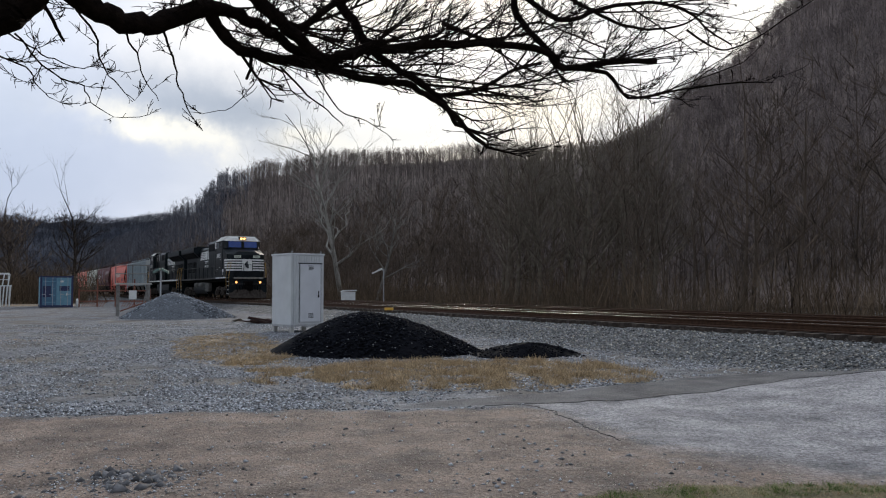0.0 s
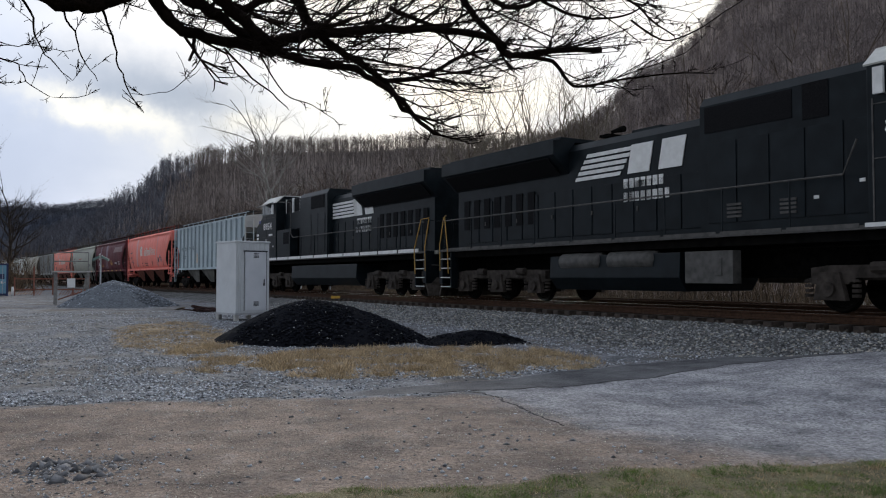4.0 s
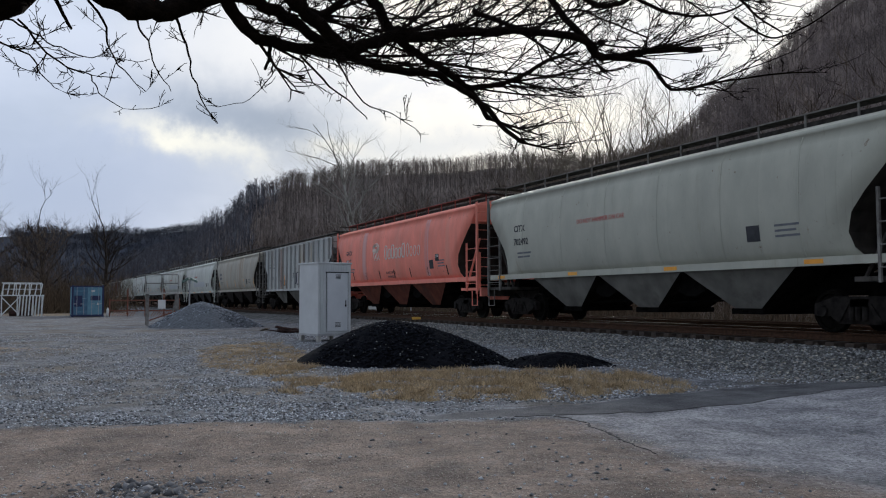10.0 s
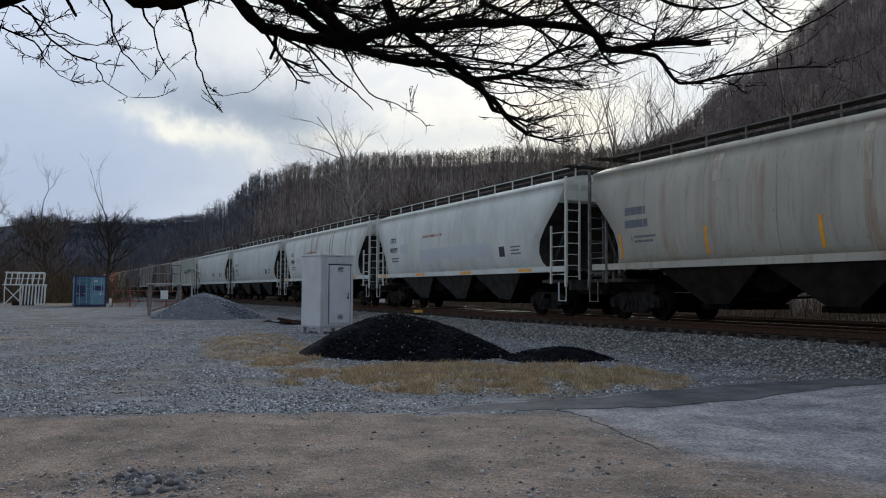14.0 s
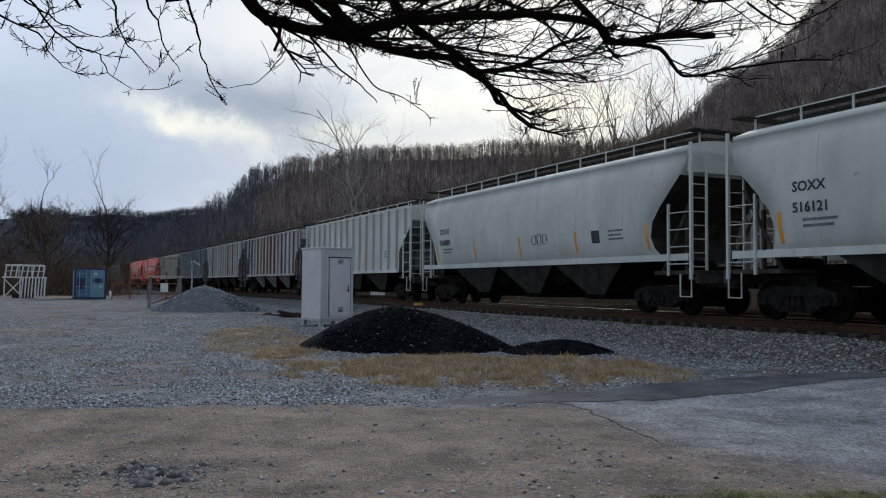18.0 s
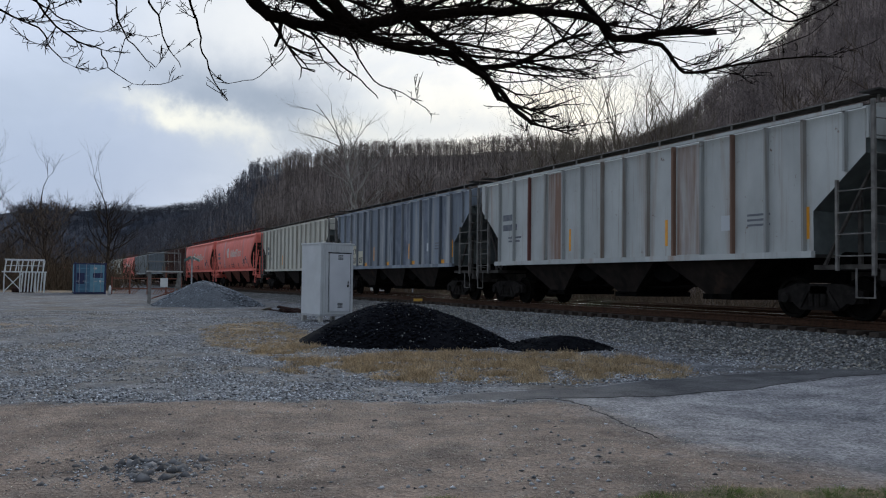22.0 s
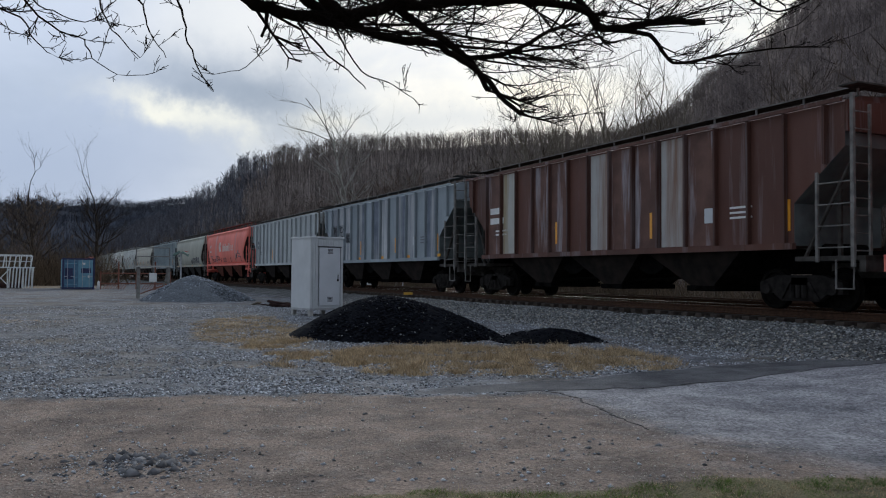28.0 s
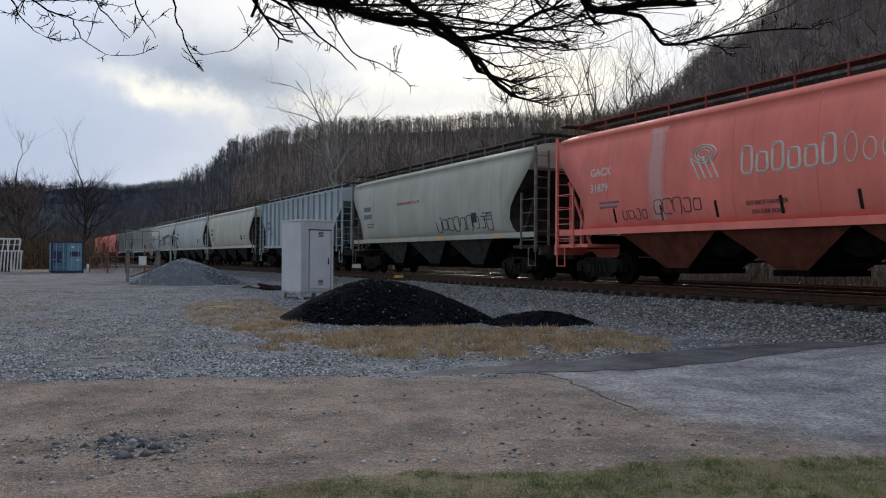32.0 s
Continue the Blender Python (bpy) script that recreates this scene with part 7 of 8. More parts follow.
def scatter(name, kinds, places, material, label, category="trees"):
    """Many of a kind in one mesh. places: (kind, x, y, z, height, turn, width)."""
    vs, fs, k = [], [], 0
    for i, x, y, z, h, a, w in places:
        v, f = kinds[i]
        c, s = math.cos(a), math.sin(a)
        q = np.empty_like(v)
        q[:, 0] = (v[:, 0] * c - v[:, 1] * s) * h * w + x
        q[:, 1] = (v[:, 0] * s + v[:, 1] * c) * h * w + y
        q[:, 2] = v[:, 2] * h + z
        vs.append(q)
        fs.append(f + k)
        k += len(v)
    v, f = np.concatenate(vs), np.concatenate(fs)
    me = bpy.data.meshes.new(name)
    me.vertices.add(len(v))
    me.vertices.foreach_set("co", v.ravel())
    me.loops.add(f.size)
    me.loops.foreach_set("vertex_index", f.ravel())
    me.polygons.add(len(f))
    me.polygons.foreach_set("loop_start", np.arange(0, f.size, 3, dtype=np.int32))
    me.polygons.foreach_set("loop_total", np.full(len(f), 3, np.int32))
    me.update()
    me.materials.append(material)
    return tagged(new(name, me), label, category, kind="stuff")


rnd = random.Random(11)
EDGE = [forest_tree(20 + i, 28, 15, 0.12, 0.5, 0.0065) for i in range(6)]
SLOPE = [light_tree(40 + i) for i in range(8)]
THICKET = [thicket(80 + i, 22) for i in range(5)]
CREST = [ridge_tree(60 + i) for i in range(8)]


def woods_edge():
    out = []
    for _ in range(760):
        s = rnd.uniform(-330, 75)
        c = 13 + 42 * rnd.random() ** 1.3
        p = line(s, c)
        h = rnd.uniform(7, 15.5) * (0.75 + 0.25 * step(13, 24, c))
        out.append((rnd.randrange(6), p.x, p.y, land(p.x, p.y) - 0.1, h, rnd.uniform(0, 6.28), rnd.uniform(0.7, 1.1)))
    return out


scatter("woods", EDGE, woods_edge(), WOOD_TWIG, "bare grey-brown trees of the wood beyond the tracks")


def brush_rows():
    out = []
    for _ in range(4200):
        s = rnd.uniform(-330, 75)
        c = 9.5 + 26 * rnd.random() ** 1.6
        p = line(s, c)
        out.append((rnd.randrange(5), p.x, p.y, land(p.x, p.y) - 0.05, 0.8 + 4.2 * rnd.random() ** 1.7, rnd.uniform(0, 6.28), rnd.uniform(0.45, 1.2)))
    return out


scatter("brush", THICKET, brush_rows(), BRUSH, "dry brown brush along the foot of the wood", "brush")


def hill_trees(h, count, b0, b1, u0, u1, low, high, power=1.0):
    out = []
    for _ in range(count):
        b, u = rnd.uniform(b0, b1), u0 + (u1 - u0) * rnd.random() ** power
        p = hill_point(h, b, u)
        if beyond(p.x, p.y) < 13:
            continue
        out.append((rnd.randrange(len(SLOPE)), p.x, p.y, p.z - 0.3, rnd.uniform(low, high), rnd.uniform(0, 6.28), rnd.uniform(0.75, 1.15)))
    return out


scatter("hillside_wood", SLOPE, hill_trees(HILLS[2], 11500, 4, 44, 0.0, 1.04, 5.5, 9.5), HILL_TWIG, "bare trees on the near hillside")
# ridge bark lightened so that the ridge looks hazy
RIDGE_TWIG = mat("haze_pale_ridge_bark", (0.1, 0.085, 0.078), (0.26, 0.22, 0.2), 0.1, 0.95, bump=0, spread=0.6, spec=0.1)
# cooler bark carries the haze over the ridge's far end
VALLEY_TWIG = mat("haze_grey_bark", (0.06, 0.062, 0.075), (0.16, 0.165, 0.19), 0.1, 0.95, bump=0, spread=0.6, spec=0.1)
ridge = hill_trees(HILLS[1], 8200, -24, 16, 0.0, 0.94, 5.5, 9.5) + hill_trees(HILLS[1], 2100, -24, 16, 0.93, 1.03, 5, 8.5)
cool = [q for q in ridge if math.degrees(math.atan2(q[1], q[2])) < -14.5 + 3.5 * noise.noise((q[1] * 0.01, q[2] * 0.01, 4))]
kept = set(id(q) for q in cool)
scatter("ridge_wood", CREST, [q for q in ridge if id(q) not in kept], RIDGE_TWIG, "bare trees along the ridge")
scatter("valley_wood", CREST, cool, VALLEY_TWIG, "bare wood on the falling end of the ridge, tinted blue-grey as haze")
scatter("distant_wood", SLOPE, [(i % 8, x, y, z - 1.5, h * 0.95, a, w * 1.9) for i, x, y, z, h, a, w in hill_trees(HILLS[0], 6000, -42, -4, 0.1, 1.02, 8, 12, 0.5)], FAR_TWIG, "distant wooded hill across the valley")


def left_woods():
    t, b = [], []
    for _ in range(150):
        a, r = radians(rnd.uniform(-41, -22.5)), rnd.uniform(98, 165)
        x, y = r * math.sin(a), r * math.cos(a)
        if beyond(x, y) < -14:
            t.append((rnd.randrange(6), x, y, land(x, y), rnd.uniform(6.5, 11), rnd.uniform(0, 6.28), 1.25))
    for _ in range(1300):
        a, r = radians(rnd.uniform(-41, -21)), rnd.uniform(93, 170)
        x, y = r * math.sin(a), r * math.cos(a)
        if beyond(x, y) < -9:
            b.append((rnd.randrange(5), x, y, land(x, y), 1.8 + 5.2 * rnd.random() ** 1.8, rnd.uniform(0, 6.28), rnd.uniform(0.6, 1.5)))
    return t, b


t, b = left_woods()
scatter("yard_edge_wood", EDGE, t, WOOD_TWIG, "bare trees closing off the yard")
scatter("yard_edge_brush", THICKET, b, BRUSH, "brown undergrowth closing off the yard", "brush")


# single trees
def grow(me, rnd, p, d, length, r, depth, spread=0.6, lift=0.25, sides=5, crook=0.16):
    """A limb that bends and forks."""
    pts, radii = [p.copy()], [r]
    n = 4
    for i in range(n):
        d = (d + Vector((rnd.gauss(0, crook), rnd.gauss(0, crook), lift * 0.22 + rnd.gauss(0, crook * 0.5)))).normalized()
        p = p + d * (length / n)
        pts.append(p.copy())
        radii.append(r * (1 - 0.62 * (i + 1) / n))
    me.tube(pts, radii, sides if depth > 1 else 3, cap=False)
    if depth <= 0:
        return
    for i in range(3 if depth > 1 else 4):
        k = rnd.randint(1, n)
        t = rnd.uniform(0, 6.28)
        e = (d + Vector((math.cos(t), math.sin(t), rnd.uniform(-0.1, 0.5))) * spread).normalized()
        grow(me, rnd, pts[k], e, length * rnd.uniform(0.5, 0.78), radii[k] * 0.72, depth - 1, spread, lift, sides, crook)


def single_tree(name, label, x, y, seed, height, boughs, material, lean=(0, 0), trunk_r=0.22, first=0.3, crook=0.16):
    rnd = random.Random(seed)
    ob = thing(name, label, "tree", pose(x, y, land(x, y) - 0.1))
    top = Vector((lean[0] * height, lean[1] * height, height * 0.62))
    path = [Vector((0, 0, 0)).lerp(top, u) + Vector((0.25 * math.sin(u * 4), 0.2 * math.sin(u * 3 + 1), 0)) * u for u in (0, 0.2, 0.4, 0.6, 0.8, 1.0)]
    part("trunk", Mesh().tube(path, [trunk_r * (1 - 0.7 * i / 5) for i in range(6)], 8), material, ob, smooth=True)
    crown = Mesh()
    for i in range(boughs):
        u = first + (1 - first) * i / (boughs - 1)
        k = min(4, int(u * 5))
        o = path[k].lerp(path[k + 1], u * 5 - k)
        t = i * 2.4 + rnd.uniform(-0.4, 0.4)
        d = Vector((math.cos(t), math.sin(t), rnd.uniform(0.5, 1.2))).normalized()
        grow(crown, rnd, o, d, height * rnd.uniform(0.24, 0.36) * (1.15 - 0.5 * u), trunk_r * (0.5 - 0.25 * u), 3, crook=crook)
    grow(crown, rnd, path[-1], Vector((lean[0], lean[1], 1)).normalized(), height * 0.34, trunk_r * 0.3, 3, crook=crook)
    part("crown", crown, material, ob)
    return ob


GREY_BARK = mat("grey_sycamore_bark", (0.11, 0.1, 0.088), (0.24, 0.225, 0.2), 4, 0.9, bump=0.3, dirt=(0.07, 0.058, 0.046), dirt_amount=0.5)
single_tree("sycamore", "pale-limbed bare sycamore leaning over the brush", -11.6, 97, 5, 25, 13, PALE_BARK, (-0.12, 0), 0.36, 0.32, 0.3)
single_tree("sycamore", "pale-limbed bare sycamore at the wood's edge", -6.6, 80, 9, 14.5, 9, GREY_BARK, (0.16, 0), 0.17, 0.35, 0.28)
single_tree("bare_tree", "slender bare tree at the edge of the yard", -44.5, 100, 21, 14.5, 14, DARK_TWIG, (0.02, 0), 0.3, 0.35)
single_tree("bare_tree", "forked bare tree at the edge of the yard", -52.5, 101, 22, 14.5, 13, DARK_TWIG, (-0.03, 0), 0.32, 0.3)
single_tree("bare_tree", "tall bare tree behind the white frame", -57, 96, 23, 15, 10, DARK_TWIG, (-0.05, 0), 0.3, 0.3)
TAN_TWIG = mat("tan_tree_bark", (0.09, 0.075, 0.058), (0.2, 0.172, 0.135), 3, 0.95, bump=0.2, spec=0.1)
for i in range(24):
    b = rnd.uniform(3.6, 14.4)
    a, r = radians(b), rnd.uniform(60, 84)
    x, y = r * math.sin(a), r * math.cos(a)
    tall = 0.215 + 0.04 * step(4, 8, b) - 0.02 * step(11, 14.5, b)
    single_tree("bare_tree", "tall thin bare tree standing above the wood", x, y, 30 + i, r * tall * rnd.uniform(0.9, 1.1) + 2.0, 9, TAN_TWIG, (rnd.uniform(-0.06, 0.06), 0), 0.2, 0.3)
for i in range(18):
    a, r = radians(rnd.uniform(12, 38)), rnd.uniform(36, 62)
    x, y = r * math.sin(a), r * math.cos(a)
    if beyond(x, y) > 14:
        single_tree("bare_tree", "slender bare tree in the wood", x, y, 50 + i, rnd.uniform(11, 16), 7, WOOD_TWIG, (rnd.uniform(-0.06, 0.06), 0), 0.13, 0.4)


# ---- the tree over the camera ----
OLD_LIMBS = [   # thickness at both ends, places along the limb
    (0.085, 0.0600, [(-2.13, 2.72, 2.88), (-1.85, 2.76, 2.6), (-1.59, 2.78, 2.63), (-1.52, 2.8, 2.69), (-1.43, 2.82, 2.79)]),
    (0.050, 0.0400, [(-1.48, 2.92, 2.83), (-1.39, 3.0, 2.77), (-1.29, 3.09, 2.72), (-1.18, 3.17, 2.72), (-1.08, 3.24, 2.78), (-0.98, 3.32, 2.85)]),
    (0.032, 0.0100, [(-0.98, 3.32, 2.85), (-0.97, 3.38, 2.8), (-0.89, 3.44, 2.71), (-0.78, 3.49, 2.68), (-0.65, 3.55, 2.67), (-0.52, 3.6, 2.66), (-0.35, 3.66, 2.62), (-0.16, 3.71, 2.61), (-0.05, 3.77, 2.57), (0.08, 3.83, 2.49), (0.16, 3.89, 2.41), (0.26, 3.95, 2.34)]),
    (0.034, 0.0200, [(-0.98, 3.32, 2.85), (-0.91, 3.38, 2.85), (-0.82, 3.44, 2.82), (-0.73, 3.5, 2.78), (-0.62, 3.57, 2.71), (-0.54, 3.63, 2.67)]),
    (0.035, 0.0140, [(-0.87, 3.22, 2.94), (-0.74, 3.3, 2.85), (-0.67, 3.37, 2.79), (-0.59, 3.45, 2.73), (-0.51, 3.53, 2.67), (-0.34, 3.6, 2.74), (-0.15, 3.67, 2.77), (0.04, 3.75, 2.81), (0.29, 3.82, 2.83), (0.54, 3.9, 2.82), (0.64, 3.98, 2.75), (0.87, 4.05, 2.8), (1.16, 4.12, 2.83)]),
    (0.022, 0.0150, [(-0.74, 3.52, 2.86), (-0.62, 3.55, 2.83), (-0.5, 3.58, 2.93), (-0.36, 3.61, 3.01)]),
    (0.028, 0.0120, [(-0.51, 3.61, 3.05), (-0.39, 3.67, 2.89), (-0.33, 3.72, 2.8), (-0.24, 3.78, 2.73), (-0.11, 3.83, 2.66), (0.03, 3.88, 2.56), (0.1, 3.94, 2.45)]),
    (0.020, 0.0030, [(0.38, 3.91, 3.12), (0.44, 3.97, 2.98), (0.6, 4.03, 2.84), (0.67, 4.09, 2.79), (0.9, 4.15, 2.77), (0.99, 4.21, 2.69), (1.07, 4.26, 2.66), (1.33, 4.32, 2.72), (1.64, 4.37, 2.77), (1.82, 4.42, 2.79)]),
    (0.016, 0.0040, [(0.32, 3.81, 3.16), (0.61, 3.9, 2.98), (0.85, 3.98, 3.06), (1.11, 4.06, 3.12), (1.33, 4.14, 3.1), (1.48, 4.23, 3.02), (1.63, 4.32, 2.97)]),
    (0.014, 0.0080, [(-0.02, 3.93, 2.6), (0.15, 3.96, 2.62), (0.27, 3.98, 2.67), (0.4, 4.0, 2.75), (0.54, 4.02, 2.79)]),
    (0.007, 0.0030, [(1.35, 4.21, 3.02), (1.49, 4.28, 2.96), (1.61, 4.34, 2.95), (1.79, 4.39, 3.03), (1.98, 4.45, 3.16), (2.19, 4.5, 3.3)]),
    (0.012, 0.0040, [(0.62, 4.01, 3.17), (0.81, 4.07, 3.08), (1.0, 4.13, 3.02), (1.18, 4.19, 3.02), (1.36, 4.25, 3.07), (1.5, 4.31, 3.18)]),
    (0.013, 0.0040, [(0.03, 3.92, 2.97), (0.21, 3.97, 2.91), (0.33, 4.02, 2.91), (0.43, 4.06, 2.99), (0.56, 4.11, 3.03), (0.7, 4.16, 2.99), (0.92, 4.22, 2.92)]),
    (0.011, 0.0070, [(-1.55, 3.02, 2.77), (-1.52, 3.08, 2.68), (-1.51, 3.13, 2.64)]),
    (0.008, 0.0020, [(-1.45, 3.02, 2.77), (-1.36, 3.08, 2.65), (-1.37, 3.13, 2.58), (-1.33, 3.19, 2.49), (-1.26, 3.24, 2.42)]),
    (0.007, 0.0020, [(-1.27, 3.13, 2.68), (-1.23, 3.17, 2.6), (-1.21, 3.2, 2.51), (-1.16, 3.24, 2.42)]),
    (0.008, 0.0020, [(-1.14, 3.23, 2.71), (-1.11, 3.26, 2.61), (-1.09, 3.29, 2.49), (-1.05, 3.32, 2.38), (-1.0, 3.35, 2.31)]),
    (0.006, 0.0020, [(-1.67, 2.93, 2.63), (-1.62, 3.01, 2.6), (-1.55, 3.08, 2.56), (-1.47, 3.16, 2.54), (-1.4, 3.23, 2.56)]),
    (0.006, 0.0020, [(-1.7, 2.83, 2.53), (-1.55, 2.9, 2.47), (-1.54, 2.97, 2.42), (-1.51, 3.04, 2.38)]),
    (0.006, 0.0020, [(-1.61, 2.93, 2.61), (-1.49, 2.99, 2.47), (-1.39, 3.04, 2.43), (-1.38, 3.09, 2.38), (-1.31, 3.14, 2.33)]),
    (0.013, 0.0080, [(-0.83, 3.48, 2.67), (-0.83, 3.48, 2.62), (-0.85, 3.48, 2.57)]),
    (0.004, 0.0015, [(-0.77, 3.43, 2.61), (-0.84, 3.47, 2.51), (-0.95, 3.51, 2.44), (-1.09, 3.54, 2.43)]),
    (0.008, 0.0030, [(-0.7, 3.48, 2.63), (-0.58, 3.54, 2.51), (-0.5, 3.59, 2.45), (-0.43, 3.64, 2.39)]),
    (0.006, 0.0020, [(-0.55, 3.53, 2.62), (-0.45, 3.61, 2.46), (-0.33, 3.67, 2.42), (-0.21, 3.74, 2.35)]),
]


def overhead_tree():
    rnd = random.Random(3)
    ob = thing("old_tree", "old dark-barked tree whose bare limbs hang over the yard", "tree", pose(0, 0, 0))
    part("trunk", Mesh().tube([(-4.3, 2.3, -0.2), (-4.2, 2.35, 0.8), (-4.15, 2.45, 2.0), (-4.0, 2.6, 3.2), (-3.7, 2.8, 4.2)], [0.42, 0.32, 0.28, 0.24, 0.16], 14), BARK, ob, smooth=True)
    a = Vector(OLD_LIMBS[0][2][0])
    part("limb", Mesh().tube([(-4.1, 2.55, 2.7), (-3.4, 2.75, 2.9), a], [0.15, 0.12, 0.086], 10), BARK, ob, smooth=True)

    def fine(me, p, d, length, r, depth, bend=0.08):
        if p.x > 1.4:
            length, depth = length * 0.4, min(depth, 1)
        pts, radii = [p.copy()], [r]
        n = 4
        for i in range(n):
            d = (d + Vector((rnd.gauss(0, bend), rnd.gauss(0, bend), rnd.gauss(0.03, bend)))).normalized()
            low = 0.265 - 0.06 * step(-0.15, 0.15, p.x) + 0.085 * step(0.3, 0.8, p.x)     # twigs turn up to the light
            q = p + d * length / n
            if (q.z - 1.6) / q.y < low + 0.012 and d.z < 0.02:
                if i > 0:
                    break
                d = Vector((d.x, d.y, 0.45 * d.z)).normalized()
            p = p + d * length / n
            pts.append(p.copy())
            radii.append(max(0.0015, r * (1 - 0.55 * (i + 1) / n)))
            if rnd.random() < 0.7:      # buds and spurs
                e = (d + Vector((rnd.gauss(0, 0.9), rnd.gauss(0, 0.9), rnd.gauss(0, 0.9)))).normalized()
                me.tube([p, p + e * rnd.uniform(0.01, 0.035)], [max(0.0016, r * 0.7), 0.001], 3, cap=False)
        me.tube(pts, radii, 4, cap=False)
        if depth > 0:
            for _ in range(rnd.randint(2, 4)):
                k = rnd.randint(1, len(pts) - 1)
                e = (d + Vector((rnd.gauss(0.08, 0.45), rnd.gauss(0, 0.45), rnd.gauss(0.05, 0.42)))).normalized()
                fine(me, pts[k], e, length * rnd.uniform(0.35, 0.75), radii[k] * 0.7, depth - 1)

    for i, (r0, r1, pts) in enumerate(OLD_LIMBS):
        pts = [Vector(p) for p in pts]
        smooth = []
        for j in range(len(pts) - 1):
            q = [pts[max(0, j - 1)], pts[j], pts[j + 1], pts[min(len(pts) - 1, j + 2)]]
            for u in (0, 0.25, 0.5, 0.75):
                smooth.append(0.5 * ((2 * q[1]) + (q[2] - q[0]) * u + (2 * q[0] - 5 * q[1] + 4 * q[2] - q[3]) * u * u + (3 * q[1] - q[0] - 3 * q[2] + q[3]) * u ** 3))
        smooth.append(pts[-1])
        n = len(smooth)
        rad = [(0.98 if i < 13 else 0.75) * (r0 + (r1 - r0) * (j / (n - 1)) ** 0.8) * (1 + 0.14 * noise.noise((j * 0.9, i * 3.1, 0))) for j in range(n)]
        smooth = [p + Vector((noise.noise((j * 0.6, i, 1)), 0, noise.noise((j * 0.6, i, 2)))) * (min(0.02, rad[j] * 0.8) if i < 13 else 0.012) for j, p in enumerate(smooth)]
        limb = part("limb", Mesh().tube(smooth, rad, 9 if r0 > 0.01 else 5), BARK, ob, smooth=True)
        twigs = Mesh()
        length = sum((smooth[j + 1] - smooth[j]).length for j in range(n - 1))
        count = int(length * (7 if i in (7, 8, 10, 11) else 17 if r0 > 0.012 else 11 if i < 13 else 22 if i in (17, 18, 19) else 10))
        if i < 2:
            count = int(length * 9)
        if 2 <= i < 10:     # side branches
            for _ in range(int(length * 9)):
                j = rnd.randint(n // 6, n - 1)
                d = (smooth[j] - smooth[j - 1]).normalized()
                e = (d * 0.9 + Vector((rnd.gauss(0.3, 0.3), rnd.gauss(0, 0.4), rnd.gauss(0.0, 0.36)))).normalized()
                fine(twigs, smooth[j], e, rnd.uniform(0.25, 0.75), min(rad[j] * 0.6, rnd.uniform(0.004, 0.009)), 2, 0.045)
        for _ in range(count):
            j = rnd.randint(1, n - 1)
            d = (smooth[j] - smooth[j - 1]).normalized()
            e = d * 0.55 + Vector((rnd.gauss(0, 0.55), rnd.gauss(0, 0.5), rnd.gauss(0.3 if smooth[j].x < 0.2 else 0.12, 0.55)))
            if e.z < -0.35 and i < 13:
                e.z *= 0.3
            e.normalize()
            big = r0 > 0.012
            fine(twigs, smooth[j], e, rnd.uniform(0.08, 0.24 if i < 2 else 0.4 if big else 0.14), min(rad[j] * 0.5, rnd.uniform(0.0022, 0.005) if big else 0.0024), 2 if big else 1)
        tagged(part("spray", twigs, BARK, limb), kind="stuff")
    return ob


overhead_tree()

# ---- loose stone and grass ----
def stone_kind(seed):
    rnd = random.Random(seed)
    v = [Vector(q) for q in ((1, 0, 0), (-1, 0, 0), (0, 1, 0), (0, -1, 0), (0, 0, 1), (0, 0, -1))]
    v = [q * rnd.uniform(0.6, 1.1) + Vector((rnd.uniform(-0.3, 0.3), rnd.uniform(-0.3, 0.3), rnd.uniform(-0.2, 0.2))) for q in v]
    f = [(0, 2, 4), (2, 1, 4), (1, 3, 4), (3, 0, 4), (2, 0, 5), (1, 2, 5), (3, 1, 5), (0, 3, 5)]
    return np.array([(q.x, q.y, q.z * 0.7) for q in v], np.float32), np.array(f, np.int32)


STONES = [stone_kind(i) for i in range(8)]
TAN_STONE = mat("pale_tan_stone", (0.3, 0.27, 0.22), (0.5, 0.47, 0.42), 14, 0.9, bump=0.2, spread=0.5, spec=0.25)
RUBBLE = mat("dark_rubble", (0.07, 0.07, 0.075), (0.2, 0.2, 0.205), 10, 0.9, bump=0.3, spread=0.5, spec=0.2)
rnd = random.Random(77)


def stones(name, count, where, size, material, label):
    out = []
    while len(out) < count:
        x, y, z = where()
        s = size * rnd.uniform(0.5, 1.5)
        out.append((rnd.randrange(8), x, y, z + s * 0.2, s, rnd.uniform(0, 6.28), rnd.uniform(0.8, 1.4)))
    scatter(name, STONES, out, material, label, "stones")


def on_shoulder():
    s = 35 - 75 * rnd.random() ** 1.25
    c = toe(s) - 0.2 + (-1.4 - toe(s) + 0.2) * rnd.random()
    p = line(s, c)
    return p.x, p.y, land(p.x, p.y)


def on_yard():
    r = 6.5 + 32 * rnd.random() ** 1.5
    a = radians(rnd.uniform(-33, 33))
    x, y = r * math.sin(a), r * math.cos(a)
    d, asp, dry, g, strip = zones(x, y)
    if asp > 0.4 or (d > 0.3 and rnd.random() < 0.985) or noise.noise((x * 0.6, y * 0.6, 4)) + 0.5 * noise.noise((x * 2, y * 2, 4)) < rnd.uniform(-0.5, 0.35) or g > 0.4 or beyond(x, y) > -3:
        return on_yard()
    return x, y, land(x, y)


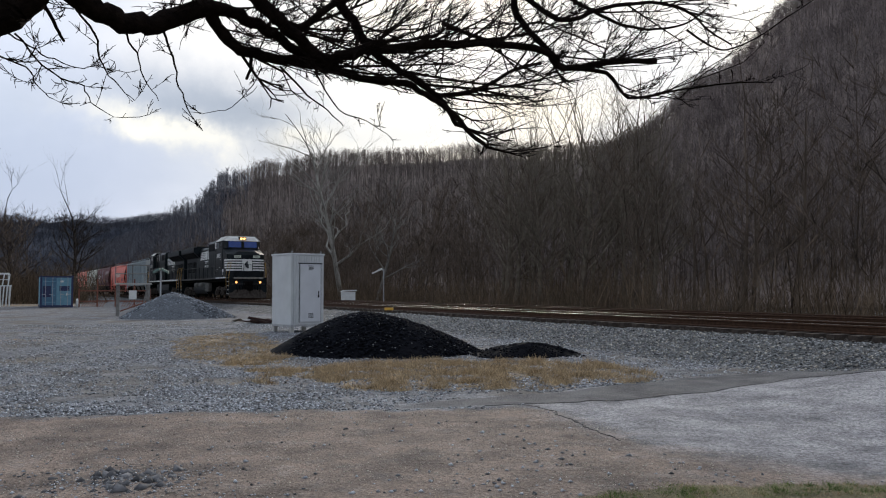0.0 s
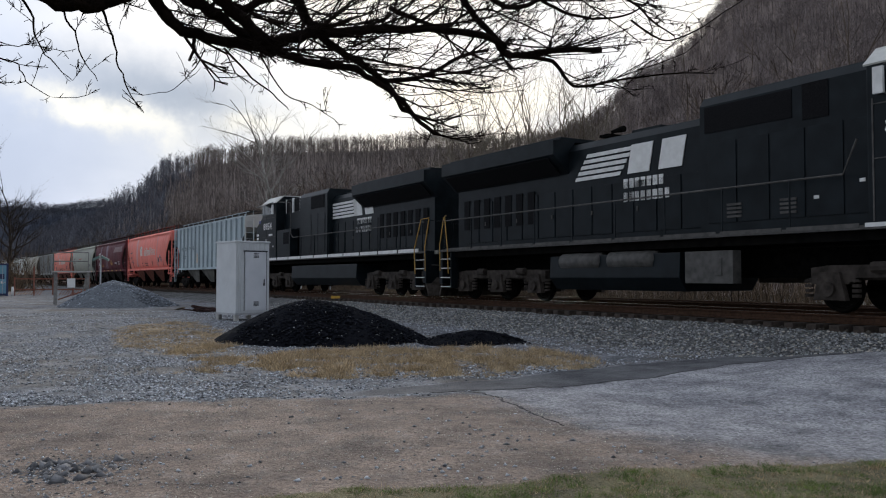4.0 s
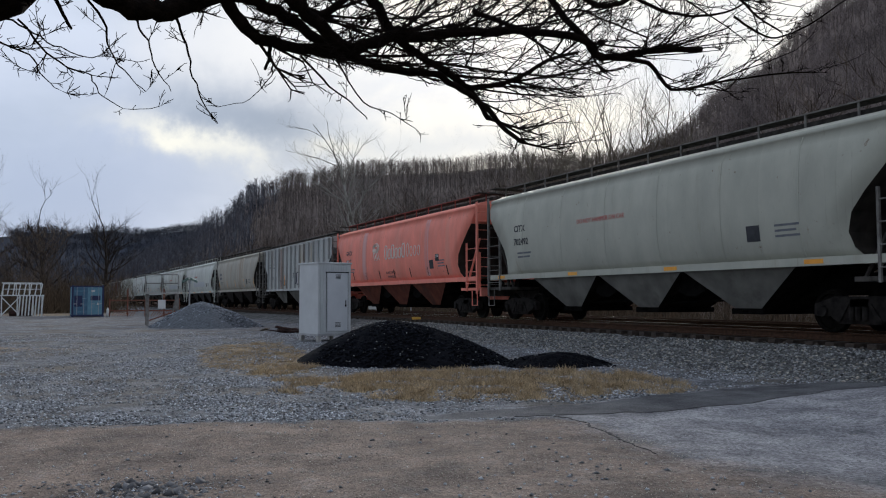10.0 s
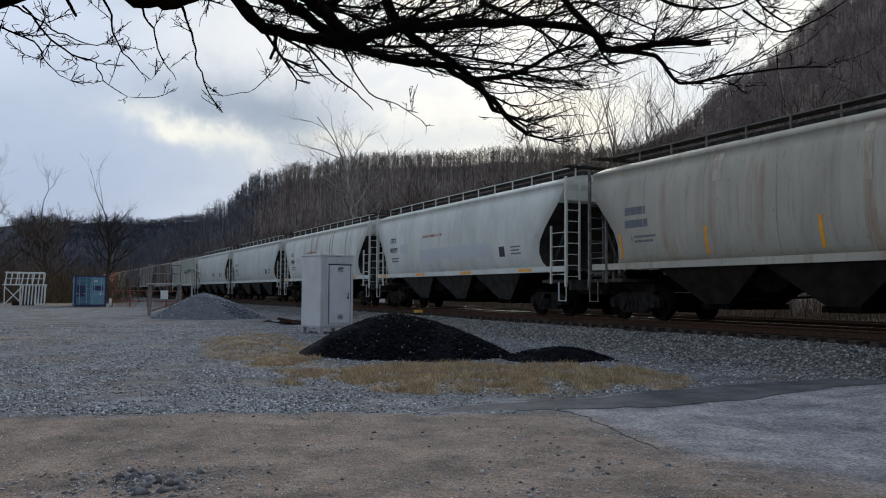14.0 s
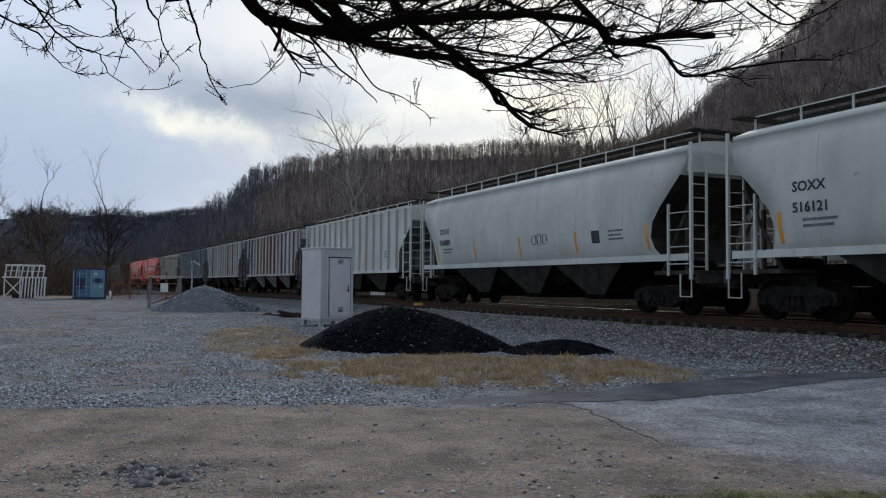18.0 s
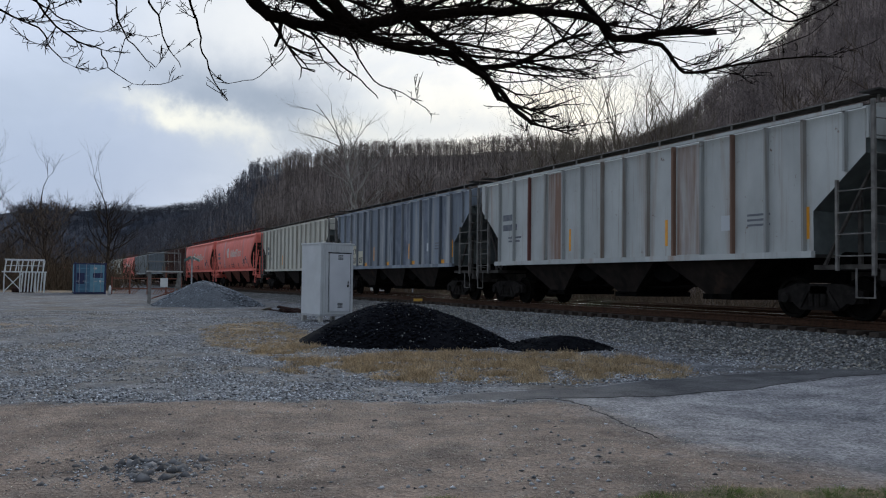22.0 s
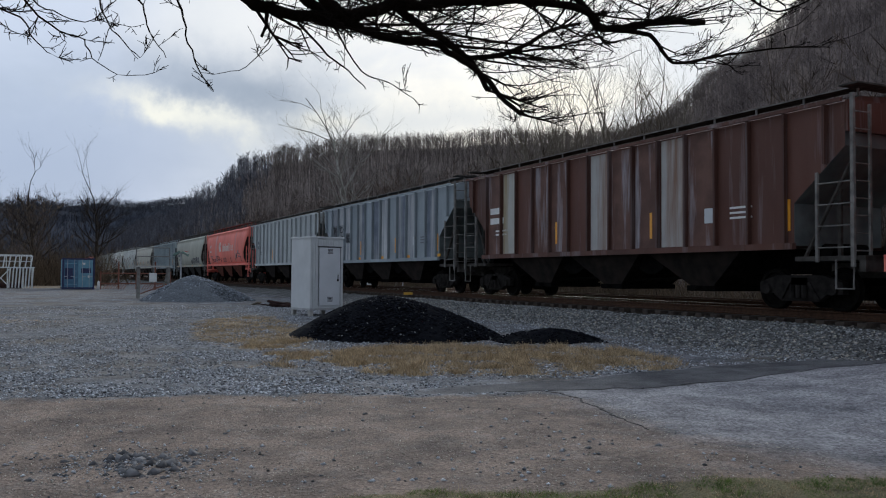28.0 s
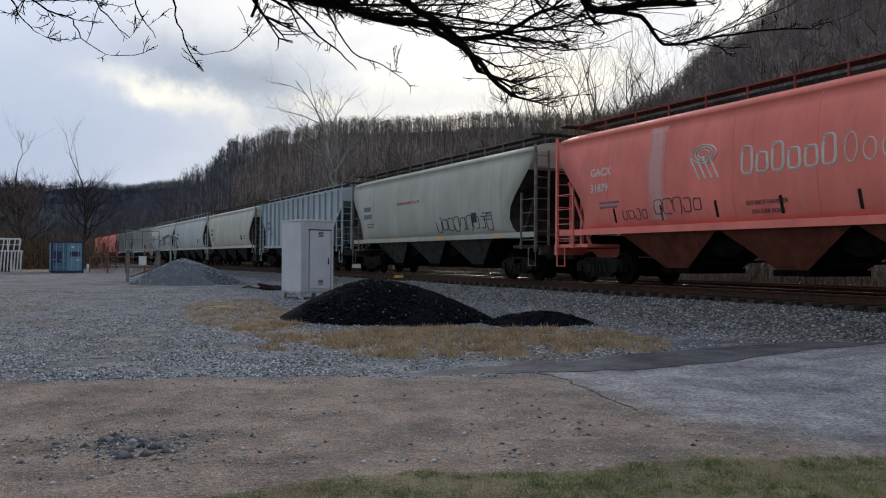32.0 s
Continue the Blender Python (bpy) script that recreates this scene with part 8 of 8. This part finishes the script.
BED_STONE = mat("oily_ballast", (0.035, 0.029, 0.025), (0.11, 0.094, 0.08), 14, 0.9, bump=0.2, spread=0.7, spec=0.2)
stones("ballast", 48000, on_shoulder, 0.026, STONE, "grey crushed-stone ballast on the track shoulder")
stones("ballast_pale", 9000, on_shoulder, 0.027, TAN_STONE, "paler tan stones among the ballast")
stones("ballast_between", 14000, lambda: (lambda p: (p.x, p.y, land(p.x, p.y)))(line(rnd.uniform(-45, 30), rnd.uniform(-1.4, 5.6))), 0.045, BED_STONE, "dark ballast between the rails")
YARD_STONE = mat("yard_stone", (0.115, 0.122, 0.135), (0.49, 0.51, 0.54), 14, 0.9, bump=0.2, spread=0.8, spec=0.25)
stones("yard_gravel", 52000, on_yard, 0.0185, YARD_STONE, "loose grey gravel of the yard")


def on_lane():
    x, y = rnd.uniform(-7.5, 3.2), 5.6 + 5.8 * rnd.random() ** 1.3
    d, asp, dry, g, strip = zones(x, y)
    if g > 0.4 or d < 0.3 or noise.noise((x * 0.9, y * 1.6, 8)) + 0.6 * noise.noise((x * 3, y * 4, 8)) < rnd.uniform(-0.6, 0.5):
        return on_lane()
    return x, y, land(x, y)


stones("lane_grit", 9000, on_lane, 0.0075, TAN_STONE, "fine grit pressed into the dirt lane")
def on_pothole():
    x, y = -2.72 + 0.42 * rnd.gauss(0, 0.75), 7.05 + 0.36 * rnd.gauss(0, 0.8)
    return x, y, land(x, y) - 0.012


stones("pothole_blocks", 45, on_pothole, 0.055, RUBBLE, "broken grey blocks in a pothole of the dirt lane")
stones("pothole_rubble", 220, on_pothole, 0.028, RUBBLE, "rubble in a pothole of the dirt lane")
stones("pothole_grit", 500, lambda: (lambda p: (p[0] * 1.6 + 1.63, p[1] * 1.3 - 2.1, land(p[0] * 1.6 + 1.63, p[1] * 1.3 - 2.1)))(on_pothole()), 0.011, YARD_STONE, "grey grit scattered round the pothole")


def on_mound(x, y, rx, ry, h, turn, shift, slope=1.6):
    def place():
        a, u = rnd.uniform(0, 6.28), rnd.random() ** 0.6
        px, py = rx * u * math.cos(a) * 0.95, ry * u * math.sin(a) * 0.95
        q = 1 - u
        z = h * (1 - u ** slope)
        px += shift * q * rx
        c, s = math.cos(radians(turn)), math.sin(radians(turn))
        return x + px * c - py * s, y + px * s + py * c, land(x, y) + z
    return place


stones("mound_flecks", 520, on_mound(-1.62, 20.7, 2.72, 1.9, 0.95, -5, -0.12), 0.026, STONE, "pale stones scattered over the black mound")
stones("mound_cinders", 6000, on_mound(-1.62, 20.7, 2.72, 1.9, 0.95, -5, -0.12), 0.042, BLACK_STONE, "black cinder lumps on the mound")
stones("mound_cinders_low", 700, on_mound(1.95, 19.7, 1.55, 0.85, 0.3, -4, 0.12), 0.028, BLACK_STONE, "black cinder lumps on the low run-out")
stones("gravel_mound_stones", 5000, on_mound(-13.8, 43.5, 3.1, 2.6, 1.3, 0, -0.1, 1.3), 0.055, BLUE_STONE, "crushed stones on the blue-grey mound")

DRY_BLADE = mat("dry_grass_blade", (0.26, 0.19, 0.11), (0.6, 0.47, 0.3), 3, 0.9, bump=0, spread=0.6, spec=0.15)
GREEN_BLADE = mat("winter_grass_blade", (0.06, 0.12, 0.025), (0.2, 0.27, 0.07), 3, 0.9, bump=0, spread=0.5, spec=0.15)


def tuft(seed, n, lean):
    r = random.Random(seed)
    v, f = [], []
    for _ in range(n):
        o = Vector((r.gauss(0, 0.35), r.gauss(0, 0.35), 0))
        d = Vector((r.gauss(0, lean), r.gauss(0, lean), 1)).normalized()
        twig_tri(v, f, o, d, r.uniform(0.3, 1.0), 0.026, r)
    return np.array([tuple(q) for q in v], np.float32), np.array(f, np.int32)


TUFTS = [tuft(i, 20, 0.75) for i in range(6)]


def tufts(name, count, area, zone, low, high, material, label, need=0.5):
    out, tries = [], 0
    while len(out) < count and tries < count * 40:
        tries += 1
        x, y = rnd.uniform(area[0], area[1]), rnd.uniform(area[2], area[3])
        k = zones(x, y)[zone] * (0.6 + 1.9 * noise.noise((x * 1.7, y * 1.7, 6)) + 0.7 * noise.noise((x * 5, y * 5, 1)) if zone == 2 else 0.75 + 1.4 * noise.noise((x * 2.3, y * 2.3, 3)) if material is GREEN_BLADE else 1)
        if k > need * rnd.uniform(0.7, 1.3):
            out.append((rnd.randrange(6), x, y, land(x, y) - 0.01, rnd.uniform(low, high), rnd.uniform(0, 6.28), rnd.uniform(0.7, 1.3)))
    scatter(name, TUFTS, out, material, label, "grass")


tufts("dry_grass", 3400, (-4.8, 4.8, 12.5, 19.2), 2, 0.05, 0.22, DRY_BLADE, "dry straw-coloured grass before the black mound")
tufts("dry_grass_strip", 1100, (-9.5, -2, 16, 29), 2, 0.04, 0.15, DRY_BLADE, "thin dry grass running back to the cabin")
tufts("lawn_dry", 2600, (-3, 6, 4.2, 7.4), 3, 0.03, 0.075, DRY_BLADE, "dead grass of the lawn's edge", 0.45)
tufts("lawn", 4600, (-3, 6, 4.2, 7.3), 3, 0.03, 0.08, GREEN_BLADE, "short green winter grass at the lawn's edge", 0.6)


def crack(pts, label):
    me = Mesh()
    for i, ((x0, y0), (x1, y1)) in enumerate(zip(pts, pts[1:])):
        w0, w1 = (max(0.001, (0.013 + 0.022 * noise.noise((k * 0.45, 0, 8))) * step(0, 25, k)) for k in (i, i + 1))
        z0, z1 = land(x0, y0) + 0.006, land(x1, y1) + 0.006
        me.add([(x0 - w0, y0, z0), (x0 + w0, y0, z0), (x1 + w1, y1, z1), (x1 - w1, y1, z1), (x0 - w0, y0, z0 - 0.03), (x0 + w0, y0, z0 - 0.03), (x1 + w1, y1, z1 - 0.03), (x1 - w1, y1, z1 - 0.03)],
               [(0, 1, 2, 3), (0, 4, 5, 1), (1, 5, 6, 2), (2, 6, 7, 3), (3, 7, 4, 0)])
    tagged(part("asphalt_crack", me, CRACK_DARK, None), label, "crack", kind="structure")


crack([(near_line(CRACK, y) + 0.09 * noise.noise((y * 3.1, 2, 0)) + 0.05 * noise.noise((y * 11, 5, 0)), y) for y in (8.7 + 2.8 * i / 59 for i in range(60))], "dark ragged crack along the broken asphalt edge")
# shadow of the strip's raised edge, drawn as a thin dark ribbon
crack([(x, near_line(STRIP_NEAR, x) + 0.08 * noise.noise((x * 2.1, 2, 0)) + 0.04 * noise.noise((x * 9, 5, 0))) for x in (0.6 + 8.4 * i / 79 for i in range(80))], "ragged edge of the newer asphalt strip with its shadow drawn dark")


# ---- what moves ----
def rolling(offset, t, flip=0):
    """Pose of a vehicle whose middle is offset metres along the train at 7 s."""
    s = offset + SPEED * (t - 7.0)
    a, b = line(s - 6.9, 0, RAIL_Z), line(s + 6.9, 0, RAIL_Z)
    d = b - a
    return Matrix.Translation((a + b) / 2) @ Matrix.Rotation(math.atan2(d.y, d.x) + radians(flip), 4, "Z")


def motions():
    times = [0.5 * i for i in range(65)]
    for ob, offset in TRAIN:
        walk(ob, [(t, rolling(offset, t)) for t in times])
    for ob, offset, flip in LOCOS:
        walk(ob, [(t, rolling(offset, t, flip)) for t in times])
    # all wheels of one size turn alike: the first of each kind is keyed, the others share its keys
    shared = {}
    for vehicle, flip in [(v[0], 0) for v in TRAIN] + [(v[0], v[2]) for v in LOCOS]:
        for w in vehicle.children_recursive:
            if base_name(w) != "wheelset":
                continue
            place = w.matrix_basis.translation.copy()
            key = (round(place.x, 3), round(place.z, 3), flip)
            if key not in shared:
                rate = SPEED / place.z * (-1 if flip else 1)
                walk(w, [(i / FPS, Matrix.Translation(place) @ Matrix.Rotation(rate * i / FPS, 4, "Y")) for i in range(961)])
                shared[key] = w.animation_data
            else:
                w.rotation_mode = "QUATERNION"
                w.animation_data_create()
                w.animation_data.action = shared[key].action
                w.animation_data.action_slot = shared[key].action_slot


motions()
